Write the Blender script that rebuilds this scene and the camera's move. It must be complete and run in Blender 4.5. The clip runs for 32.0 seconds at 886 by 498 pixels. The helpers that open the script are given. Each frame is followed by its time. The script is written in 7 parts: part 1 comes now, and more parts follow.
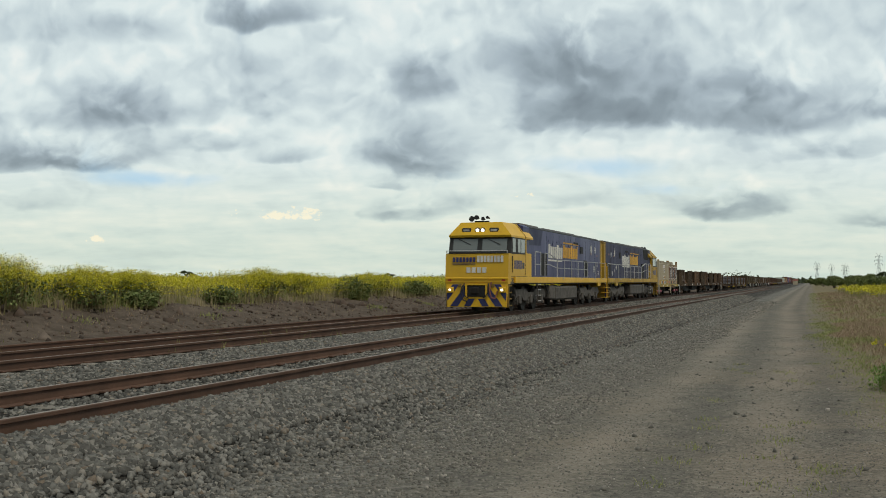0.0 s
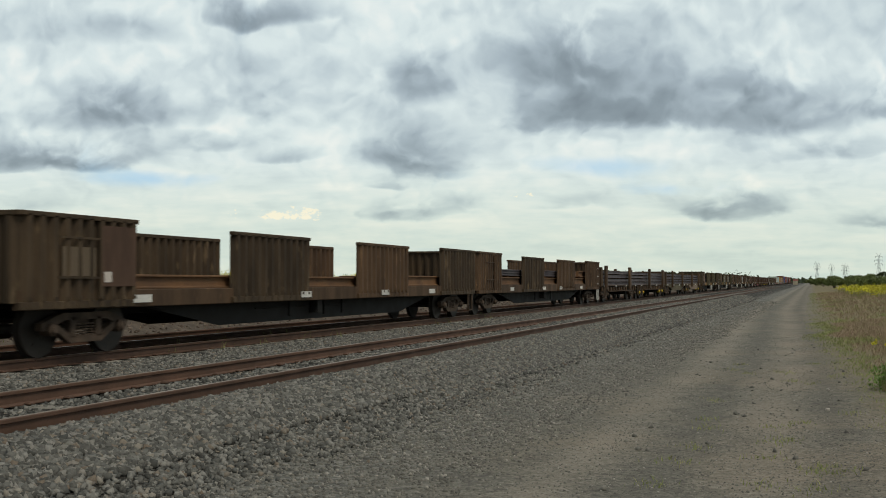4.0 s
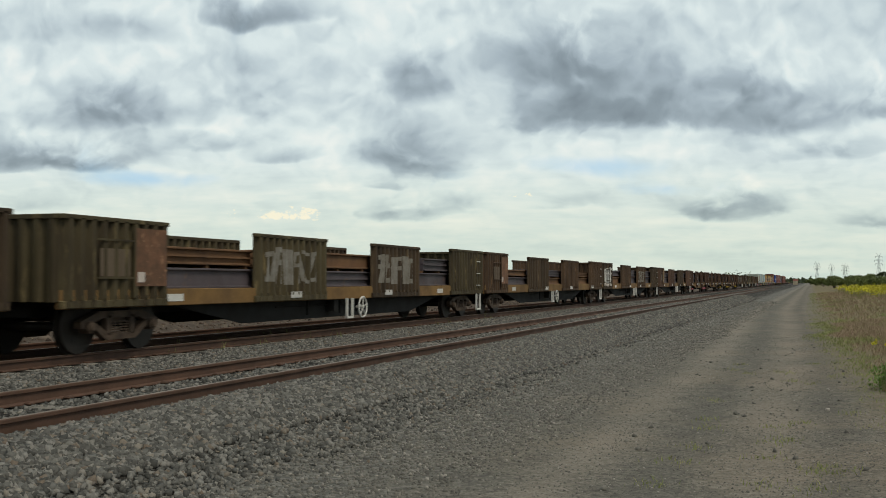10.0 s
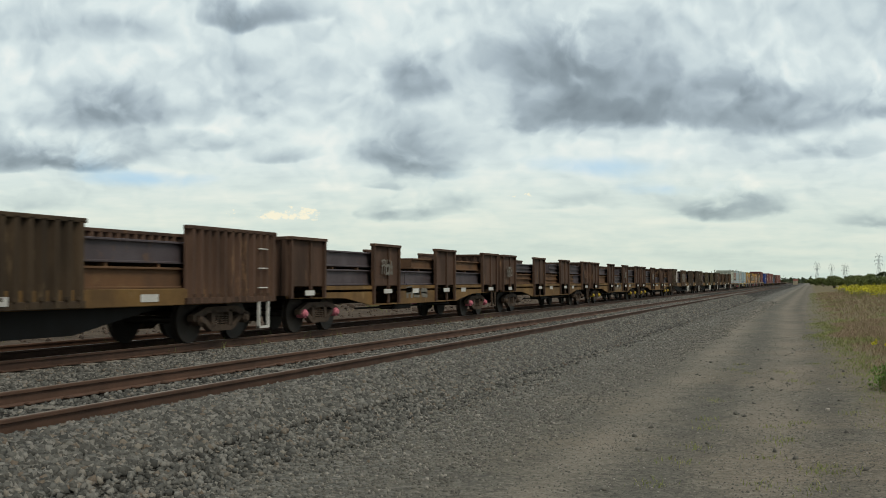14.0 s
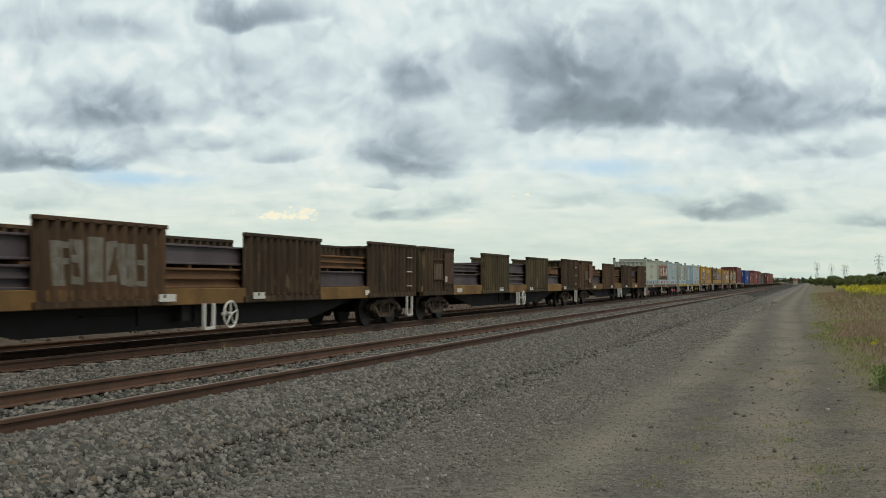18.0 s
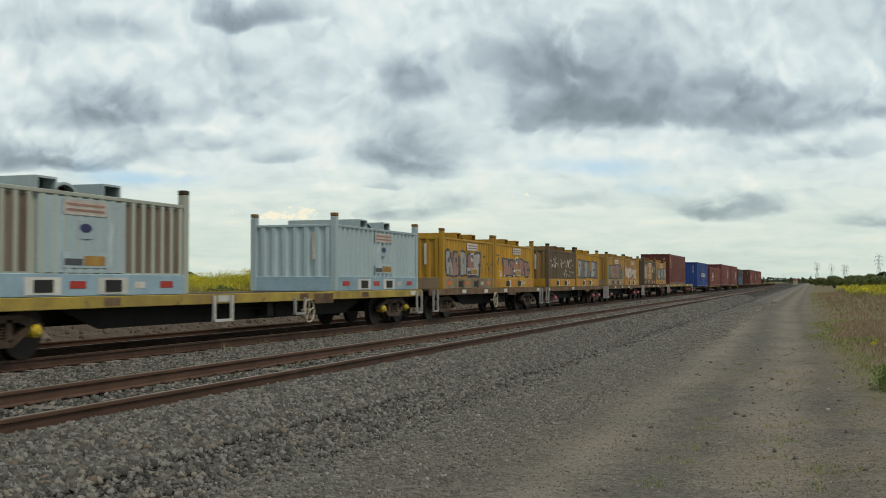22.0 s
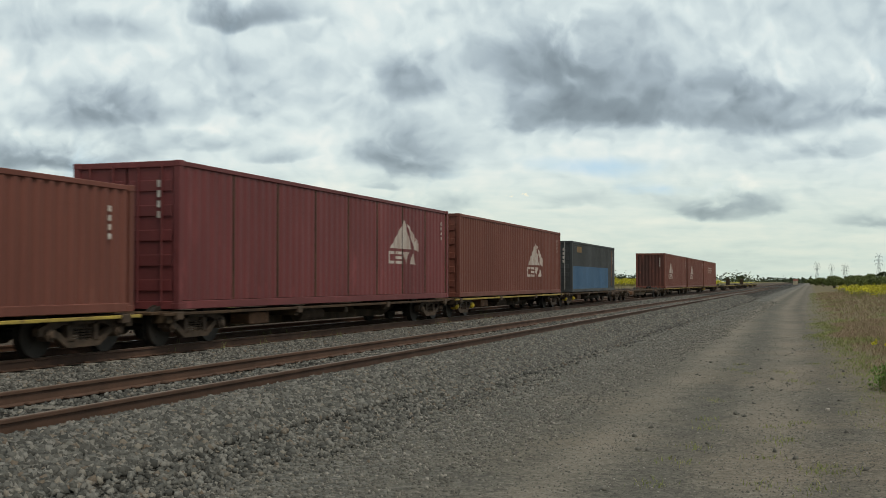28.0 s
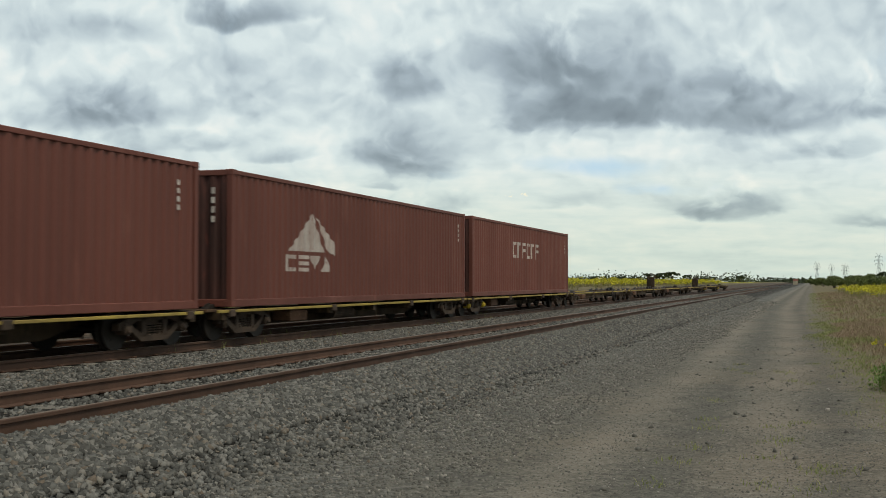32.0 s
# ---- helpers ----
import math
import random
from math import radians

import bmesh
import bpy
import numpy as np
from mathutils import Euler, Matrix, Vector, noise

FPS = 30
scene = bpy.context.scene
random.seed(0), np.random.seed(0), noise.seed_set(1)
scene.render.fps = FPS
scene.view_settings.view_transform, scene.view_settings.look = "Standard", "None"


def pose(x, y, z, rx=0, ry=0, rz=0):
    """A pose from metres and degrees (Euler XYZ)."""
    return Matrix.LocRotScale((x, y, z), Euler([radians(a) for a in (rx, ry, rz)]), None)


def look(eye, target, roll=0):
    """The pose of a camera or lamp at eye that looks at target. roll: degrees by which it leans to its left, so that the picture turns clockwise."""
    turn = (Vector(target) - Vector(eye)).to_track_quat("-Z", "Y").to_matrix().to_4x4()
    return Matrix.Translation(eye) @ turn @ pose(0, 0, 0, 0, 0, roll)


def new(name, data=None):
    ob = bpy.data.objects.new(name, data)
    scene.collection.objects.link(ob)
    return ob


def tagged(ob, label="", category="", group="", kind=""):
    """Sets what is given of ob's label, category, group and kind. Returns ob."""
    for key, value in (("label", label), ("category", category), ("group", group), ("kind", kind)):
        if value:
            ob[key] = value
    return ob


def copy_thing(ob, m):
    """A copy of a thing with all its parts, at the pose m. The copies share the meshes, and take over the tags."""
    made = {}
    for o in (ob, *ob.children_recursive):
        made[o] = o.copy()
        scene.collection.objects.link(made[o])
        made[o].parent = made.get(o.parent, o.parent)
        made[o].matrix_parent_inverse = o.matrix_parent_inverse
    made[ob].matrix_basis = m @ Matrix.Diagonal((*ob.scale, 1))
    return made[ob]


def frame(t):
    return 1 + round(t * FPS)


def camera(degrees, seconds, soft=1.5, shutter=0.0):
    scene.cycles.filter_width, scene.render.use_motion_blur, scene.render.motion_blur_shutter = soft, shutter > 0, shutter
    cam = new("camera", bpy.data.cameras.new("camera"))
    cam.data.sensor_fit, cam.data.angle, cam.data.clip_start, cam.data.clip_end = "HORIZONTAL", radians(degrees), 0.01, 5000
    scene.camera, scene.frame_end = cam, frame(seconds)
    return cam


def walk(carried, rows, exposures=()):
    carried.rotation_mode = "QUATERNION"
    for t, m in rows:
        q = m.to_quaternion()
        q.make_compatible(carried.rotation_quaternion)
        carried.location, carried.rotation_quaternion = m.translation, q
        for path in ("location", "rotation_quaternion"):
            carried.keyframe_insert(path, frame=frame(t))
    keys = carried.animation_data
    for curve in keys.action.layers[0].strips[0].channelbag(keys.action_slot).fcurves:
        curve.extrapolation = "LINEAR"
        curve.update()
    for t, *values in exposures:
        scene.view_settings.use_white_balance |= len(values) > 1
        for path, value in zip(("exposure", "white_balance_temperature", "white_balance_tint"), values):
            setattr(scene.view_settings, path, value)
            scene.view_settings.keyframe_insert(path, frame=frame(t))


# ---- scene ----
# The rail tops lie at z = 0, the tracks run along y, and the train comes towards the camera, towards -y.
SPEED = 22.03
LENS = 44.6
EYE = (0.0, 0.0, 1.235)
HEADING = 18.80          # degrees by which the view turns left from the track
TILT = 1.72              # degrees upwards
cam = camera(LENS, 32.0, soft=0.9, shutter=0.13)
walk(cam, [(0.0, pose(*EYE, 90 + TILT, 0, HEADING)), (32.0, pose(*EYE, 90 + TILT, 0, HEADING))])


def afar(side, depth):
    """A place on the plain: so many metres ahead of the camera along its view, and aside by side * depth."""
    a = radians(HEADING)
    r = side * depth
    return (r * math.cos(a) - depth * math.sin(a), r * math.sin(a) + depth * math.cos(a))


# ---- world, sun ----
SUN_ELEVATION, SUN_AZIMUTH = 56.0, 120.0      # azimuth from +y, clockwise


class Nodes:
    """Short hand for node trees."""

    def __init__(self, tree):
        self.tree = tree
        tree.nodes.clear()

    def add(self, kind, *values, **settings):
        n = self.tree.nodes.new(kind)
        for k, v in settings.items():
            if k == "operation":
                n.operation = v
            elif k == "blend":
                n.blend_type = v
            elif k == "dims":
                n.noise_dimensions = v
            elif k == "data":
                n.data_type = v
            elif k == "sky":
                n.sky_type = v
            elif k == "ramp":
                while len(n.color_ramp.elements) < len(v):
                    n.color_ramp.elements.new(0.5)
                for e, (p, c) in zip(n.color_ramp.elements, v):
                    e.position, e.color = p, (*c, 1) if len(c) == 3 else c
        for i, v in enumerate(values):
            if v is None:
                continue
            if isinstance(v, bpy.types.NodeSocket):
                self.tree.links.new(v, n.inputs[i])
            else:
                n.inputs[i].default_value = v
        return n

    def math(self, op, a, b=None, c=None):
        return self.add("ShaderNodeMath", a, b, c, operation=op).outputs[0]

    def vmath(self, op, a, b=None):
        return self.add("ShaderNodeVectorMath", a, b, operation=op).outputs[0]

    def noise(self, vec, scale, detail=4.0, rough=0.55, w=None):
        n = self.tree.nodes.new("ShaderNodeTexNoise")
        n.noise_dimensions = "4D" if w is not None else "3D"
        self.tree.links.new(vec, n.inputs["Vector"])
        n.inputs["Scale"].default_value, n.inputs["Detail"].default_value, n.inputs["Roughness"].default_value = scale, detail, rough
        if w is not None:
            self.tree.links.new(w, n.inputs["W"])
        return n.outputs["Fac"]

    def ramp(self, fac, *stops):
        n = self.add("ShaderNodeValToRGB", ramp=stops)
        self.tree.links.new(fac, n.inputs[0])
        return n.outputs[0]

    def mix(self, fac, a, b, blend="MIX"):
        n = self.tree.nodes.new("ShaderNodeMix")
        n.data_type, n.blend_type = "RGBA", blend
        for i, v in ((0, fac), (6, a), (7, b)):
            if isinstance(v, bpy.types.NodeSocket):
                self.tree.links.new(v, n.inputs[i])
            else:
                n.inputs[i].default_value = v if i == 0 else (*v, 1)
        return n.outputs[2]


def smooth(n, x, lo, hi):
    m = n.tree.nodes.new("ShaderNodeMapRange")
    m.interpolation_type = "SMOOTHSTEP"
    n.tree.links.new(x, m.inputs[0])
    m.inputs[1].default_value, m.inputs[2].default_value = lo, hi
    return m.outputs[0]


# Cloud masses, far to near: bearing right of the view axis and height of the flat base (tangents), half width, depth above the base, darkness.
CLOUDS = [(-0.379, 0.070, 0.050, 0.022, 0.42), (0.390, 0.050, 0.046, 0.018, 0.62), (0.270, 0.066, 0.080, 0.030, 0.66), (-0.013, 0.066, 0.070, 0.025, 0.45), (0.110, 0.067, 0.050, 0.014, 0.40),
          (-0.054, 0.091, 0.024, 0.016, 0.50), (-0.154, 0.112, 0.030, 0.015, 0.50), (0.359, 0.118, 0.050, 0.024, 0.42), (-0.217, 0.127, 0.045, 0.022, 0.46), (-0.390, 0.109, 0.042, 0.016, 0.60),
          (-0.353, 0.119, 0.105, 0.034, 0.84), (-0.238, 0.151, 0.040, 0.030, 0.50), (-0.321, 0.159, 0.072, 0.050, 0.74), (0.340, 0.159, 0.046, 0.068, 0.62), (0.412, 0.162, 0.034, 0.044, 0.62),
          (-0.044, 0.117, 0.088, 0.058, 0.84), (-0.030, 0.182, 0.075, 0.066, 0.66), (0.155, 0.154, 0.172, 0.060, 1.0), (0.262, 0.180, 0.060, 0.040, 0.80), (-0.342, 0.226, 0.092, 0.045, 0.60), (0.129, 0.194, 0.108, 0.070, 0.96),
          (-0.180, 0.249, 0.062, 0.034, 0.84)]
PUFFS = [(-0.196, 0.058, 0.016, 0.010), (-0.158, 0.060, 0.020, 0.011), (-0.127, 0.060, 0.022, 0.016), (0.07, 0.079, 0.02, 0.006), (-0.325, 0.039, 0.020, 0.012)]


def puffs_of(n, vec, scale, detail=3.0):
    """Rounded heaps on heaps: high in the middle of each puff."""
    t = n.tree.nodes.new("ShaderNodeTexVoronoi")
    t.feature = "SMOOTH_F1"
    n.tree.links.new(vec, t.inputs["Vector"])
    t.inputs["Scale"].default_value, t.inputs["Detail"].default_value, t.inputs["Roughness"].default_value = scale, detail, 0.55
    t.inputs["Lacunarity"].default_value, t.inputs["Smoothness"].default_value = 2.3, 0.6
    return n.math("SUBTRACT", 0.52, t.outputs["Distance"])


def cloud_colour(n, u, v, masses=True):
    """The broken overcast as a colour over bearing u and height v (tangents)."""
    # the clouds lie in a sheet, so they get flatter towards the horizon
    tall = n.math("MULTIPLY", n.math("LOGARITHM", n.math("ADD", n.math("MAXIMUM", v, 0.0), 0.09), 2.718), 0.30)
    pic = n.add("ShaderNodeCombineXYZ", u, tall, 0.3).outputs[0]
    bend = n.tree.nodes.new("ShaderNodeTexNoise")
    n.tree.links.new(pic, bend.inputs["Vector"])
    bend.inputs["Scale"].default_value, bend.inputs["Detail"].default_value = 14.0, 4.0
    bent = n.vmath("ADD", pic, n.vmath("MULTIPLY", n.vmath("SUBTRACT", bend.outputs["Color"], (0.5, 0.5, 0.5)), (0.075, 0.05, 0.0)))
    broad = n.math("SUBTRACT", n.noise(bent, 7.0, 4, 0.5), 0.5)
    lump = n.vmath("ADD", bent, (3.3, 1.7, 5.1))
    over = n.vmath("ADD", lump, (0.006, 0.014, 0.0))
    mid = n.math("SUBTRACT", n.noise(lump, 13.0, 6, 0.52), 0.5)
    # the light comes from above: heaps are pale on top and grey beneath
    lit = n.math("SUBTRACT", n.noise(over, 13.0, 6, 0.52), n.math("ADD", mid, 0.5))
    heap = n.math("ADD", puffs_of(n, lump, 15.0, 2.0), 0.35)
    heap_lit = n.math("SUBTRACT", n.math("ADD", puffs_of(n, over, 15.0, 2.0), 0.35), heap)
    # thin streaks low over the horizon
    band = n.math("SUBTRACT", n.noise(n.vmath("MULTIPLY", n.add("ShaderNodeCombineXYZ", u, v, 1.7).outputs[0], (1.0, 7.0, 1.0)), 9.0, 6, 0.6), 0.5)
    high = smooth(n, v, 0.05, 0.16)
    low = smooth(n, v, 0.0, 0.20)
    relief = n.math("ADD", n.math("ADD", n.math("MULTIPLY", lit, 0.50), n.math("MULTIPLY", heap_lit, 0.28)), n.math("MULTIPLY", mid, 0.12))
    d = n.math("ADD", n.math("ADD", n.math("MULTIPLY", broad, 0.55), n.math("MULTIPLY", relief, 1.3)), n.math("ADD", 0.195, n.math("MULTIPLY", high, 0.085)))
    thin = n.math("ADD", n.math("MULTIPLY", band, 0.50), n.math("ADD", n.math("MULTIPLY", relief, 0.4), 0.17))
    d = n.math("ADD", thin, n.math("MULTIPLY", n.math("SUBTRACT", d, thin), high))
    if masses:
        ragged = n.math("ADD", n.math("ADD", n.math("MULTIPLY", broad, 1.6), n.math("MULTIPLY", mid, 1.5)), n.math("MULTIPLY", heap, 0.7))
        for cu, cv, su, sv, amp in CLOUDS:
            du = n.math("DIVIDE", n.math("SUBTRACT", n.math("ADD", u, n.math("MULTIPLY", broad, 0.13)), cu), su * 1.15)
            dv = n.math("DIVIDE", n.math("SUBTRACT", n.math("ADD", v, n.math("ADD", n.math("MULTIPLY", broad, 0.034), n.math("MULTIPLY", mid, 0.022))), cv), sv * 1.15)
            up = n.math("MAXIMUM", dv, n.math("MULTIPLY", dv, -3.2))
            r = n.math("ADD", n.math("MULTIPLY", du, du), n.math("MULTIPLY", up, up))
            here = smooth(n, n.math("SUBTRACT", n.math("ADD", 1.0, ragged), r), -0.05, 1.15)
            # grey towards the base, pale crown
            shade = n.math("MULTIPLY", smooth(n, n.math("ADD", dv, n.math("MULTIPLY", n.math("ADD", broad, mid), 1.3)), 1.05, -0.10), amp * 0.83)
            shade = n.math("ADD", n.math("ADD", shade, 0.10), n.math("MULTIPLY", relief, 1.6))
            d = n.math("ADD", d, n.math("MULTIPLY", n.math("SUBTRACT", shade, d), n.math("MULTIPLY", here, 0.92)))
    col = n.ramp(d, (0.03, (0.85, 0.89, 0.86)), (0.20, (0.70, 0.795, 0.80)), (0.38, (0.545, 0.64, 0.675)), (0.56, (0.388, 0.468, 0.52)), (0.75, (0.272, 0.335, 0.378)), (0.95, (0.212, 0.262, 0.300)))
    col = n.mix(1.0, col, n.ramp(low, (0.0, (0.90, 0.91, 0.80)), (0.25, (0.96, 0.96, 0.88)), (0.6, (1.0, 1.0, 0.98)), (1.0, (1.0, 1.0, 1.0))), "MULTIPLY")
    if masses:
        # thin places where the blue shows
        hole = None
        for hu, hv, su, sv, a in ((0.135, 0.106, 0.08, 0.014, 1.0), (-0.26, 0.096, 0.09, 0.010, 0.75), (-0.28, 0.185, 0.02, 0.02, 0.3), (0.20, 0.085, 0.06, 0.008, 0.5)):
            q = n.math("ADD", n.math("POWER", n.math("DIVIDE", n.math("SUBTRACT", u, hu), su), 2.0), n.math("POWER", n.math("DIVIDE", n.math("SUBTRACT", v, hv), sv), 2.0))
            g = n.math("MULTIPLY", n.math("EXPONENT", n.math("MULTIPLY", q, -1.0)), a)
            hole = g if hole is None else n.math("ADD", hole, g)
        hole = smooth(n, n.math("ADD", hole, n.math("MULTIPLY", n.math("ADD", mid, broad), 1.6)), 0.25, 1.1)
        col = n.mix(n.math("MULTIPLY", hole, 0.8), col, (0.40, 0.63, 0.82))
    if not masses:
        return col
    # small sunlit heaps low down, flat beneath
    heap = None
    for cu, cv, su, sv in PUFFS:
        dv = n.math("DIVIDE", n.math("SUBTRACT", v, cv), sv)
        up = n.math("MAXIMUM", dv, n.math("MULTIPLY", dv, -2.5))
        r = n.math("ADD", n.math("POWER", n.math("DIVIDE", n.math("SUBTRACT", u, cu), su), 2.0), n.math("MULTIPLY", up, up))
        g = n.math("EXPONENT", n.math("MULTIPLY", r, -1.0))
        heap = g if heap is None else n.math("ADD", heap, g)
    fluff = puffs_of(n, n.add("ShaderNodeCombineXYZ", u, n.math("MULTIPLY", v, 1.3), 2.0).outputs[0], 95.0)
    heap = smooth(n, n.math("ADD", heap, n.math("MULTIPLY", fluff, 0.9)), 0.42, 0.72)
    return n.mix(n.math("MULTIPLY", heap, 0.85), col, (0.97, 0.90, 0.68))


world = bpy.data.worlds.new("sky")
scene.world = world
world.use_nodes = True
n = Nodes(world.node_tree)
sky = n.add("ShaderNodeTexSky", sky="NISHITA")
sky.sun_disc, sky.sun_elevation, sky.sun_rotation = False, radians(SUN_ELEVATION), radians(SUN_AZIMUTH)
turn = n.add("ShaderNodeVectorRotate", n.add("ShaderNodeTexCoord").outputs["Generated"])
turn.rotation_type = "Z_AXIS"
turn.inputs["Angle"].default_value = -radians(HEADING)
sep = n.add("ShaderNodeSeparateXYZ", turn.outputs[0]).outputs
ahead = n.math("ADD", n.math("ABSOLUTE", sep[1]), 0.15)
clouds = cloud_colour(n, n.math("DIVIDE", sep[0], ahead), n.math("DIVIDE", sep[2], ahead), False)
blue = n.mix(1.0, sky.outputs[0], (0.08, 0.08, 0.08), "MULTIPLY")
bg = n.add("ShaderNodeBackground", n.mix(0.93, blue, clouds), 0.64)
out = n.add("ShaderNodeOutputWorld", bg.outputs[0])


def cloud_layer():
    """The sheet of cloud ahead: level overhead, sinking to the horizon far away. It drifts."""
    a = radians(HEADING)
    right, fwd = Vector((math.cos(a), math.sin(a), 0)), Vector((-math.sin(a), math.cos(a), 0))
    us = [-0.75 + 0.05 * i for i in range(31)]
    vs = [-0.012 + 0.008 * i for i in range(48)]
    verts, uvs = [], []
    for v in vs:
        far = min(4300.0, 300.0 / max(v, 0.001))
        for u in us:
            verts.append(tuple(Vector(EYE) + far * (fwd + u * right + Vector((0, 0, v)))))
            uvs.append((u, v))
    w = len(us)
    faces = [(j * w + i, j * w + i + 1, (j + 1) * w + i + 1, (j + 1) * w + i) for j in range(len(vs) - 1) for i in range(w - 1)]
    me = bpy.data.meshes.new("backdrop")
    me.from_pydata(verts, [], faces)
    layer = me.uv_layers.new(name="bearing")
    for loop in me.loops:
        layer.data[loop.index].uv = uvs[loop.vertex_index]
    m = bpy.data.materials.new("broken overcast")
    m.use_nodes = True
    k = Nodes(m.node_tree)
    uv = k.tree.nodes.new("ShaderNodeUVMap")
    uv.uv_map = "bearing"
    s = k.add("ShaderNodeSeparateXYZ", uv.outputs[0]).outputs
    k.add("ShaderNodeOutputMaterial", k.add("ShaderNodeEmission", cloud_colour(k, s[0], s[1]), 1.0).outputs[0])
    me.materials.append(m)
    return tagged(new("backdrop", me), "broken grey and white cloud drifting slowly", "sky", kind="structure")


BACKDROP = cloud_layer()
sun = new("sun", bpy.data.lights.new("sun", "SUN"))
sun.data.energy, sun.data.angle, sun.data.color = 1.8, radians(20), (1.0, 0.92, 0.78)
sa, se = radians(SUN_AZIMUTH), radians(SUN_ELEVATION)
sun.matrix_world = look((0, 0, 30), (-math.sin(sa) * math.cos(se), -math.cos(sa) * math.cos(se), 30 - math.sin(se)))
scene.view_settings.exposure = 0.0


# ---- materials ----
def mat(name, col, col2=None, rough=0.7, scale=1.5, amount=0.6, metal=0.0, bump=0.15, streak=1.0, grain=40.0, col3=None, fine=0.35, spec=0.35):
    """Paint, steel or stone: a base colour, a second one in patches (drawn out upright where streak > 1), fine grain and relief."""
    m = bpy.data.materials.new(name)
    m.use_nodes = True
    n = Nodes(m.node_tree)
    info = n.add("ShaderNodeObjectInfo")
    w = n.math("MULTIPLY", info.outputs["Random"], 37.0)
    co = n.add("ShaderNodeTexCoord").outputs["Object"]
    st = n.vmath("MULTIPLY", co, (1.0, 1.0, 1.0 / streak))
    col2 = col2 or tuple(c * 0.6 for c in col)
    patch = n.noise(st, scale, 6, 0.62, w)
    small = n.noise(co, grain, 3, 0.6, w)
    f = smooth(n, patch, 0.5 - 0.22, 0.5 + 0.22)
    c = n.mix(n.math("MULTIPLY", f, amount), col, col2)
    if col3:
        f3 = smooth(n, n.noise(st, scale * 2.7, 5, 0.65, n.math("ADD", w, 9.0)), 0.56, 0.70)
        c = n.mix(f3, c, col3)
    c = n.mix(n.math("MULTIPLY", smooth(n, small, 0.35, 0.75), fine), c, tuple(v * 0.45 for v in col))
    vary = n.math("ADD", n.math("MULTIPLY", info.outputs["Random"], 0.25), 0.875)
    c = n.mix(1.0, c, n.add("ShaderNodeCombineColor", vary, vary, vary).outputs[0], "MULTIPLY")
    b = n.add("ShaderNodeBsdfPrincipled")
    n.tree.links.new(c, b.inputs["Base Color"])
    r = n.math("ADD", n.math("MULTIPLY", n.math("SUBTRACT", patch, 0.5), 0.5), rough)
    n.tree.links.new(r, b.inputs["Roughness"])
    b.inputs["Metallic"].default_value = metal
    b.inputs["Specular IOR Level"].default_value = spec
    if bump:
        bm_ = n.add("ShaderNodeBump")
        bm_.inputs["Strength"].default_value, bm_.inputs["Distance"].default_value = bump, 0.01
        n.tree.links.new(n.math("ADD", small, patch), bm_.inputs["Height"])
        n.tree.links.new(bm_.outputs[0], b.inputs["Normal"])
    n.add("ShaderNodeOutputMaterial", b.outputs[0])
    return m


def glow(name, col, strength):
    m = bpy.data.materials.new(name)
    m.use_nodes = True
    n = Nodes(m.node_tree)
    n.add("ShaderNodeOutputMaterial", n.add("ShaderNodeEmission", (*col, 1), strength).outputs[0])
    return m


RUST_RAIL = mat("rusty rail", (0.112, 0.060, 0.038), (0.060, 0.036, 0.026), 0.75, 2.0, 0.7, grain=60)
RAIL_HEAD = mat("worn rail head", (0.30, 0.235, 0.18), (0.14, 0.085, 0.06), 0.45, 1.0, 0.6, metal=0.5, grain=30, streak=1)
SHINY = mat("polished steel", (0.55, 0.53, 0.50), (0.35, 0.32, 0.29), 0.28, 3.0, 0.6, metal=0.9, bump=0.03)
CONCRETE = mat("concrete", (0.27, 0.25, 0.215), (0.15, 0.138, 0.115), 0.9, 3.0, 0.8, grain=60)
BROWN = mat("weathered brown paint", (0.102, 0.058, 0.029), (0.036, 0.022, 0.013), 0.8, 2.2, 0.95, streak=5, col3=(0.20, 0.115, 0.055))
BROWN2 = mat("grimy dark brown paint", (0.078, 0.050, 0.026), (0.026, 0.018, 0.011), 0.8, 2.2, 0.95, streak=5, col3=(0.16, 0.11, 0.06))
BROWN3 = mat("reddish brown paint", (0.115, 0.063, 0.040), (0.045, 0.026, 0.017), 0.8, 1.6, 0.95, streak=4, col3=(0.20, 0.115, 0.06))
OLIVE = mat("faded olive paint", (0.088, 0.070, 0.032), (0.036, 0.025, 0.014), 0.8, 2.2, 0.95, streak=5, col3=(0.19, 0.145, 0.065))
OCHRE = mat("ochre weathered sill", (0.25, 0.140, 0.042), (0.10, 0.06, 0.030), 0.8, 0.9, 0.9, streak=1, col3=(0.27, 0.17, 0.07))
TAN = mat("rust streaked tan sill", (0.20, 0.13, 0.075), (0.09, 0.055, 0.03), 0.85, 1.6, 0.9, col3=(0.30, 0.22, 0.15))
# greasy steel, its black deepened to paint in the shade beneath the wagons
UNDER = mat("shade-darkened greasy underframe", (0.008, 0.0075, 0.007), (0.018, 0.015, 0.012), 0.75, 3.0, 0.7)
BOGIE = mat("brown dusty bogie", (0.105, 0.070, 0.046), (0.030, 0.023, 0.018), 0.8, 4.0, 0.8)
WHEEL = mat("dull wheel steel", (0.032, 0.027, 0.023), (0.07, 0.057, 0.046), 0.6, 5.0, 0.6, metal=0.3)
STEEL_LOAD = mat("mill scale steel", (0.115, 0.095, 0.105), (0.070, 0.055, 0.058), 0.6, 1.2, 0.8, metal=0.15, col3=(0.15, 0.095, 0.07))
STEEL_RUST = mat("rusty steel", (0.195, 0.098, 0.042), (0.085, 0.052, 0.036), 0.8, 1.0, 0.8, col3=(0.21, 0.12, 0.055))
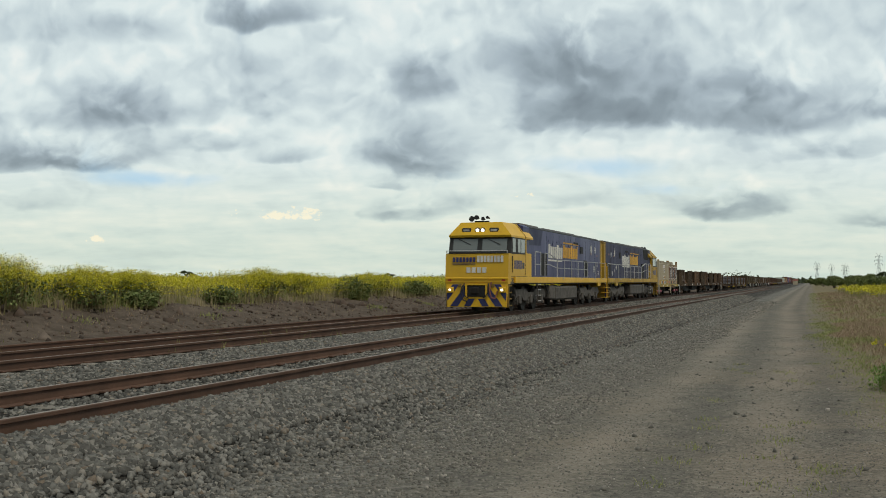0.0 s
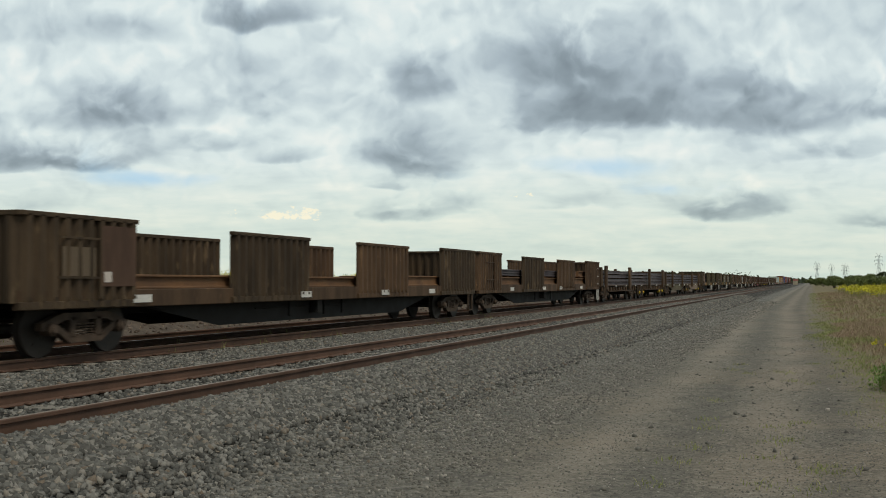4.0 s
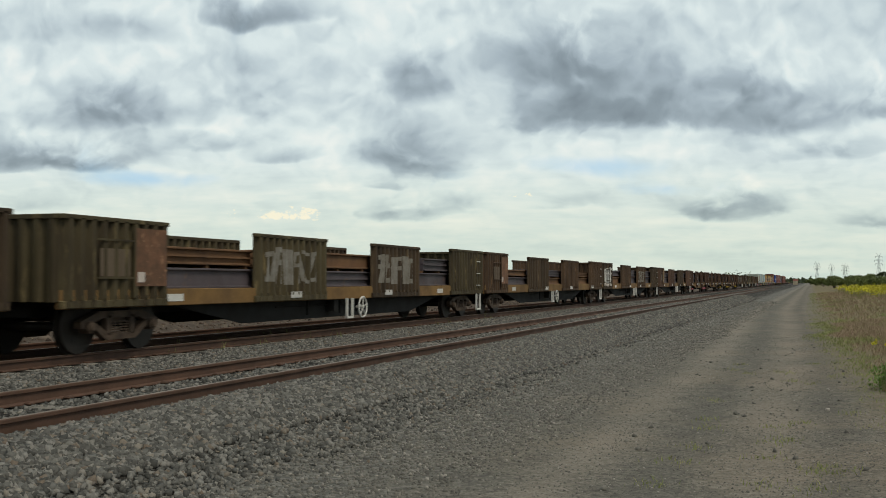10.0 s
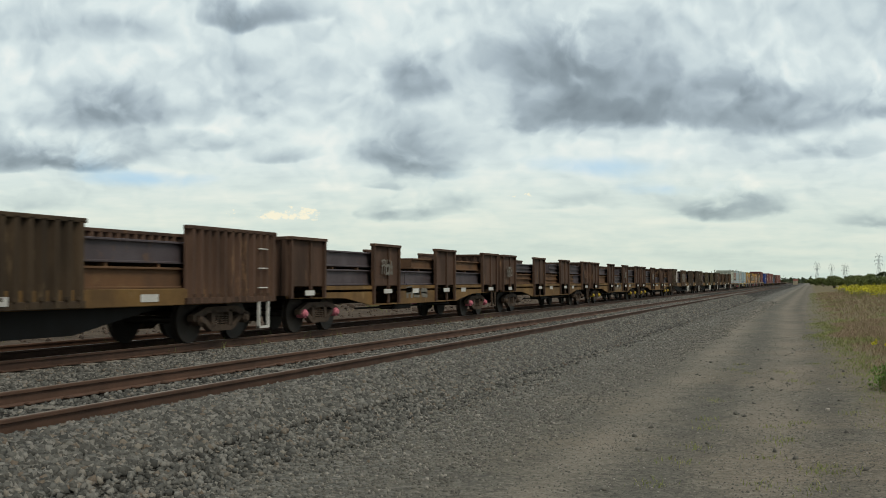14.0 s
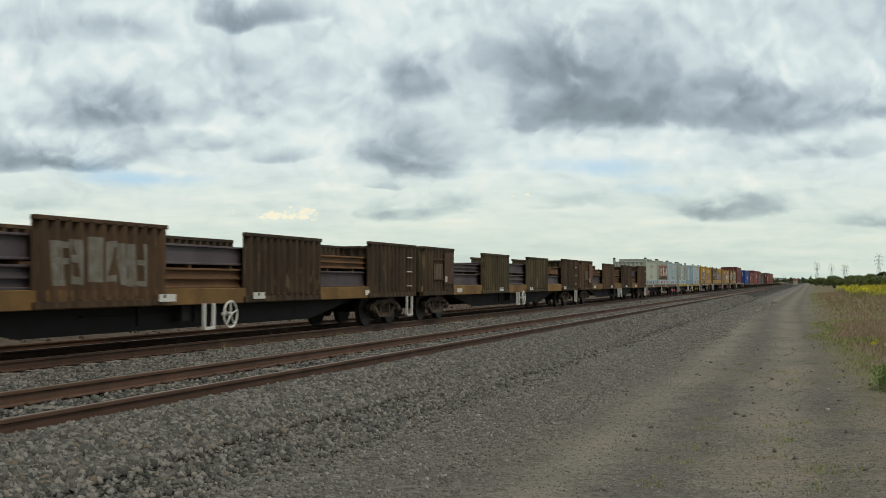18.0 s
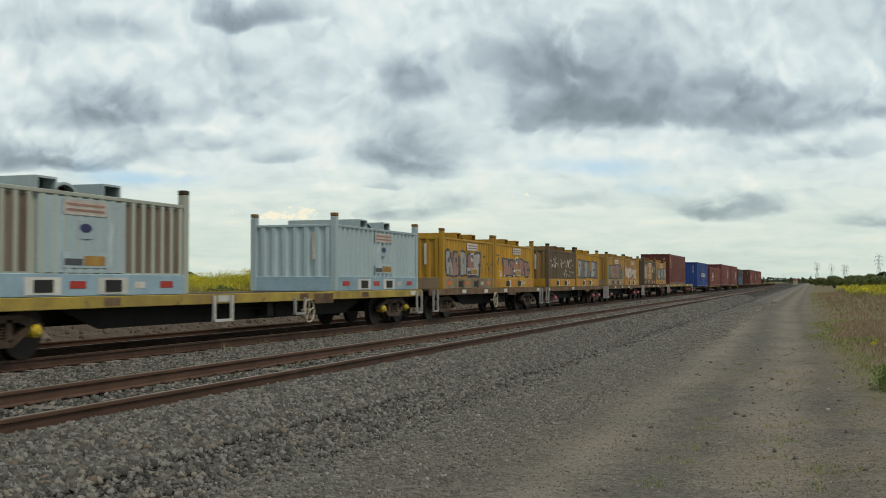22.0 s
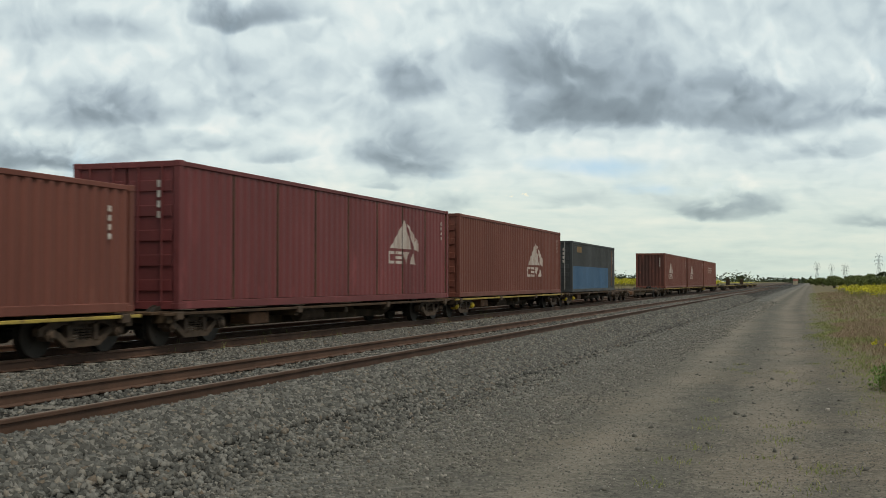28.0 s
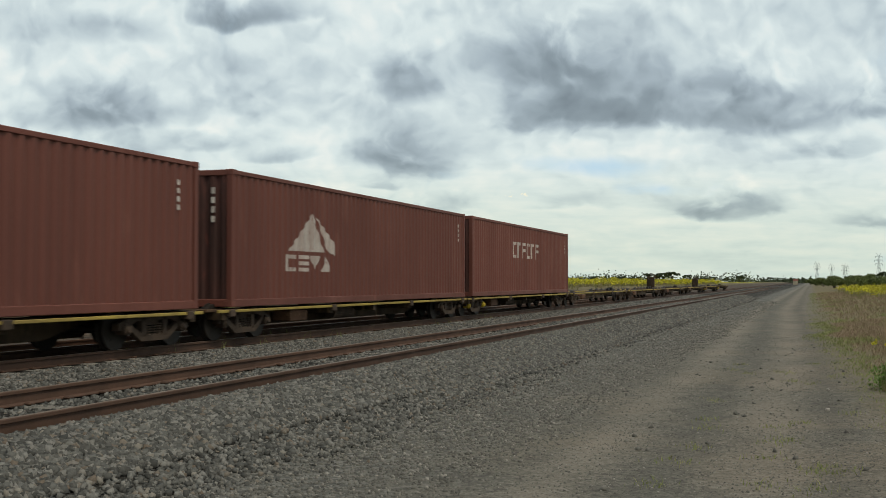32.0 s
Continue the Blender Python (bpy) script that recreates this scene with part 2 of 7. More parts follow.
WHITE = mat("off-white paint", (0.70, 0.69, 0.65), (0.45, 0.43, 0.38), 0.6, 4.0, 0.5)
WHITE_WORN = mat("worn white lettering", (0.66, 0.63, 0.57), (0.40, 0.30, 0.26), 0.7, 5.0, 0.7, streak=3)
CREAM = mat("cream paint", (0.52, 0.46, 0.34), (0.34, 0.28, 0.19), 0.65, 1.2, 0.7, streak=5, col3=(0.58, 0.52, 0.40))
CREAM_DIRTY = mat("grimy cream paint", (0.36, 0.28, 0.17), (0.17, 0.13, 0.09), 0.75, 1.2, 0.8, streak=4)
PALE_BLUE = mat("pale blue-grey paint", (0.40, 0.515, 0.55), (0.33, 0.39, 0.40), 0.6, 1.0, 0.7, streak=5, col3=(0.52, 0.60, 0.62))
PALE_GREEN = mat("pale grey-green paint", (0.46, 0.49, 0.42), (0.32, 0.33, 0.27), 0.65, 1.0, 0.7, streak=5)
SKY_RAIL = mat("light blue paint", (0.33, 0.47, 0.56), (0.22, 0.31, 0.36), 0.6, 2.0, 0.7)
YELLOW_BOX = mat("golden yellow paint", (0.54, 0.30, 0.022), (0.26, 0.145, 0.030), 0.6, 1.6, 0.8, streak=5)
YELLOW_DIRTY = mat("dirty yellow paint", (0.28, 0.17, 0.06), (0.14, 0.09, 0.045), 0.7, 1.2, 0.8, streak=5)
YELLOW_TAN = mat("sandy yellow paint", (0.49, 0.28, 0.066), (0.25, 0.145, 0.05), 0.65, 1.6, 0.9, streak=5)
BROWN_BOX = mat("brown grimy paint", (0.13, 0.095, 0.06), (0.09, 0.065, 0.04), 0.7, 1.2, 0.7, streak=5)
DECK_YELLOW = mat("yellow deck edge", (0.50, 0.37, 0.07), (0.24, 0.17, 0.06), 0.75, 1.2, 0.9, col3=(0.14, 0.09, 0.05))
MAROON = mat("maroon paint", (0.140, 0.038, 0.032), (0.098, 0.028, 0.024), 0.5, 0.7, 0.7, streak=5, col3=(0.18, 0.050, 0.045))
RED_BOX = mat("faded red paint", (0.195, 0.066, 0.046), (0.130, 0.046, 0.034), 0.6, 0.7, 0.7, streak=5, col3=(0.235, 0.092, 0.066))
RED_END = mat("sooty red paint", (0.13, 0.045, 0.034), (0.045, 0.026, 0.022), 0.75, 0.9, 0.9, streak=3, col3=(0.20, 0.06, 0.045))
RED_PANEL = mat("dull crimson paint", (0.195, 0.046, 0.047), (0.125, 0.036, 0.036), 0.55, 0.6, 0.8, streak=3, col3=(0.25, 0.065, 0.066))
BLUE_BOX = mat("royal blue paint", (0.022, 0.060, 0.26), (0.018, 0.040, 0.15), 0.5, 0.7, 0.7, streak=5)
NAVY_BOX = mat("faded slate paint", (0.064, 0.068, 0.070), (0.046, 0.046, 0.046), 0.6, 0.8, 0.7, streak=5)
BLUE_PATCH = mat("faded blue paint", (0.060, 0.128, 0.225), (0.050, 0.092, 0.150), 0.6, 0.9, 0.7, streak=4)
LOCO_BLUE = mat("loco blue paint", (0.038, 0.044, 0.145), (0.030, 0.034, 0.095), 0.42, 0.8, 0.7, streak=3, bump=0.04, fine=0.15)
LOCO_YELLOW = mat("loco yellow paint", (0.70, 0.42, 0.02), (0.56, 0.33, 0.03), 0.45, 1.2, 0.6, bump=0.04, fine=0.15)
LOCO_GREY = mat("loco running gear", (0.120, 0.108, 0.093), (0.048, 0.043, 0.038), 0.75, 3.0, 0.8)
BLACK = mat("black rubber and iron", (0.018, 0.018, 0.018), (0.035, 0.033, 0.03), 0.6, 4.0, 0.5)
PINK = mat("pink axle cover", (0.62, 0.18, 0.24), (0.40, 0.13, 0.15), 0.6, 6.0, 0.5)
YELLOW_CAP = mat("yellow axle cover", (0.58, 0.42, 0.03), (0.32, 0.22, 0.03), 0.6, 6.0, 0.5)
RED_TAPE = mat("red marker", (0.50, 0.045, 0.03), (0.34, 0.04, 0.03), 0.5, 6.0, 0.5)
ORANGE = mat("orange marker", (0.66, 0.17, 0.03), (0.45, 0.12, 0.03), 0.5, 6.0, 0.5)
PINKISH = mat("salmon paint", (0.42, 0.23, 0.20), (0.25, 0.17, 0.13), 0.7, 3.5, 0.8, streak=3)
TEAL = mat("teal paint", (0.15, 0.24, 0.21), (0.16, 0.14, 0.10), 0.7, 3.5, 0.85, streak=3)
SILVER = mat("silver paint", (0.42, 0.42, 0.41), (0.24, 0.22, 0.19), 0.6, 3.5, 0.8, streak=3)
SLATE = mat("dark slate paint", (0.10, 0.11, 0.13), (0.06, 0.065, 0.07), 0.6, 6.0, 0.6)
FADED_ORANGE = mat("faded orange paint", (0.22, 0.105, 0.055), (0.085, 0.052, 0.034), 0.8, 2.6, 0.95, col3=(0.36, 0.20, 0.11))
GHOST = mat("faded grey spray paint", (0.25, 0.24, 0.21), (0.14, 0.12, 0.09), 0.8, 5.0, 0.8)
GRIME = mat("brown trough stain", (0.135, 0.098, 0.070), (0.24, 0.205, 0.165), 0.8, 2.0, 0.8, streak=4)
LETTER = mat("chalky worn lettering", (0.60, 0.55, 0.50), (0.33, 0.22, 0.18), 0.75, 3.5, 0.75, streak=3, col3=(0.24, 0.11, 0.09))
HEADLAMP = glow("lit headlamp", (1.0, 0.97, 0.92), 2.2)


def glass(name, col=(0.13, 0.145, 0.14)):
    m = bpy.data.materials.new(name)
    m.use_nodes = True
    n = Nodes(m.node_tree)
    b = n.add("ShaderNodeBsdfPrincipled")
    b.inputs["Base Color"].default_value = (*col, 1)
    b.inputs["Roughness"].default_value = 0.06
    b.inputs["Specular IOR Level"].default_value = 0.8
    n.add("ShaderNodeOutputMaterial", b.outputs[0])
    return m


GLASS = glass("tinted cab glass")


# ---- mesh helpers ----
class Geo:
    """Collects the faces of one mesh."""

    def __init__(self):
        self.v, self.f = [], []

    def box(self, x0, x1, y0, y1, z0, z1, c=0.0):
        if c <= 0:
            k = len(self.v)
            self.v += [(x, y, z) for x in (x0, x1) for y in (y0, y1) for z in (z0, z1)]
            self.f += [tuple(k + i for i in q) for q in ((0, 1, 3, 2), (4, 6, 7, 5), (0, 4, 5, 1), (2, 3, 7, 6), (0, 2, 6, 4), (1, 5, 7, 3))]
            return self
        lo, hi = (x0, y0, z0), (x1, y1, z1)
        c = min(c, *((hi[i] - lo[i]) * 0.45 for i in range(3)))
        k, idx = len(self.v), {}
        for s in [(a, b, d) for a in (0, 1) for b in (0, 1) for d in (0, 1)]:
            for ax in range(3):
                p = [hi[i] if s[i] else lo[i] for i in range(3)]
                for i in range(3):
                    if i != ax:
                        p[i] += -c if s[i] else c
                idx[s, ax] = len(self.v)
                self.v.append(tuple(p))
        for ax in range(3):
            b, d = [i for i in range(3) if i != ax]
            for side in (0, 1):
                q = []
                for sb, sd in ((0, 0), (1, 0), (1, 1), (0, 1)):
                    s = [0, 0, 0]
                    s[ax], s[b], s[d] = side, sb, sd
                    q.append(idx[tuple(s), ax])
                self.f.append(tuple(q))
            for sb in (0, 1):
                for sd in (0, 1):
                    s0, s1 = [0, 0, 0], [0, 0, 0]
                    s0[b], s0[d], s1[b], s1[d], s1[ax] = sb, sd, sb, sd, 1
                    self.f.append((idx[tuple(s0), b], idx[tuple(s1), b], idx[tuple(s1), d], idx[tuple(s0), d]))
        for s in [(a, b, d) for a in (0, 1) for b in (0, 1) for d in (0, 1)]:
            self.f.append((idx[s, 0], idx[s, 1], idx[s, 2]))
        return self

    def tube(self, a, b, r, seg=8, r2=None):
        a, b = Vector(a), Vector(b)
        q = (b - a).to_track_quat("Z", "Y")
        k = len(self.v)
        r2 = r if r2 is None else r2
        for p, rr in ((a, r), (b, r2)):
            for i in range(seg):
                t = 2 * math.pi * i / seg
                self.v.append(tuple(p + q @ Vector((rr * math.cos(t), rr * math.sin(t), 0))))
        self.f += [(k + i, k + (i + 1) % seg, k + seg + (i + 1) % seg, k + seg + i) for i in range(seg)]
        self.f += [tuple(k + i for i in reversed(range(seg))), tuple(k + seg + i for i in range(seg))]
        return self

    def path(self, pts, r, seg=6):
        for a, b in zip(pts, pts[1:]):
            self.tube(a, b, r, seg)
        return self

    def ring(self, c, axis, r, t, seg=20):
        """A hoop of radius r and bar radius t round the axis through c."""
        q = Vector(axis).to_track_quat("Z", "Y")
        pts = [Vector(c) + q @ Vector((r * math.cos(2 * math.pi * i / seg), r * math.sin(2 * math.pi * i / seg), 0)) for i in range(seg + 1)]
        return self.path(pts, t, 5)

    def prism(self, poly, axis, a, b):
        """A flat outline pushed from a to b along an axis (0, 1, 2); the outline gives the other two coordinates in order."""
        k, m = len(self.v), len(poly)
        for e in (a, b):
            for p in poly:
                c = list(p)
                c.insert(axis, e)
                self.v.append(tuple(c))
        self.f += [(k + i, k + (i + 1) % m, k + m + (i + 1) % m, k + m + i) for i in range(m)]
        self.f += [tuple(k + i for i in reversed(range(m))), tuple(k + m + i for i in range(m))]
        return self

    def wave(self, along, across, u0, u1, z0, z1, x, depth, pitch, out=1, t=0.012):
        """Corrugated sheet, upright, running along one axis; the ribs stand out by depth."""
        n = max(1, round((u1 - u0) / pitch))
        p = (u1 - u0) / n
        prof = []
        for i in range(n):
            s = u0 + i * p
            prof += [(s, 0), (s + p * 0.30, 0), (s + p * 0.5, depth), (s + p * 0.80, depth)]
        prof.append((u1, 0))
        k = len(self.v)
        for u, d in prof:
            for xx in (x + out * d, x + out * (d - t)):
                for z in (z0, z1):
                    c = [0, 0, z]
                    c[along], c[across] = u, xx
                    self.v.append(tuple(c))
        for i in range(len(prof) - 1):
            a, b = k + 4 * i, k + 4 * i + 4
            self.f += [(a, b, b + 1, a + 1), (a + 2, a + 3, b + 3, b + 2), (a + 1, b + 1, b + 3, a + 3), (a, a + 2, b + 2, b)]
        e = k + 4 * (len(prof) - 1)
        self.f += [(k, k + 1, k + 3, k + 2), (e, e + 2, e + 3, e + 1)]
        return self

    def film(self, shape, side, lift):
        """A sprayed shape (along, up) that follows the outline of a side, given as (along, out) corners."""
        for (ua, xa), (ub, xb) in zip(side, side[1:]):
            if ub - ua < 1e-6:
                continue
            poly = shape
            for edge, keep in ((ua, 1), (ub, -1)):
                cut = []
                for (y, z), (y2, z2) in zip(poly, poly[1:] + poly[:1]):
                    inside, inside2 = keep * (y - edge) >= 0, keep * (y2 - edge) >= 0
                    if inside:
                        cut.append((y, z))
                    if inside != inside2:
                        f = (edge - y) / (y2 - y)
                        cut.append((edge, z + f * (z2 - z)))
                poly = cut
            if len(poly) < 3:
                continue
            k = len(self.v)
            self.v += [(xa + (xb - xa) * (y - ua) / (ub - ua) + lift, y, z) for y, z in poly]
            self.f.append(tuple(range(k, k + len(poly))))
        return self

    def mesh(self, name, material):
        me = bpy.data.meshes.new(name)
        me.from_pydata(self.v, [], self.f)
        bm = bmesh.new()
        bm.from_mesh(me)
        bmesh.ops.recalc_face_normals(bm, faces=bm.faces)
        bm.to_mesh(me)
        bm.free()
        me.materials.append(material)
        return me


def part(name, geo, material, parent, label="", at=None):
    """One mesh object under a thing or a part."""
    ob = new(name, geo if isinstance(geo, bpy.types.Mesh) else geo.mesh(name, material))
    ob.parent = parent
    if at is not None:
        ob.location = at
    if label:
        ob["label"] = label
    return ob


def thing(name, label, category, at=(0, 0, 0), group=""):
    ob = tagged(new(name), label, category, group)
    ob.location = at
    ob.empty_display_size = 0.2
    return ob


TRACK_X = -12.62         # middle of the train's track
NEAR_X = -7.70           # middle of the empty track
MOVERS = []              # (thing, place at the start, turn)


def mover(ob, y, z=0.0, x=TRACK_X, turned=0):
    """A thing on the train, its front end at y at the start."""
    MOVERS.append((ob, x, y, z, turned))
    ob.location = (x, y, z)
    return ob


# ---- ground ----
def ground_height(x, y):
    """Height of the ground: field, earth bank, ballast bed, gravel road and grass verge, from left to right."""
    knots = [(-5000, 0.2), (-60, 0.35), (-23, 0.62), (-20.2, 0.66), (-18.8, 0.38), (-17.2, 0.0), (-15.6, -0.26), (-14.3, -0.20), (-11.2, -0.182), (-10.4, -0.22),
             (-9.7, -0.25), (-9.2, -0.20), (-8.5, -0.19), (-6.9, -0.185), (-6.6, -0.15), (-6.15, -0.17), (-5.0, -0.44), (-4.0, -0.46), (-2.0, -0.46), (-0.2, -0.45), (0.6, -0.40), (3, -0.30), (14, -0.1), (5000, 0.0)]
    for (a, za), (b, zb) in zip(knots, knots[1:]):
        if a <= x <= b:
            f = (x - a) / (b - a)
            z = za + (zb - za) * f
            break
    rough = 0.0
    if -24 < x < -15.4:
        rough = 0.16 * max(0.0, min(1.0, (-15.6 - x) / 2))
    elif x < -24 or x > 2:
        rough = 0.10
    elif -6.1 < x < -4.4:
        rough = 0.04
    elif x > -4.4:
        rough = 0.022
    return z + rough * (noise.noise((x * 0.9, y * 0.45, 0.0)) + 0.6 * noise.noise((x * 2.3, y * 1.9, 4.0)))


def grid_mesh(name, xs, ys, material):
    verts = [(x, y, ground_height(x, y)) for y in ys for x in xs]
    w = len(xs)
    faces = [(j * w + i, j * w + i + 1, (j + 1) * w + i + 1, (j + 1) * w + i) for j in range(len(ys) - 1) for i in range(w - 1)]
    me = bpy.data.meshes.new(name)
    me.from_pydata(verts, [], faces)
    me.materials.append(material)
    for p in me.polygons:
        p.use_smooth = True
    return me


def ground_material():
    m = bpy.data.materials.new("ground")
    m.use_nodes = True
    n = Nodes(m.node_tree)
    pos = n.add("ShaderNodeNewGeometry").outputs["Position"]
    sep = n.add("ShaderNodeSeparateXYZ", pos).outputs
    wob = n.math("MULTIPLY", n.math("SUBTRACT", n.noise(pos, 0.9, 5, 0.6), 0.5), 1.4)
    x = n.math("ADD", sep[0], wob)
    grain = n.noise(pos, 28, 4, 0.65)
    stone = n.tree.nodes.new("ShaderNodeTexVoronoi")
    stone.inputs["Scale"].default_value = 17.0
    n.tree.links.new(pos, stone.inputs["Vector"])
    sc = n.add("ShaderNodeSeparateColor", stone.outputs["Color"]).outputs[0]
    ballast = n.ramp(sc, (0.0, (0.050, 0.049, 0.045)), (0.5, (0.104, 0.101, 0.090)), (0.85, (0.19, 0.183, 0.163)), (1.0, (0.25, 0.21, 0.165)))
    # near-black cell edges: shade between the stones painted into the ballast colour
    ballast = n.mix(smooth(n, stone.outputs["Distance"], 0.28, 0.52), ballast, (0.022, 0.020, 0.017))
    fine = n.tree.nodes.new("ShaderNodeTexVoronoi")
    fine.inputs["Scale"].default_value = 34.0
    n.tree.links.new(pos, fine.inputs["Vector"])
    fc = n.add("ShaderNodeSeparateColor", fine.outputs["Color"]).outputs[0]
    big = n.noise(pos, 0.35, 6, 0.65)
    road = n.ramp(n.math("ADD", n.math("MULTIPLY", grain, 0.55), n.math("MULTIPLY", fc, 0.45)), (0.2, (0.085, 0.078, 0.064)), (0.45, (0.150, 0.140, 0.116)), (0.7, (0.205, 0.190, 0.158)), (0.92, (0.31, 0.285, 0.24)))
    road = n.mix(n.math("MULTIPLY", smooth(n, n.noise(pos, 2.6, 6, 0.68), 0.5, 0.64), 0.55), road, (0.085, 0.079, 0.068))
    road = n.mix(n.math("MULTIPLY", smooth(n, n.noise(pos, 9.0, 6, 0.72), 0.50, 0.62), 0.70), road, (0.075, 0.070, 0.060))
    road = n.mix(n.math("MULTIPLY", smooth(n, big, 0.45, 0.68), 0.6), road, (0.215, 0.182, 0.138))
    # coarse blue-grey gravel beside the ballast
    cool = n.math("SUBTRACT", 1.0, smooth(n, n.math("ADD", sep[0], n.math("MULTIPLY", wob, 1.3)), -4.0, -2.4))
    loose = n.ramp(n.math("ADD", n.math("MULTIPLY", sc, 0.6), n.math("MULTIPLY", grain, 0.4)), (0.2, (0.070, 0.069, 0.064)), (0.5, (0.135, 0.132, 0.119)), (0.8, (0.22, 0.212, 0.188)))
    road = n.mix(n.math("MULTIPLY", cool, 0.85), road, loose)
    # bare brown earth towards the verge
    earth = n.ramp(n.math("ADD", n.math("MULTIPLY", n.noise(pos, 6.0, 6, 0.7), 0.6), n.math("MULTIPLY", fc, 0.4)), (0.3, (0.125, 0.107, 0.083)), (0.55, (0.215, 0.183, 0.142)), (0.8, (0.30, 0.26, 0.205)))
    bare = n.math("MULTIPLY", smooth(n, n.math("ADD", sep[0], wob), -1.6, 0.2), smooth(n, n.math("ADD", big, n.math("MULTIPLY", wob, 0.1)), 0.36, 0.58))
    road = n.mix(n.math("MULTIPLY", bare, 0.7), road, earth)
    # two wheel tracks of paler dust that draw towards the rails with distance, darker stone between and beside them
    drift = n.math("MULTIPLY", smooth(n, sep[1], 16.0, 75.0), 1.0)
    sway = n.math("MULTIPLY", n.math("SUBTRACT", n.noise(n.vmath("MULTIPLY", pos, (0.0, 1.0, 0.0)), 0.10, 2, 0.5), 0.5), 0.7)
    along = n.math("ADD", n.math("ADD", n.math("ADD", sep[0], drift), sway), n.math("MULTIPLY", wob, 0.45))
    worn = n.math("ADD", 0.45, n.math("MULTIPLY", smooth(n, n.noise(pos, 0.5, 4, 0.6), 0.35, 0.6), 0.55))
    for cx, wide, tone in ((-1.25, 0.42, (0.095, 0.091, 0.079)), (0.25, 0.40, (0.10, 0.092, 0.077)), (-2.05, 0.55, (0.29, 0.255, 0.205)), (-0.45, 0.60, (0.28, 0.24, 0.19))):
        d = n.math("ABSOLUTE", n.math("SUBTRACT", along, cx))
        f = n.math("MULTIPLY", n.math("MULTIPLY", n.math("SUBTRACT", 1.0, smooth(n, d, 0.0, wide)), worn), 0.55)
        road = n.mix(n.math("MULTIPLY", f, n.math("ADD", 0.30, n.math("MULTIPLY", n.noise(pos, 7.0, 7, 0.75), 1.1))), road, tone)
    dirt = n.ramp(n.noise(pos, 1.7, 8, 0.70), (0.3, (0.052, 0.041, 0.032)), (0.5, (0.090, 0.071, 0.055)), (0.7, (0.138, 0.110, 0.086)))
    weeds = n.ramp(n.noise(pos, 2.1, 6, 0.65), (0.3, (0.095, 0.105, 0.040)), (0.5, (0.165, 0.138, 0.080)), (0.7, (0.225, 0.175, 0.115)))
    field = n.ramp(n.noise(pos, 0.06, 5, 0.6), (0.3, (0.15, 0.17, 0.035)), (0.5, (0.40, 0.36, 0.02)), (0.7, (0.24, 0.23, 0.06)))
    c = n.mix(smooth(n, x, -19.6, -18.9), weeds, dirt)
    c = n.mix(smooth(n, x, -40, -30), field, c)
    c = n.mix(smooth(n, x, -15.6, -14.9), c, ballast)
    # oil and brake dust along the train's track, plus painted shade beneath the train
    oily_shade = n.math("ABSOLUTE", n.math("SUBTRACT", sep[0], TRACK_X))
    c = n.mix(n.math("MULTIPLY", n.math("SUBTRACT", 1.0, smooth(n, oily_shade, 0.6, 1.1)), 0.75), c, (0.032, 0.026, 0.020))
    c = n.mix(smooth(n, x, -5.5, -4.5), c, road)
    # the verge's edge comes in towards the road with distance
    edge = n.math("ADD", n.math("MULTIPLY", n.math("MAXIMUM", n.math("SUBTRACT", 31.0, sep[1]), 0.0), 0.040), 0.15)
    c = n.mix(smooth(n, n.math("SUBTRACT", n.math("ADD", sep[0], n.math("MULTIPLY", wob, 1.1)), edge), -0.5, 1.1), c, weeds)
    c = n.mix(smooth(n, x, 25, 60), c, n.ramp(n.noise(pos, 0.05, 5, 0.6), (0.35, (0.11, 0.135, 0.04)), (0.65, (0.25, 0.215, 0.09))))
    b = n.add("ShaderNodeBsdfPrincipled")
    n.tree.links.new(c, b.inputs["Base Color"])
    b.inputs["Roughness"].default_value = 0.95
    b.inputs["Specular IOR Level"].default_value = 0.15
    bump = n.add("ShaderNodeBump")
    bump.inputs["Strength"].default_value, bump.inputs["Distance"].default_value = 0.7, 0.03
    h = n.math("ADD", n.math("MULTIPLY", n.math("SUBTRACT", 1.0, stone.outputs["Distance"]), 0.7), n.math("ADD", grain, n.math("MULTIPLY", n.math("SUBTRACT", 1.0, fine.outputs["Distance"]), 0.4)))
    n.tree.links.new(h, bump.inputs["Height"])
    n.tree.links.new(bump.outputs[0], b.inputs["Normal"])
    n.add("ShaderNodeOutputMaterial", b.outputs[0])
    return m


GROUND = ground_material()
xs = [-3500, -1500, -700, -350, -180, -100, -60, -45, -35, -28] + [-25 + 0.25 * i for i in range(40)] + [-15 + 0.5 * i for i in range(18)] + [-6.2 + 0.1 * i for i in range(90)] + [3, 4, 6, 9, 14, 25, 50, 100, 200, 450, 900, 2000, 4000]
ys = [-300, -100, -40, -15, -6] + [-3 + 0.2 * i for i in range(165)] + [30 + 0.6 * i for i in range(60)] + [66 + 2.5 * i for i in range(50)] + [195, 215, 240, 280, 330, 400, 500, 650, 850, 1200, 1700, 2500, 4500]
ground = tagged(new("ground", grid_mesh("ground", xs, ys, GROUND)), "gravel road, ballast bed, earth bank and grassy plain", "ground", kind="structure")

# ---- tracks ----
RAIL_PROFILE = [(-0.070, -0.170), (0.070, -0.170), (0.070, -0.158), (0.012, -0.140), (0.010, -0.045), (0.036, -0.036), (0.036, -0.006), (0.028, 0.0),
                (-0.028, 0.0), (-0.036, -0.006), (-0.036, -0.036), (-0.010, -0.045), (-0.012, -0.140), (-0.070, -0.158)]


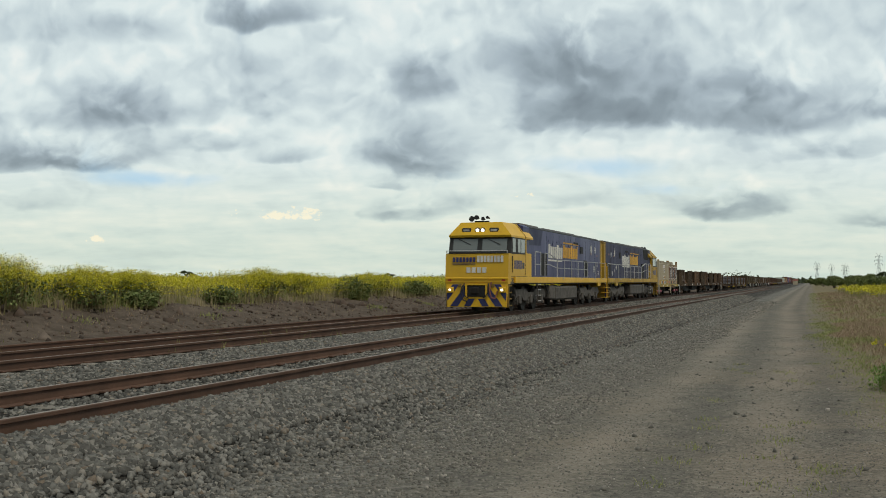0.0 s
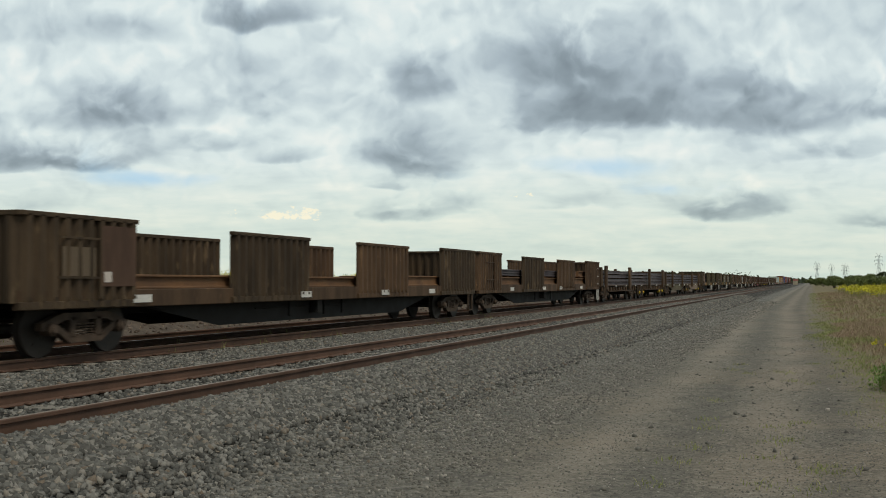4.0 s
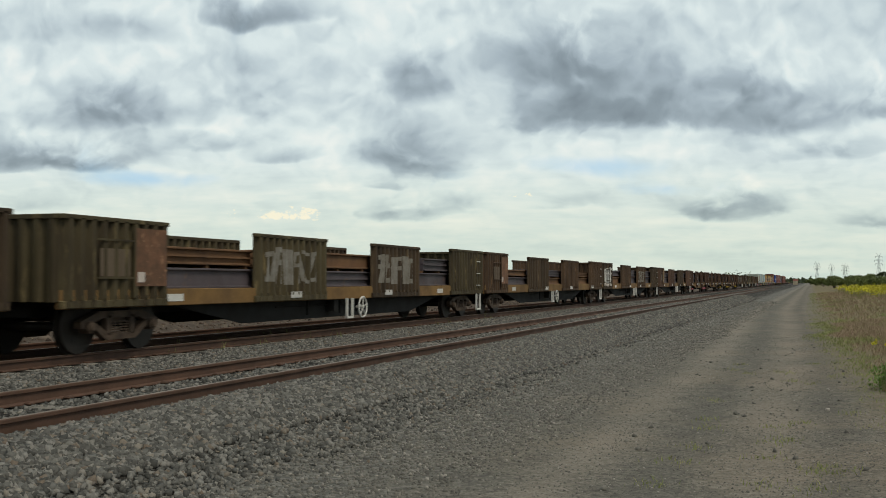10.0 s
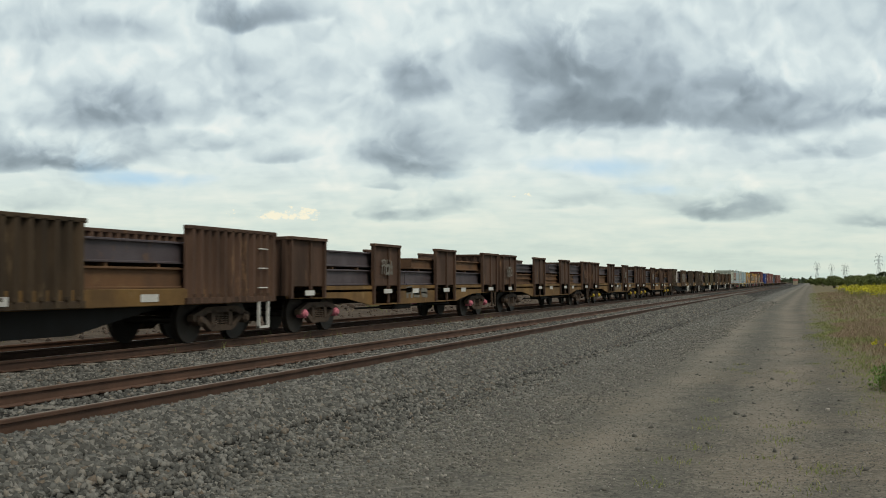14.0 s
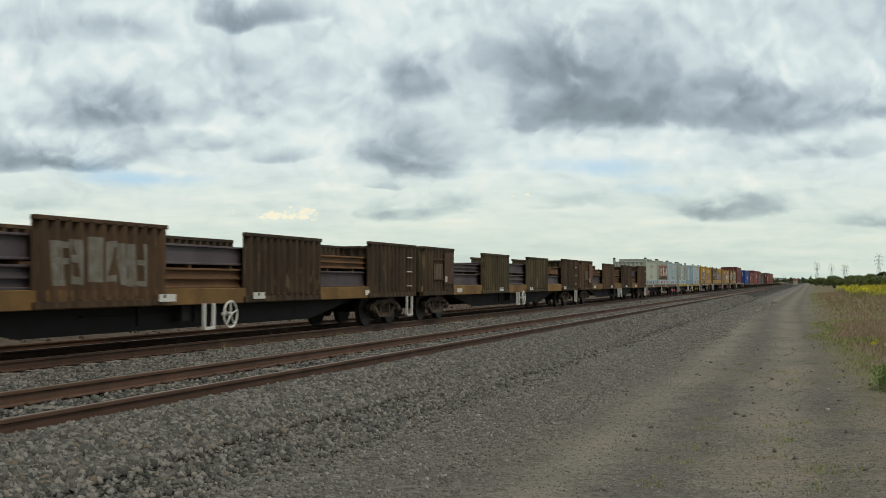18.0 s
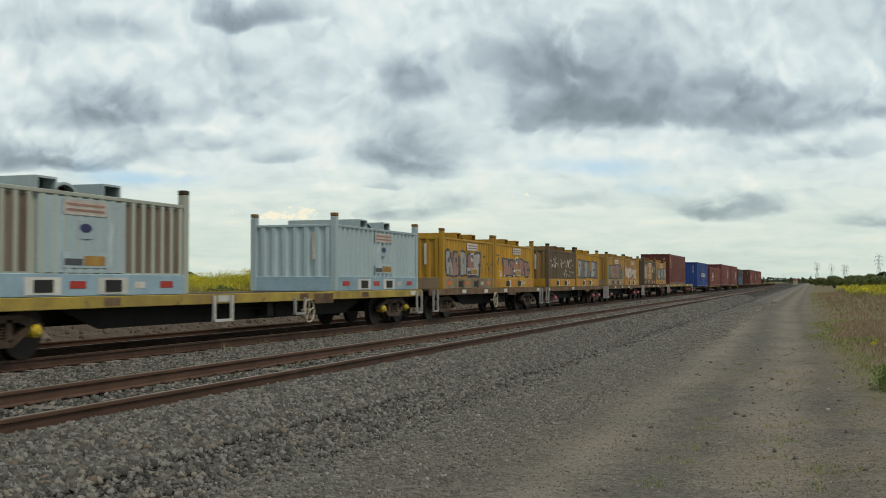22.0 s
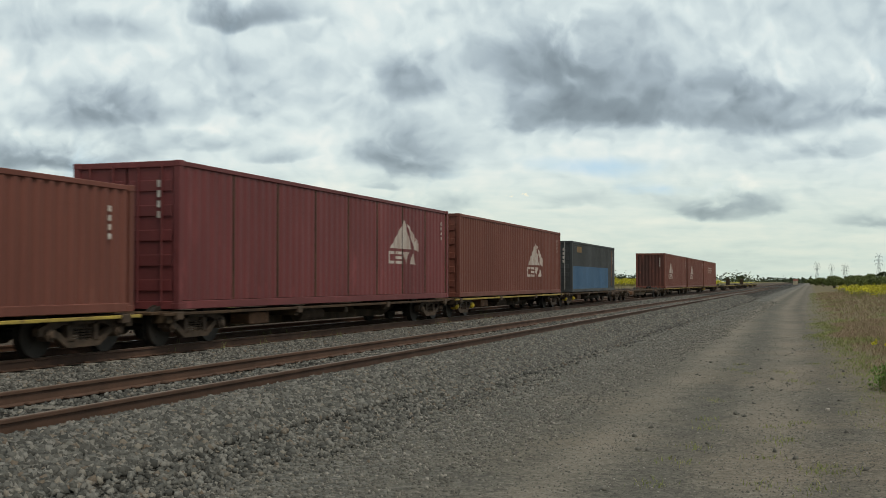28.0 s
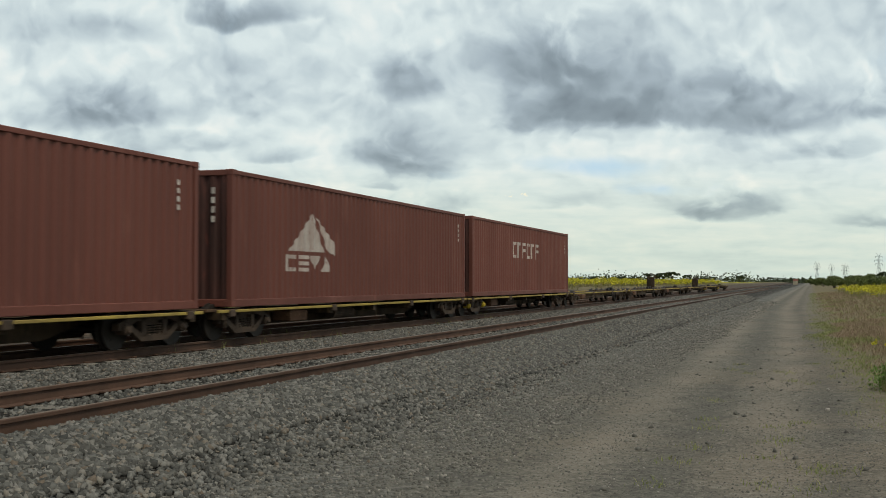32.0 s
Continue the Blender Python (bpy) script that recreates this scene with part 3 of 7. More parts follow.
def rail(parent, x, y0, y1, drop=0.0, head=True):
    g = Geo()
    g.prism([(px + x, pz - drop) for px, pz in RAIL_PROFILE], 1, y0, y1)
    ob = part("rail", g, RUST_RAIL, parent, "rusty steel rail")
    if head:
        h = Geo().box(x - 0.024, x + 0.024, y0, y1, -drop - 0.001, 0.003 - drop)
        part("running_surface", h, RAIL_HEAD, ob, "worn brown running surface")
    return ob


main_track = tagged(new("railway_track"), "standard gauge track, rusty rails on concrete sleepers", "railway track", kind="structure")
near_track = tagged(new("railway_track"), "broad gauge track with rusty rails, half buried in ballast", "railway track", kind="structure")
for s in (-1, 1):
    rail(main_track, TRACK_X + s * 0.7525, -60, 900)
    rail(near_track, NEAR_X + s * 0.835, -60, 230)
spare = tagged(new("spare_rail", Geo().prism([(px - 15.5, pz - 0.06) for px, pz in RAIL_PROFILE], 1, -20, 150).mesh("spare_rail", RUST_RAIL)),
               "long rusty spare rail lying beside the track", "rail")
# the empty track swings left towards the other one in the distance
far = Geo()
for s in (-1, 1):
    pts = [(NEAR_X + s * 0.835 - 5.0 * (1 - math.cos(math.pi * min(1, k / 26))) / 2, 230 + 10 * k) for k in range(60)]
    for (xa, ya), (xb, yb) in zip(pts, pts[1:]):
        k = len(far.v)
        for xx, yy in ((xa, ya), (xb, yb)):
            far.v += [(xx - 0.04, yy, -0.17), (xx + 0.04, yy, -0.17), (xx + 0.04, yy, 0.0), (xx - 0.04, yy, 0.0)]
        far.f += [(k + i, k + (i + 1) % 4, k + 4 + (i + 1) % 4, k + 4 + i) for i in range(4)]
part("distant_rails", far, RUST_RAIL, near_track, "rusty rails swinging aside far away")

sleeper_main = Geo().box(-1.06, 1.06, -0.12, 0.12, -0.30, -0.172, 0.02).mesh("sleeper", CONCRETE)
sleeper_near = Geo().box(-1.20, 1.15, -0.12, 0.12, -0.33, -0.168, 0.02).mesh("sleeper", CONCRETE)
clip_mesh = Geo().box(-0.05, 0.05, -0.05, 0.05, -0.172, -0.135, 0.015).mesh("rail_clip", RUST_RAIL)
for i in range(150):
    y = 2 + 0.68 * i
    part("sleeper", sleeper_main, None, main_track, at=(TRACK_X, y, random.uniform(-0.008, 0.012)))
    part("sleeper", sleeper_near, None, near_track, at=(NEAR_X, y + random.uniform(-0.03, 0.03), random.uniform(-0.05, 0.0)))
far_sleepers = Geo()
for i in range(150, 420):
    y = 2 + 0.68 * i
    far_sleepers.box(TRACK_X - 1.25, TRACK_X + 1.25, y - 0.12, y + 0.12, -0.3, -0.17)
    if i < 330:
        far_sleepers.box(NEAR_X - 1.3, NEAR_X + 1.3, y - 0.12, y + 0.12, -0.3, -0.185)
tagged(part("distant_sleepers", far_sleepers, CONCRETE, main_track), kind="stuff")
for i in range(3, 62):
    for tx, half in ((TRACK_X, 0.7525), (NEAR_X, 0.835)):
        for s in (-1, 1):
            for o in (-0.11, 0.11):
                part("rail_clip", clip_mesh, None, main_track if tx == TRACK_X else near_track, at=(tx + s * half + o, 2 + 0.68 * i, 0))

# ---- the train: running gear ----
AXLE = 0.46              # wheel radius of the wagons
WHEELS = {}              # kind of wheel -> wheelsets that turn alike


def wheel_mesh(r):
    g = Geo()
    for s in (-1, 1):
        a = s * 0.68
        b = s * 0.81
        g.tube((a, 0, 0), (a + s * 0.03, 0, 0), r + 0.028, 28)
        g.tube((a + s * 0.03, 0, 0), (b, 0, 0), r, 28)
        g.tube((b, 0, 0), (b + s * 0.02, 0, 0), r * 0.30, 16, r * 0.2)
        for k in range(3):
            t = 2.1 * k
            g.tube((b, r * 0.6 * math.cos(t), r * 0.6 * math.sin(t)), (b + s * 0.006, r * 0.6 * math.cos(t), r * 0.6 * math.sin(t)), r * 0.08, 8)
    g.tube((-0.95, 0, 0), (0.95, 0, 0), 0.08, 10)
    return g.mesh("wheelset", WHEEL)


WHEELSET = wheel_mesh(0.46)
WHEELSET_SMALL = wheel_mesh(0.38)
WHEELSET_LOCO = wheel_mesh(0.52)


def side_frame_mesh():
    """One cast side frame: a bent top chord, a bottom chord and two columns round the spring opening."""
    g = Geo()
    x0, x1 = -0.07, 0.07
    g.prism([(-1.12, 0.10), (-0.62, 0.26), (0.62, 0.26), (1.12, 0.10), (1.12, -0.02), (1.0, -0.02), (0.55, 0.14), (-0.55, 0.14), (-1.0, -0.02), (-1.12, -0.02)], 0, x0, x1)
    g.prism([(-0.90, 0.06), (-0.42, -0.24), (0.42, -0.24), (0.90, 0.06), (0.74, 0.08), (0.36, -0.13), (-0.36, -0.13), (-0.74, 0.08)], 0, x0, x1)
    for c in (-0.34, 0.34):
        g.box(x0, x1, c - 0.07, c + 0.07, -0.16, 0.2, 0.01)
    return g.mesh("side_frame", BOGIE)


def spring_mesh():
    g = Geo()
    for y in (-0.17, 0.0, 0.17):
        for k in range(5):
            g.tube((0, y, -0.13 + 0.045 * k), (0, y, -0.105 + 0.045 * k), 0.075, 10)
    return g.mesh("spring_nest", BOGIE)


def cap_mesh(material):
    return Geo().tube((-0.10, 0, 0), (0.10, 0, 0), 0.11, 14).tube((0.09, 0, 0), (0.15, 0, 0), 0.10, 14, 0.06).mesh("axle_cap", material)


SIDE_FRAME, SPRINGS = side_frame_mesh(), spring_mesh()
BOLSTER = Geo().box(-0.95, 0.95, -0.24, 0.24, 0.06, 0.22, 0.02).mesh("bogie", BOGIE)
CAPS = {"plain": cap_mesh(BOGIE), "pink": cap_mesh(PINK), "yellow": cap_mesh(YELLOW_CAP), "rust": cap_mesh(FADED_ORANGE)}


def bogie(wagon, y, caps="plain", small=False):
    z = 0.38 if small else AXLE
    b = part("bogie", BOLSTER, None, wagon, "cast steel bogie with dusty brown side frames", (0, y, z))
    for s in (-1, 1):
        part("side_frame", SIDE_FRAME, None, b, at=(s * 0.97, 0, 0))
        tagged(part("spring_nest", SPRINGS, None, b, at=(s * 0.97, 0, 0)), kind="stuff")
        for o in (-0.9, 0.9):
            c = part("axle_cap", CAPS[caps], None, b, "" if caps == "plain" else f"{caps} axle bearing cover", (s * 0.99, o, 0))
            c.rotation_euler = (0, 0, 0 if s > 0 else math.pi)
    for o in (-0.9, 0.9):
        w = part("wheelset", WHEELSET_SMALL if small else WHEELSET, None, b, at=(0, 0, 0))
        w.delta_location = (0, o, 0)
        WHEELS.setdefault("wagon", []).append(w)
    return b


COUPLER = Geo()
COUPLER.box(-0.07, 0.07, -0.05, 0.7, -0.07, 0.07, 0.015).box(-0.16, 0.16, -0.26, -0.04, -0.14, 0.14, 0.04)
COUPLER = COUPLER.mesh("coupler", UNDER)


def couplers(wagon, length, z=0.86):
    part("coupler", COUPLER, None, wagon, at=(0, -0.05, z))
    c = part("coupler", COUPLER, None, wagon, at=(0, length + 0.05, z))
    c.rotation_euler = (0, 0, math.pi)


def handwheel(wagon, y, z, x=1.30, r=0.27, material=WHITE, label="white spoked handbrake wheel"):
    g = Geo().ring((x, y, z), (1, 0, 0), r, 0.022, 18)
    for k in range(5):
        t = 2 * math.pi * k / 5 + 0.3
        g.tube((x, y, z), (x, y + r * math.cos(t), z + r * math.sin(t)), 0.016, 6)
    g.tube((x - 0.2, y, z), (x + 0.03, y, z), 0.035, 8)
    return part("handbrake_wheel", g, material, wagon, label)


def step_frame(wagon, y, z0, z1, x=1.27, w=0.42, material=WHITE, label="white painted step ladder"):
    g = Geo()
    g.box(x - 0.03, x + 0.03, y, y + 0.05, z0, z1).box(x - 0.03, x + 0.03, y + w, y + w + 0.05, z0, z1).box(x - 0.04, x + 0.04, y, y + w, z0, z0 + 0.05)
    return part("step", g, material, wagon, label)


def plate(parent, y0, y1, z0, z1, x, material, name="marker_plate", label=""):
    return part(name, Geo().box(x, x + 0.006, y0, y1, z0, z1), material, parent, label)


# ---- steel wagons with ribbed side panels ----
def ribbed_panel(y0, y1, z0, z1, side, ribs=0.30):
    """A pressed sheet with upright ribs on its outer face."""
    return Geo().wave(1, 0, y0, y1, z0 + 0.02, z1 - 0.05, side * 1.205, 0.085, ribs, side, 0.03)


def panel_rails(parent, y0, y1, z0, z1, side, material):
    a, b = sorted((side * 1.17, side * 1.29))
    part("top_rail", Geo().box(a, b, y0 - 0.02, y1 + 0.02, z1 - 0.08, z1, 0.01), material, parent)
    a, b = sorted((side * 1.19, side * 1.28))
    part("bottom_rail", Geo().box(a, b, y0 - 0.005, y1 + 0.005, z0, z0 + 0.13, 0.01), material, parent)


def plain_panel(y0, y1, z0, z1, side):
    """A flat sheet with three upright stiffeners, in one outline."""
    xi, x, xo = side * 1.17, side * 1.20, side * 1.27
    m = (y0 + y1) / 2 + 0.1
    return Geo().prism([(xi, y0), (xo, y0), (xo, y0 + 0.1), (x, y0 + 0.1), (x, m), (xo - side * 0.02, m), (xo - side * 0.02, m + 0.09), (x, m + 0.09), (x, y1 - 0.1), (xo, y1 - 0.1), (xo, y1), (xi, y1)], 2, z0, z1 - 0.03)


def end_wall(parent, y, z0, z1, material, out):
    e = part("end_wall", Geo().wave(0, 1, -1.19, 1.19, z0, z1 - 0.05, y, 0.06, 0.28, out, 0.03), material, parent, "ribbed end wall")
    part("top_rail", Geo().box(-1.27, 1.27, y - 0.065, y + 0.065, z1 - 0.08, z1 + 0.002, 0.01), material, e)


def beam_stack(name, label, y, y0, y1, z0, rows, material, height=0.46, inset=1.08):
    """Steel sections in layers on bearers: channels and flat bundles of uneven length, some rusty, some with mill scale, with gaps between."""
    rnd = random.Random(int(y * 10))
    ob = thing(name, label, "steel load")
    other = STEEL_RUST if material is STEEL_LOAD else STEEL_LOAD
    z = z0
    for k in range(rows):
        cuts, at = [], y0
        while at < y1 - 2.0:
            end = min(y1, at + rnd.uniform(5.5, 9.5))
            cuts.append((at, end if y1 - end > 2.0 else y1))
            at = cuts[-1][1] + (rnd.uniform(0.15, 0.4) if k == 0 else rnd.uniform(0.3, 2.2))
        for a0, b0 in cuts:
            coat = material if rnd.random() < 0.68 else other
            tall = height * (1.0 if k < rows - 1 else rnd.uniform(0.72, 1.08))
            for xa in (-inset, -0.34, 0.40):
                xb, t = xa + 0.68, 0.045
                a, b = a0 + rnd.uniform(-0.15, 0.15), b0 + rnd.uniform(-0.25, 0.15)
                g = Geo().box(xa, xb, a, b, z, z + t, 0.008).box(xa, xb, a, b, z + tall - t, z + tall, 0.008).box(xa + 0.06, xb - 0.06, a, b, z + t, z + tall - t)
                if rnd.random() < 0.35:
                    g.box(xa, xb, a, b, z + tall * 0.5 - 0.02, z + tall * 0.5 + 0.02)
                part("beam", g, coat, ob)
        z += height + 0.07
        if k < rows - 1:
            for q in range(int((y1 - y0) / 1.6) + 1):
                yy = y0 + 0.3 + 1.6 * q
                if yy < y1 - 0.2:
                    part("bearer", Geo().box(-1.05, 1.05, yy, yy + 0.09, z - 0.07, z), STEEL_RUST, ob)
    return mover(ob, y)


TRAIN = -3.88            # the readings of places along the train start here
BUTTER_PANELS = [(0.0, 3.0), (6.4, 10.0), (13.0, 16.7), (19.8, 23.4)]


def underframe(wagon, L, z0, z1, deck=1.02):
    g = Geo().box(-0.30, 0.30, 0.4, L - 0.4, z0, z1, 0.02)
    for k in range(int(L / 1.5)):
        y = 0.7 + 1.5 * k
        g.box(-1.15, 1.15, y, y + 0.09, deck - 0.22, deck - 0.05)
    part("centre_sill", g, UNDER, wagon, "grimy underframe, blackened for the shade below the deck")
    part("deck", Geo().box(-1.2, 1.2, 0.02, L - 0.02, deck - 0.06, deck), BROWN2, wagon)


def brake_gear(wagon, y, z=0.62):
    g = Geo()
    g.tube((0.55, y, z), (0.55, y + 1.1, z), 0.19, 14).tube((0.6, y + 2.0, z - 0.02), (0.6, y + 2.5, z - 0.02), 0.13, 12)
    g.path([(0.9, y - 1.5, z + 0.02), (0.9, y + 3.4, z + 0.02)], 0.018)
    g.box(0.8, 1.1, y + 1.3, y + 1.55, z - 0.15, z + 0.2)
    for k in (0.0, 1.9, 3.0):
        g.box(0.95, 1.0, y + k, y + k + 0.05, z - 0.2, z + 0.25)
    part("brake_gear", g, UNDER, wagon, "air reservoir and brake rigging")


def steel_wagon(front, paint, sill, first_patch=None, caps="plain", white_steps=True, wheel_at=None, panels=None, seed=0, graffiti=()):
    """A long steel wagon: four tall ribbed panels on each side with open bays between them."""
    rnd = random.Random(seed)
    L = 23.4
    w = thing("steel_wagon", f"{paint.name} steel wagon with ribbed panels and open bays", "wagon", group="steel wagons")
    underframe(w, L, 0.62, 0.98)
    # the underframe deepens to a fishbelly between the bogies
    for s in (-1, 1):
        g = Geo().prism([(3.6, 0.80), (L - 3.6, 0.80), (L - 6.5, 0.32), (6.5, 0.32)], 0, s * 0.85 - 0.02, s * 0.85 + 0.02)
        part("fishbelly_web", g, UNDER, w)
        part("side_sill", Geo().box(min(s * 1.13, s * 1.21), max(s * 1.13, s * 1.21), 0, L, 0.78, 1.10, 0.012), sill, w, "ochre weathered side sill")
    for i, (a, b) in enumerate(panels or BUTTER_PANELS):
        tall = 2.33 if i in (0, 3) else 2.28
        for s in (-1, 1):
            coat = paint if (i + seed) % 3 else (BROWN2 if paint is not BROWN2 else BROWN)
            p = part("side_panel", ribbed_panel(a, b, 0.79, tall, s), coat, w, "tall ribbed side panel")
            panel_rails(p, a, b, 0.79, tall, s, coat)
            if s == 1 and i == 0 and first_patch:
                part("repainted_patch", Geo().box(1.288, 1.294, b - 1.05, b - 0.08, 1.15, 2.18), first_patch, p, "flat repainted patch")
                part("data_panel", Geo().box(1.295, 1.299, b - 0.98, b - 0.78, 1.22, 1.40), WHITE_WORN, p, "white data panel with unreadable lines")
            if s == 1 and i == 0:
                for zz in (1.28, 1.93):
                    part("cross_bar", Geo().box(1.288, 1.31, b - 2.15, b - 1.08, zz, zz + 0.035), coat, p, "flat bar across the ribs")
                part("upright_bar", Geo().box(1.290, 1.32, b - 1.12, b - 1.07, 0.95, 2.22), coat, p)
                if first_patch:
                    part("dull_patch", Geo().box(1.284, 1.288, b - 2.05, b - 1.2, 1.32, 1.80), BROWN_BOX, p, "dull rubbed patch")
            if s == 1:
                for q in range(int((b - a) / 0.30)):
                    part("rib_foot", Geo().box(1.281, 1.305, a + 0.16 + 0.30 * q, a + 0.24 + 0.30 * q, 0.93, 0.99), coat, p)
            if s == 1 and i in graffiti:
                skin = ribs_of(a, b, 1.205, 0.085, 0.30)
                if seed == 6 and i == 0:
                    bars(p, a + 0.25, b - 0.7, 1.05, 2.0, 1.292, SILVER, 31, 4, side=skin)
                    bars(p, a + 0.4, b - 0.15, 1.2, 2.1, 1.292, WHITE, 32, 5, side=[(u, q + 0.004) for u, q in skin])
                    bars(p, a + 0.2, b - 0.2, 0.95, 1.12, 1.292, WHITE_WORN, 33, 8, side=[(u, q + 0.002) for u, q in skin])
                else:
                    bars(p, a + 0.4, b - 0.5, 1.15, 2.0, 1.292, GHOST, seed + i, side=skin)
    for y, out in ((0.0, -1), (L, 1)):
        end_wall(w, y, 0.9, 2.325, paint, out)
    bogie(w, 1.9, caps), bogie(w, L - 1.9, caps)
    couplers(w, L)
    brake_gear(w, 9.5)
    steps = WHITE if white_steps else BOGIE
    step_frame(w, 22.6, 0.22, 0.80, material=steps, label="" if not white_steps else "white painted step ladder")
    if white_steps:
        for k in range(3):
            part("rung", Geo().tube((1.31, 22.55, 1.1 + 0.42 * k), (1.31, 22.95, 1.1 + 0.42 * k), 0.014), WHITE, w, "white ladder rung")
    if wheel_at is not None:
        handwheel(w, wheel_at, 0.56)
        step_frame(w, wheel_at - 1.0, 0.28, 0.80, w=0.35)
    for k in range(4):
        y = 3.6 + 5.2 * k + rnd.uniform(-1, 1)
        plate(w, y, y + 0.55, 0.86, 1.0, 1.212 if not any(a < y < b for a, b in BUTTER_PANELS) else 1.295, WHITE, label="white reflector plate")
    return mover(w, front + TRAIN)


def ribs_of(u0, u1, x, depth, pitch):
    """The outline of a corrugated side, as (along, out) corners."""
    n = max(1, round((u1 - u0) / pitch))
    p = (u1 - u0) / n
    rows = []
    for i in range(n):
        s = u0 + i * p
        rows += [(s, x), (s + p * 0.30, x), (s + p * 0.5, x + depth), (s + p * 0.80, x + depth)]
    return rows + [(u1, x)]


def flat_side(x):
    return [(-50.0, x), (50.0, x)]


def bars(parent, y0, y1, z0, z1, x, material, seed=0, n=None, name="graffiti", side=None):
    """Unreadable sprayed lettering: slanted bars and strokes of uneven size."""
    rnd = random.Random(seed)
    g = Geo()
    n = n or max(3, int((y1 - y0) / 0.42))
    p = (y1 - y0) / n
    for k in range(n):
        a = y0 + k * p
        wdt = p * rnd.uniform(0.16, 0.3)
        lean = rnd.uniform(-0.12, 0.12)
        za, zb = z0 + rnd.uniform(0, 0.12) * (z1 - z0), z1 - rnd.uniform(0, 0.15) * (z1 - z0)
        for o in (0.05, rnd.uniform(0.5, 0.7)):
            s = a + p * o
            g.film([(s, za), (s + wdt, za), (s + wdt + lean, zb), (s + lean, zb)], side or flat_side(x), 0.003)
        for zz in rnd.sample([za, (za + zb) / 2, zb - wdt], 2):
            g.film([(a + p * 0.05, zz), (a + p * 0.8, zz + lean * 0.5), (a + p * 0.8, zz + wdt + lean * 0.5), (a + p * 0.05, zz + wdt)], side or flat_side(x), 0.0045)
    return tagged(part(name, g, material, parent, "unreadable sprayed lettering"), kind="stuff")


def bubble_letters(parent, y0, y1, z0, z1, x, fill, line, seed=0, count=None, side=None, second=None, square=False):
    """Unreadable swollen spray letters that touch each other: a dark rim, a filled body, a counter and a notch in each."""
    rnd = random.Random(seed)
    count = count or max(3, round((y1 - y0) / 0.85))
    p = (y1 - y0) / count
    side = side or flat_side(x)
    rim_w = 0.05
    at = y0
    for k in range(count):
        wide = p * rnd.uniform(0.85, 1.15)
        cy, cz = at + wide * 0.5, (z0 + z1) / 2 + rnd.uniform(-0.04, 0.04)
        at += p
        ry, rz = wide * 0.50, (z1 - z0) * rnd.uniform(0.46, 0.52)
        ph, lean, power = rnd.uniform(0, 6), rnd.uniform(-0.10, 0.10), 0.22 if square else 0.38
        def outline(grow):
            pts = []
            for j in range(20):
                t = 2 * math.pi * j / 20
                q = 1 + (0.03 if square else 0.09) * math.sin(3 * t + ph)
                c, s_ = math.cos(t), math.sin(t)
                b = q * math.copysign(abs(s_) ** power, s_)
                pts.append((cy + (ry + grow) * q * math.copysign(abs(c) ** power, c) + lean * b, cz + (rz + grow) * b))
            return pts
        d = 0.0012 * (k % 3)
        rim = part("graffiti", Geo().film(outline(rim_w * 0.6), side, 0.003 + d), line, parent, "swollen unreadable spray lettering")
        part("graffiti_fill", Geo().film(outline(-rim_w), side, 0.0075 + d), second if second and k % 2 else fill, rim)
        # counter high in the letter, notch between its legs or a side cut
        g = Geo()
        hy, hz = cy + lean * 0.3 + rnd.uniform(-0.06, 0.06), cz + rz * rnd.uniform(0.15, 0.4)
        a, b = ry * rnd.uniform(0.12, 0.22), rz * rnd.uniform(0.14, 0.26)
        g.film([(hy + a * math.cos(2 * math.pi * j / 10), hz + b * math.sin(2 * math.pi * j / 10)) for j in range(10)], side, 0.011 + d)
        w = ry * rnd.uniform(0.10, 0.2)
        if k % 3 != 1:
            g.film([(cy - w - lean, cz - rz * 1.02), (cy + w - lean, cz - rz * 1.02), (cy + w * 0.7, cz - rz * 0.25), (cy - w * 0.7, cz - rz * 0.25)], side, 0.011 + d)
        else:
            g.film([(cy + ry * 0.2, cz - 0.04 - w * 0.4), (cy + ry, cz - 0.05 - w * 0.4), (cy + ry, cz + w * 0.5), (cy + ry * 0.2, cz + 0.02)], side, 0.011 + d)
        tagged(part("graffiti_stroke", g, line, rim), kind="stuff")


def scrawl(parent, y0, y1, z0, z1, material, seed, side):
    """A thin unreadable tag: short crooked strokes."""
    rnd = random.Random(seed)
    g = Geo()
    y = y0
    while y < y1:
        a, b = (y, rnd.uniform(z0, z1)), (y + rnd.uniform(0.05, 0.35), rnd.uniform(z0, z1))
        t = rnd.uniform(0.018, 0.035)
        g.film([(a[0], a[1] - t), (b[0] + 0.02, b[1] - t), (b[0] + 0.02, b[1] + t), (a[0], a[1] + t)], side, 0.004)
        g.film([(b[0], z0), (b[0] + 1.6 * t, z0), (b[0] + 1.6 * t + 0.05, b[1]), (b[0] + 0.05, b[1])], side, 0.006)
        y += rnd.uniform(0.16, 0.34)
    return tagged(part("graffiti", g, material, parent, "thin unreadable sprayed tag"), kind="stuff")


# front, paint, sill, patch, axle covers, handwheel, marked panels
steel_wagon(105.45, BROWN2, BROWN, BROWN3, seed=1, white_steps=False)
steel_wagon(129.4, BROWN, BROWN, None, seed=2, wheel_at=None, graffiti=())
steel_wagon(214, OLIVE, OCHRE, FADED_ORANGE, seed=3, wheel_at=12.0)
steel_wagon(238.6, OLIVE, OCHRE, FADED_ORANGE, seed=4, wheel_at=12.2, graffiti=(1, 2))
steel_wagon(262.5, BROWN, OCHRE, FADED_ORANGE, seed=5, wheel_at=11.6)
steel_wagon(286.3, BROWN, OCHRE, None, seed=6, wheel_at=12.1, graffiti=(0, 2))
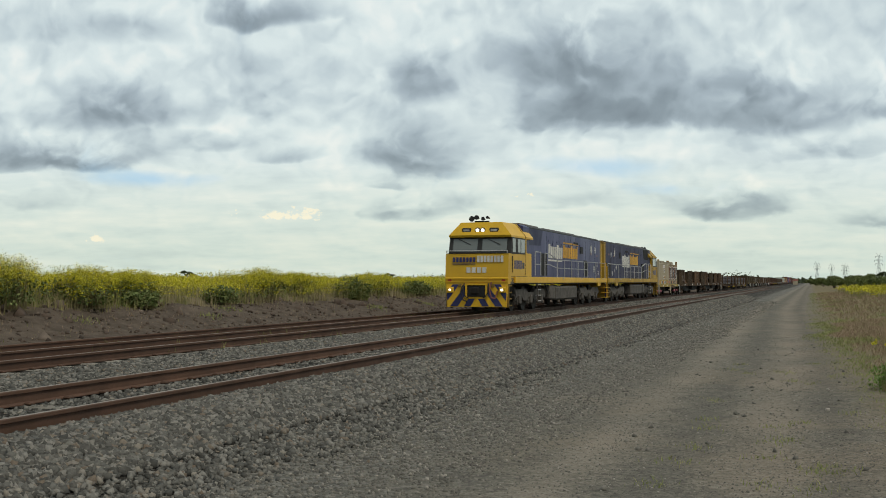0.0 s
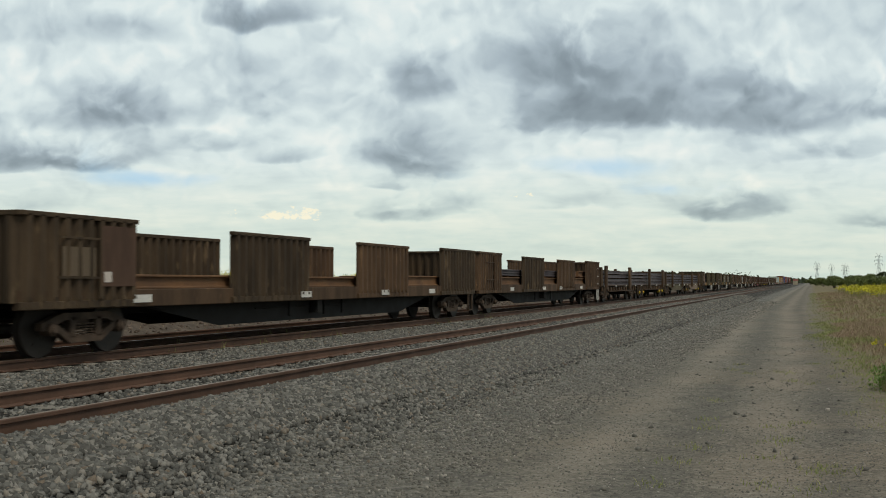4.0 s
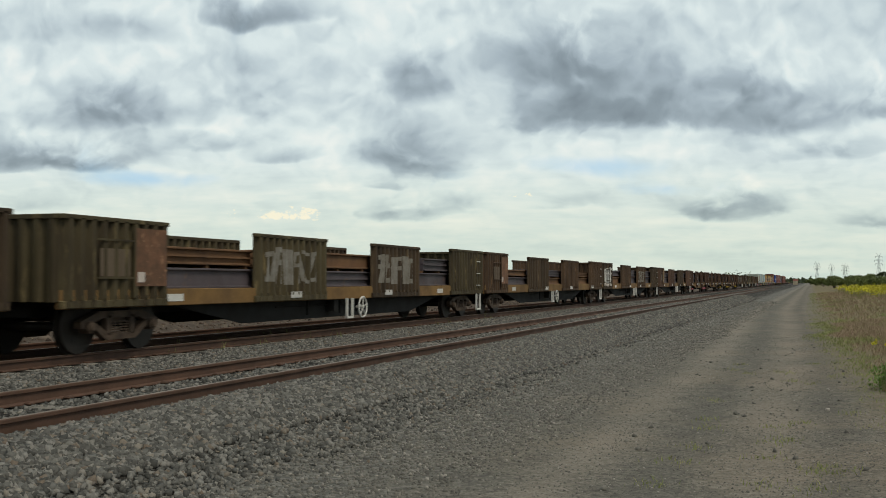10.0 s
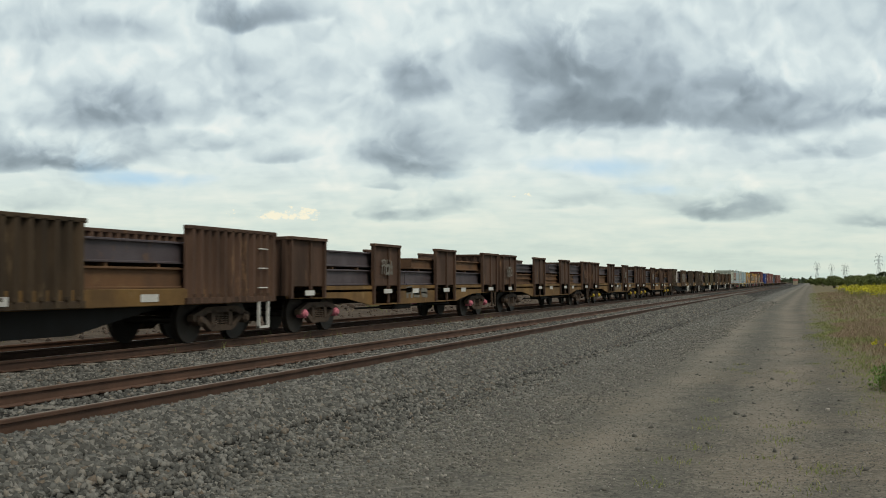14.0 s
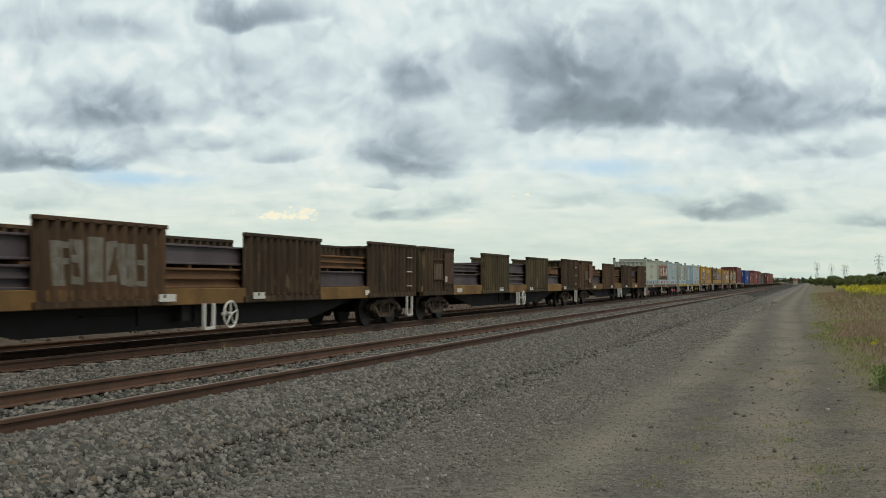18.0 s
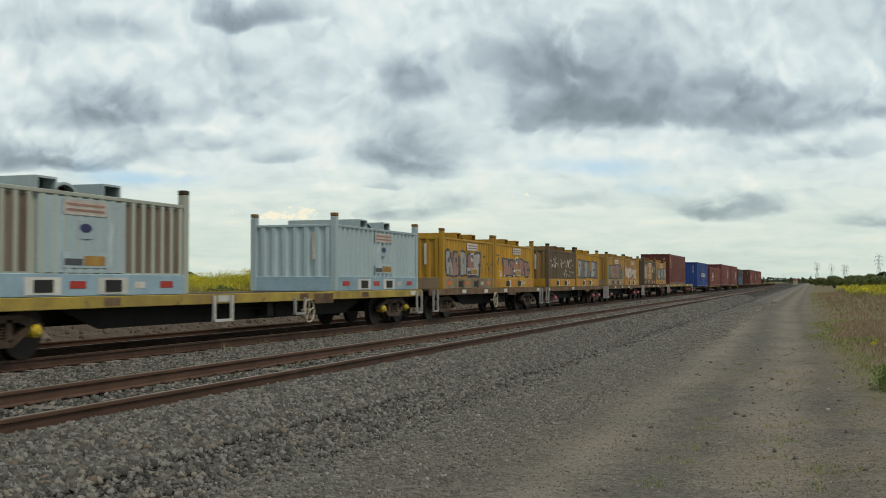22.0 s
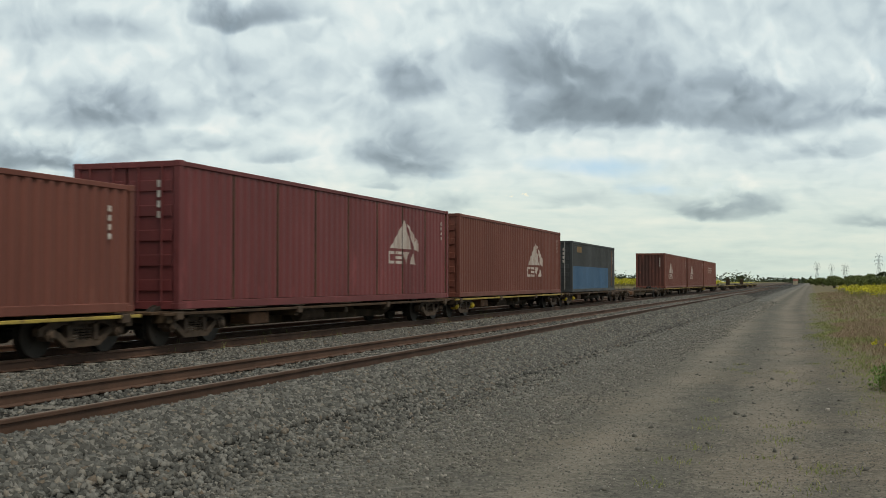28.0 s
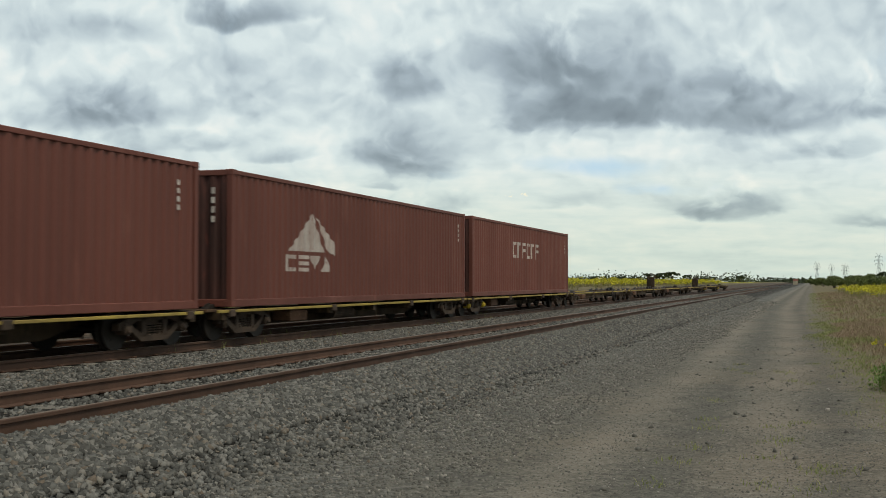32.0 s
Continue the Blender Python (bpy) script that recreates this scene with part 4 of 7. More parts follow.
steel_wagon(310.6, BROWN3, OCHRE, YELLOW_DIRTY, seed=7, wheel_at=12.0)
steel_wagon(407.8, BROWN2, OCHRE, WHITE_WORN, seed=8, wheel_at=12.3, graffiti=(1,))
steel_wagon(431.9, OLIVE, OCHRE, BROWN3, seed=9, wheel_at=12.2)
steel_wagon(456.2, BROWN, OCHRE, FADED_ORANGE, seed=10, wheel_at=12.3)
for k, (front, rows, steel) in enumerate(((105.45, 1, STEEL_RUST), (129.4, 1, STEEL_RUST), (214, 2, STEEL_LOAD), (238.6, 2, STEEL_LOAD), (262.5, 1, STEEL_RUST),
                                          (286.3, 2, STEEL_LOAD), (310.6, 2, STEEL_LOAD), (407.8, 2, STEEL_LOAD), (431.9, 2, STEEL_LOAD), (456.2, 2, STEEL_RUST))):
    beam_stack("steel_beams", f"stacked {'rusty orange' if steel is STEEL_RUST else 'grey-violet'} steel beams on a wagon deck", front + TRAIN, 1.2, 22.0, 1.10, rows + (front in (262.5, 129.4)), steel, 0.40 if rows == 2 else 0.30)


# ---- wagons with narrow plain panels and a fishbelly side sill ----
def slab_wagon(front, paint, sill, caps, seed):
    L = 17.4
    w = thing("slab_wagon", f"{paint.name} wagon with plain posts and an ochre fishbelly sill", "wagon", group="slab wagons")
    underframe(w, L, 0.62, 0.98)
    for s in (-1, 1):
        g = Geo().prism([(0, 1.12), (L, 1.12), (L, 0.84), (L - 3.2, 0.80), (L - 5.0, 0.58), (5.0, 0.58), (3.2, 0.80), (0, 0.84)], 0, min(s * 1.12, s * 1.2), max(s * 1.12, s * 1.2))
        part("fishbelly_sill", g, sill, w, "deep ochre fishbelly sill")
    for i, (a, b) in enumerate(((0, 1.9), (5.0, 7.0), (10.2, 12.2), (15.4, 17.4))):
        for s in (-1, 1):
            p = part("side_panel", plain_panel(a, b, 0.62 if 0 < i < 3 else 0.84, 2.28, s), paint, w, "flat brown side panel")
            lo, hi = sorted((s * 1.14, s * 1.29))
            part("top_rail", Geo().box(lo, hi, a - 0.03, b + 0.03, 2.21, 2.285, 0.01), paint, p)
            if s == 1:
                plate(p, a + 0.7, b - 0.7, 0.9, 1.02, 1.272, WHITE, label="white reflector plate")
                if (i + seed) % 3 == 1:
                    bars(p, a + 0.5, b - 0.6, 1.4, 1.85, 1.272, GHOST if i < 3 else FADED_ORANGE, seed * 7 + i, 3)
    for y, out in ((0.0, -1), (L, 1)):
        end_wall(w, y, 0.9, 2.275, paint, out)
    bogie(w, 2.0, caps), bogie(w, L - 2.0, caps)
    couplers(w, L)
    g = Geo().path([(0.9, 4.5, 0.5), (0.9, 12.5, 0.5)], 0.03).box(0.5, 1.0, 7.2, 8.6, 0.42, 0.7, 0.03)
    part("brake_gear", g, UNDER, w)
    for y in (8.2, 13.0):
        plate(w, y, y + 0.5, 0.88, 1.02, 1.203, WHITE, label="white reflector plate")
    if seed % 2 == 0:
        bars(w, 7.6, 9.6, 0.72, 1.05, 1.203, GHOST, seed, 3)
    step_frame(w, 16.5, 0.3, 0.84, material=BOGIE, label="grey step ladder")
    return mover(w, front + TRAIN)


for k, (front, cap) in enumerate(((334.8, "pink"), (353, "plain"), (371.2, "yellow"), (389.4, "yellow"))):
    slab_wagon(front, BROWN3, OCHRE, cap, k)
    beam_stack("steel_slabs", "stacked grey-violet steel sections on a wagon deck", front + TRAIN, 0.8, 16.6, 1.13, 2, STEEL_LOAD, 0.42)


# ---- rail wagons ----
def rail_wagon(front, L, fish, paint, caps, stakes, wall_front, seed):
    w = thing("rail_wagon", f"{paint.name} flat wagon with stakes, carrying long rails", "wagon", group="rail wagons")
    underframe(w, L, 0.62, 0.90, 0.97)
    for s in (-1, 1):
        a, b = min(s * 1.12, s * 1.2), max(s * 1.12, s * 1.2)
        if fish:
            g = Geo().prism([(0, 1.02), (L, 1.02), (L, 0.86), (L - 2.6, 0.76), (L - 4.2, 0.44), (4.2, 0.44), (2.6, 0.76), (0, 0.86)], 0, a, b)
        else:
            g = Geo().box(a, b, 0, L, 0.90, 1.0, 0.01)
            for k in range(int(L / 0.95)):
                g.box(a, b, 0.3 + 0.95 * k, 0.62 + 0.95 * k, 0.66, 0.90)
            g.box(a, b, 3.0, L - 3.0, 0.62, 0.68)
        part("side_sill", g, paint, w)
        for y in stakes:
            g = Geo()
            for o in ((0.0, 0.26) if fish else (0.0,)):
                g.box(min(s * 1.2, s * 1.34), max(s * 1.2, s * 1.34), y + o, y + o + (0.18 if fish else 0.52), 0.72 if fish else 0.76, 2.06 + 0.1 * (o == 0), 0.015)
            part("stake", g, BROWN, w, "upright steel stake")
    bogie(w, 1.9, caps), bogie(w, L - 1.9, caps)
    couplers(w, L)
    if wall_front:
        y = 0.06 if wall_front > 0 else L - 0.06
        part("end_wall", Geo().box(-1.2, 1.2, y - 0.05, y + 0.05, 1.0, 2.02, 0.01).box(-1.25, 1.25, y - 0.09, y + 0.09, 1.96, 2.06, 0.01), BROWN, w, "plain steel end wall")
        for s in (-1, 1):
            d = wall_front
            part("wing_plate", Geo().prism([(y, 2.0), (y + d * 0.45, 1.97), (y + d * 0.45, 1.0), (y, 1.0)], 0, min(s * 1.12, s * 1.2), max(s * 1.12, s * 1.2)), BROWN, w)
    for k in range(4):
        y = 0.8 + k * (L - 2.4) / 3
        plate(w, y, y + 0.5, 0.86 if fish else 0.92, 0.99, 1.203, WHITE, label="white reflector plate")
    step_frame(w, 0.5, 0.28, 0.9, material=BOGIE, label="grey step ladder")
    step_frame(w, L - 1.0, 0.28, 0.9, material=BOGIE, label="grey step ladder")
    return mover(w, front + TRAIN)


OLIVE_SILL = mat("muddy olive sill", (0.125, 0.105, 0.055), (0.075, 0.058, 0.034), 0.85, 1.2, 0.9, col3=(0.20, 0.155, 0.10))
PALE_SILL = mat("rust-blotched pale sill", (0.27, 0.205, 0.145), (0.13, 0.080, 0.050), 0.85, 1.6, 0.9, col3=(0.09, 0.055, 0.035))
rail_wagon(153.8, 14.2, False, BROWN, "plain", (0.95, 9.7), 1, 0)
rail_wagon(168.3, 14.3, False, BROWN, "yellow", (4.4, 11.9), -1, 1)
rail_wagon(183.3, 15.0, True, OLIVE_SILL, "plain", (3.6, 11.2), 1, 2)
rail_wagon(198.8, 13.8, True, PALE_SILL, "yellow", (4.4, 10.8), -1, 3)


def rail_load(front, length, rows, seed):
    ob = thing("rail_stack", "layers of long new rails stacked across two wagons", "steel load")
    rnd = random.Random(seed)
    rp = [(x, z + 0.170) for x, z in RAIL_PROFILE]
    z = 1.0
    for k in range(rows):
        for i in range(11):
            x = -1.05 + 0.208 * i
            part("rail", Geo().prism([(x + px, z + pz) for px, pz in rp], 1, rnd.uniform(-0.1, 0.1), length + rnd.uniform(-0.15, 0.15)), STEEL_LOAD, ob)
        z += 0.17
        for q in range(6):
            yy = 0.9 + q * (length - 2) / 5
            part("bearer", Geo().box(-1.12, 1.12, yy, yy + 0.1, z, z + 0.06), BROWN, ob)
        z += 0.06
    return mover(ob, front + TRAIN)


rail_load(154.5, 27.4, 4, 1)
rail_load(184.2, 27.0, 4, 2)


# ---- containers ----
def corner_posts(ob, L, H, W, paint, extra=0.0):
    for x in (-W / 2, W / 2 - 0.14):
        for y in (0, L - 0.14):
            part("corner_post", Geo().box(x, x + 0.14, y, y + 0.14, 0.0, H + extra, 0.012), paint, ob)


def coil_box(front, z, paint, base, lid, sign=None, face=None, art=(), tags=(), tape=None, cap=None, words="", blotch=None, end=None, stripe=False):
    """A low open-topped 20-foot coil container: raised corner posts, open saddles across the top and a coil cover between them.
    art: sprayed letters (from, to, low, high, fill, rim, second fill, square); tags: thin scrawls (from, to, low, high, paint)."""
    L, W, H = 6.06, 2.44, 1.71
    ob = thing("coil_container", words or f"{paint.name} open coil container on a flat wagon", "container", group="coil containers")
    h0 = 0.37
    tape = tape or (RED_TAPE if base is SKY_RAIL or base is CREAM_DIRTY else ORANGE)
    skin = ribs_of(0.16, L - 0.16, W / 2 - 0.075, 0.055, 0.30)
    for s in (-1, 1):
        side = part("side_wall", Geo().wave(1, 0, 0.16, L - 0.16, h0, H - 0.05, s * (W / 2 - 0.075), 0.055, 0.30, s), paint, ob, "corrugated side wall")
        part("top_rail", Geo().box(s * W / 2 - 0.03 - (0.045 if s > 0 else -0.045), s * W / 2 + 0.03 - (0.045 if s > 0 else -0.045), 0.16, L - 0.16, H - 0.07, H, 0.01), paint, ob)
        x0, x1 = min(s * (W / 2 - 0.1), s * (W / 2 - 0.012)), max(s * (W / 2 - 0.1), s * (W / 2 - 0.012))
        part("base_rail", Geo().box(x0, x1, 0.05, L - 0.05, 0.0, h0, 0.01), base, ob)
        for y in (1.45, 3.25):
            xx = s * W / 2 - (0.012 if s > 0 else -0.004)
            part("pocket_frame", Geo().box(xx, xx + 0.008, y if base in (SKY_RAIL, DECK_YELLOW) else y + 0.60, y + 0.86, 0.03, 0.31), WHITE if base is not CREAM_DIRTY else TAN, ob, "white fork pocket frame")
            xx = s * W / 2 - (0.003 if s > 0 else 0.003)
            # no opening is cut: a black plate paints the pocket's inner shade
            part("fork_pocket", Geo().box(xx, xx + 0.008, y + 0.20, y + 0.66, 0.07, 0.27), BLACK, ob, "black plate for the shaded fork pocket")
        if s < 0:
            continue
        for y in (0.45, 2.52, 5.10):
            plate(ob, y, y + 0.42, 0.13, 0.25, W / 2 - 0.011, tape, "marker_tape", "red reflective tape")
        part("number_strip", Geo().box(W / 2 - 0.011, W / 2 - 0.007, 4.30, 4.62, 0.12, 0.24), WHITE_WORN, ob)
        if stripe:
            # brown-stained troughs between pale ridges
            for (a, xa), (b, xb) in zip(skin, skin[1:]):
                if xa == xb and xa < W / 2 - 0.05 and not 1.6 < a < 3.9:
                    part("stained_trough", Geo().film([(a - 0.05, h0 + 0.03), (b + 0.05, h0 + 0.03), (b + 0.05, H - 0.1), (a - 0.05, H - 0.1)], skin, 0.003), GRIME, side)
        if blotch:
            for k, (a, b, za, zb, m) in enumerate(blotch):
                rnd = random.Random(int(front) + k)
                top = [(a + (b - a) * q / 8, zb + rnd.uniform(-0.12, 0.03)) for q in range(9)]
                tagged(part("sprayed_patch", Geo().film([(a, za), (b, za)] + top[::-1], skin, 0.0015 + 0.0008 * k), m, side, "sprayed patch of colour"), kind="stuff")
        for k, (a, b, za, zb, m, rim, m2, square) in enumerate(art):
            bubble_letters(ob, a, b, za, zb, W / 2, m, rim, seed=int(front) + 7 * k, side=skin, second=m2, square=square)
        for k, (a, b, za, zb, m) in enumerate(tags):
            scrawl(ob, a, b, za, zb, m, int(front) + 3 * k, skin)
        if face:
            g = part("sign_panel", Geo().wave(1, 0, 1.75, 4.05, h0 + 0.02, H - 0.09, W / 2 - 0.028, 0.010, 0.30, 1), face, ob, "flat sign panel between the ribs")
        if sign:
            xx = W / 2 - (0.016 if face else 0.019)
            a, b = (2.35, 3.50) if face else (2.65, 3.90)
            g = part("sign_board", Geo().box(xx, xx + 0.004, a, b, H - 0.37, H - 0.12), WHITE if sign == "fresh" else WHITE_WORN, ob, "white board with unreadable red lines")
            for q in range(2):
                part("sign_line", Geo().box(xx + 0.005, xx + 0.008, a + 0.08, b - 0.08, H - 0.31 + 0.09 * q, H - 0.27 + 0.09 * q), PINKISH, g)
            e = part("sign_emblem", Geo().box(xx + 0.001, xx + 0.005, (a + b) / 2 - 0.2, (a + b) / 2 + 0.2, H - 0.76, H - 0.46), WHITE if sign == "fresh" else face or paint, ob, "white badge with a dark oval")
            oval = [((a + b) / 2 + 0.16 * math.cos(2 * math.pi * j / 14), H - 0.58 + 0.075 * math.sin(2 * math.pi * j / 14)) for j in range(14)]
            part("emblem_oval", Geo().prism(oval, 0, xx + 0.006, xx + 0.009), LOCO_BLUE, e)
            part("sign_board", Geo().box(xx, xx + 0.004, a, b, h0 + 0.10, h0 + 0.36), WHITE_WORN if sign == "fresh" else face or paint, ob, "lower board with faded blocks")
            part("board_block", Geo().box(xx + 0.005, xx + 0.008, a + 0.03, a + 0.5, h0 + 0.14, h0 + 0.25), SLATE, ob)
            part("board_block", Geo().box(xx + 0.005, xx + 0.008, a + 0.53, b - 0.05, h0 + 0.14, h0 + 0.30), YELLOW_TAN, ob)
    for y, s in ((0.07, -1), (L - 0.07, 1)):
        part("end_wall", Geo().wave(0, 1, -W / 2 + 0.14, W / 2 - 0.14, h0, H - 0.06, y, 0.045, 0.30, s), end or paint, ob, "corrugated end wall")
        part("end_rail", Geo().box(-W / 2 + 0.1, W / 2 - 0.1, y - 0.06, y + 0.06, 0.0, h0, 0.01), base, ob)
        part("end_top_rail", Geo().box(-W / 2 + 0.16, W / 2 - 0.16, y - 0.05, y + 0.05, H - 0.07, H, 0.01), paint, ob)
    part("code_strip", Geo().box(0.55, 0.63, 0.005, 0.018, H - 0.9, H - 0.2), WHITE_WORN, ob)
    for x in (-W / 2, W / 2 - 0.16):
        for y in (0, L - 0.16):
            p = part("corner_post", Geo().box(x, x + 0.16, y, y + 0.16, 0.0, H + 0.20, 0.012), paint, ob)
            part("corner_casting", Geo().box(x - 0.004, x + 0.164, y - 0.004, y + 0.164, H + 0.20, H + 0.29, 0.012), cap or BROWN2, p, "corner casting on a raised post")
    part("floor", Geo().box(-W / 2 + 0.1, W / 2 - 0.1, 0.1, L - 0.1, 0.30, 0.36), BROWN, ob)
    # open-ended saddles across the box, and the rounded coil cover beside the first
    for y in (1.85, 3.55):
        w, t, zb, zt = 0.50, 0.035, H - 0.25, H + 0.22
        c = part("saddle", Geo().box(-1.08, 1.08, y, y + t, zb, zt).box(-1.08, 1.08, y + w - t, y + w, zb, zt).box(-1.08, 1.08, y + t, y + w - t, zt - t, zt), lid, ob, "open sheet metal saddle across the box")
        # black block that stands in for the shade within the saddle
        part("saddle_web", Geo().box(-0.75, 0.75, y + t, y + w - t, zb, zt - t), BLACK, c, "black filler for the shade inside the saddle")
    arch = [(2.72 + 0.34 * math.cos(math.pi * j / 10), H - 0.12 + 0.30 * math.sin(math.pi * j / 10)) for j in range(11)]
    inner = [(2.72 + 0.30 * math.cos(math.pi * j / 10), H - 0.12 + 0.26 * math.sin(math.pi * j / 10)) for j in range(10, -1, -1)]
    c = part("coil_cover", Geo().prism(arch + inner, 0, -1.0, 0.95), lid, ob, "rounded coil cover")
    # dark plug that stands in for the shade under the arch
    part("cover_inside", Geo().prism(inner, 0, -0.9, 0.80), UNDER, c, "dark filler for the shade inside the cover")
    part("load_sheet", Geo().box(-1.0, 1.0, 0.5, L - 0.5, H - 0.30, H - 0.22), BROWN_BOX, ob, "grimy sheet over the load")
    return mover(ob, front + TRAIN, z)


def flat_wagon(front, L, edge, caps, wheel=None, rust_wheel=False, posts=True, plates=6, seed=0):
    w = thing("flat_wagon", f"{edge.name} container flat wagon", "wagon", group="flat wagons")
    underframe(w, L, 0.52, 0.92, 0.98)
    for s in (-1, 1):
        a, b = min(s * 1.15, s * 1.22), max(s * 1.15, s * 1.22)
        part("side_sill", Geo().box(a, b, 0, L, 0.78, 0.985, 0.01), edge, w, "weathered deck edge")
    for s in (-1, 1):
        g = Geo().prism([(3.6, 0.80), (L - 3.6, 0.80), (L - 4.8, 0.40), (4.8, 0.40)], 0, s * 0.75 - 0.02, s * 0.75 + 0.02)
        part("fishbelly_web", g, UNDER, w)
    rnd = random.Random(seed + 50)
    for k in range(plates):
        y = 0.6 + (L - 1.6) * k / (plates - 1)
        plate(w, y, y + 0.45, 0.82, 0.95, 1.223, WHITE if rnd.random() < 0.7 else TAN, label="white reflector plate")
    bogie(w, 1.9, caps), bogie(w, L - 1.9, caps)
    couplers(w, L)
    brake_gear(w, L * 0.45)
    if wheel is not None:
        handwheel(w, wheel, 0.54, material=FADED_ORANGE if rust_wheel else CREAM, label="rusty spoked handbrake wheel" if rust_wheel else "cream spoked handbrake wheel")
    step_frame(w, 0.12, 0.26, 0.95, material=SILVER, label="grey step frame at the wagon end")
    if seed == 3:
        step_frame(w, 7.8, 0.42, 0.95, w=0.7, label="wide white step frame")
        step_frame(w, 11.4, 0.46, 0.86, w=0.5, material=SILVER, label="grey step frame beside the handbrake")
    step_frame(w, L - 0.6, 0.26, 0.95, material=SILVER, label="grey step frame at the wagon end")
    part("number_board", Geo().box(1.224, 1.23, L * 0.62, L * 0.62 + 1.1, 0.70, 0.94), TAN, w, "faded number board")
    return mover(w, front + TRAIN)


flat_wagon(89.8, 14.8, DECK_YELLOW, "pink", 7.4, seed=1)
coil_box(90.6, 0.99, CREAM, DECK_YELLOW, CREAM, "fresh", cap=YELLOW_TAN)
coil_box(96.75, 0.99, CREAM_DIRTY, CREAM_DIRTY, CREAM, art=[(0.35, 5.75, 0.42, 1.50, FADED_ORANGE, WHITE_WORN, SLATE, True)], blotch=[(0.2, 5.86, 0.40, 1.58, BROWN_BOX)], tape=ORANGE, cap=YELLOW_DIRTY, words="grimy cream coil container covered in blocky graffiti")
flat_wagon(479.5, 20.0, TAN, "pink", 8.5, seed=2)
coil_box(480.1, 0.99, PALE_GREEN, SKY_RAIL, PALE_GREEN, tags=[(2.4, 3.8, 0.50, 0.78, SLATE), (2.3, 3.9, 1.25, 1.5, BROWN_BOX)], words="weathered grey-green coil container on a blue base")
coil_box(486.6, 0.99, PALE_GREEN, SKY_RAIL, PALE_GREEN, blotch=[(0.2, 5.86, 0.40, 1.60, PINKISH), (0.2, 5.86, 0.40, 0.85, OLIVE)], art=[(0.7, 5.6, 0.62, 1.45, CREAM_DIRTY, MAROON, WHITE_WORN, False)], tags=[(0.25, 1.0, 0.45, 0.85, WHITE)], words="coil container sprayed with red and tan graffiti")
coil_box(493.05, 0.99, PALE_BLUE, SKY_RAIL, PALE_BLUE, "worn")
flat_wagon(499.8, 20.2, DECK_YELLOW, "yellow", 12.1, seed=3)
coil_box(500.7, 0.99, PALE_GREEN, SKY_RAIL, PALE_BLUE, "worn", face=PALE_BLUE, stripe=True, words="pale blue coil container with brown-stained ribs")
coil_box(513.6, 0.99, PALE_BLUE, SKY_RAIL, PALE_BLUE, "worn", cap=YELLOW_DIRTY)
flat_wagon(520.8, 15.0, TAN, "plain", 7.2, seed=4)
coil_box(522.05, 0.99, YELLOW_BOX, CREAM_DIRTY, YELLOW_BOX, "fresh", art=[(0.3, 4.3, 0.42, 1.28, SILVER, SLATE, PINKISH, False)], tags=[(4.5, 5.7, 0.5, 1.3, SLATE)], tape=ORANGE, cap=YELLOW_DIRTY, words="golden yellow coil container with grey sprayed letters")
coil_box(528.2, 0.99, YELLOW_BOX, YELLOW_BOX, YELLOW_BOX, "fresh", art=[(1.2, 5.3, 0.44, 1.15, PINKISH, SLATE, None, False)], tags=[(0.25, 0.9, 0.9, 1.4, SLATE), (0.6, 3.6, 0.42, 0.66, WHITE_WORN)], cap=YELLOW_DIRTY, words="golden yellow coil container with pink sprayed letters")
flat_wagon(536.3, 15.0, TAN, "pink", None, seed=5)
coil_box(537.1, 0.99, BROWN_BOX, YELLOW_BOX, YELLOW_DIRTY, tags=[(0.5, 5.6, 0.9, 1.45, WHITE_WORN), (3.2, 5.6, 0.45, 0.9, SILVER)], end=YELLOW_DIRTY, words="brown grimy coil container with white scrawls")
coil_box(543.35, 0.99, YELLOW_BOX, YELLOW_BOX, YELLOW_BOX, art=[(0.3, 5.75, 0.42, 1.34, SILVER, SLATE, GHOST, True)], words="yellow coil container with large silver sprayed letters")
flat_wagon(551.6, 14.6, TAN, "pink", None, seed=6)
coil_box(552.3, 0.99, YELLOW_TAN, CREAM_DIRTY, YELLOW_TAN, "worn", blotch=[(0.3, 1.1, 0.40, 1.2, TEAL), (4.5, 5.7, 0.40, 0.95, TEAL)], art=[(0.7, 5.1, 0.44, 1.28, GHOST, SLATE, PINKISH, True)], tape=ORANGE, words="sandy yellow coil container with teal and grey graffiti")
coil_box(558.6, 0.99, YELLOW_TAN, YELLOW_BOX, YELLOW_TAN, "worn", art=[(0.3, 4.9, 0.42, 1.15, WHITE_WORN, PINKISH, None, False)], words="sandy yellow coil container with pink and white graffiti")
flat_wagon(566.2, 14.4, TAN, "plain", 10.8, True, seed=7)
coil_box(567.2, 1.01, BROWN_BOX, TAN, YELLOW_DIRTY, "fresh", face=YELLOW_BOX, blotch=[(0.2, 1.7, 0.40, 1.5, GHOST)], art=[(0.3, 1.7, 0.42, 1.42, SILVER, PINKISH, None, False)], tags=[(4.3, 5.8, 0.9, 1.45, WHITE_WORN), (4.1, 4.8, 0.42, 1.0, SILVER)], tape=ORANGE, cap=YELLOW_DIRTY, words="brown grimy coil container with a bright yellow panel")
coil_box(573.5, 1.01, YELLOW_TAN, YELLOW_BOX, YELLOW_TAN, "worn", art=[(0.55, 5.85, 0.40, 1.24, TEAL, SLATE, SILVER, False)], words="sandy yellow coil container with teal sprayed letters")


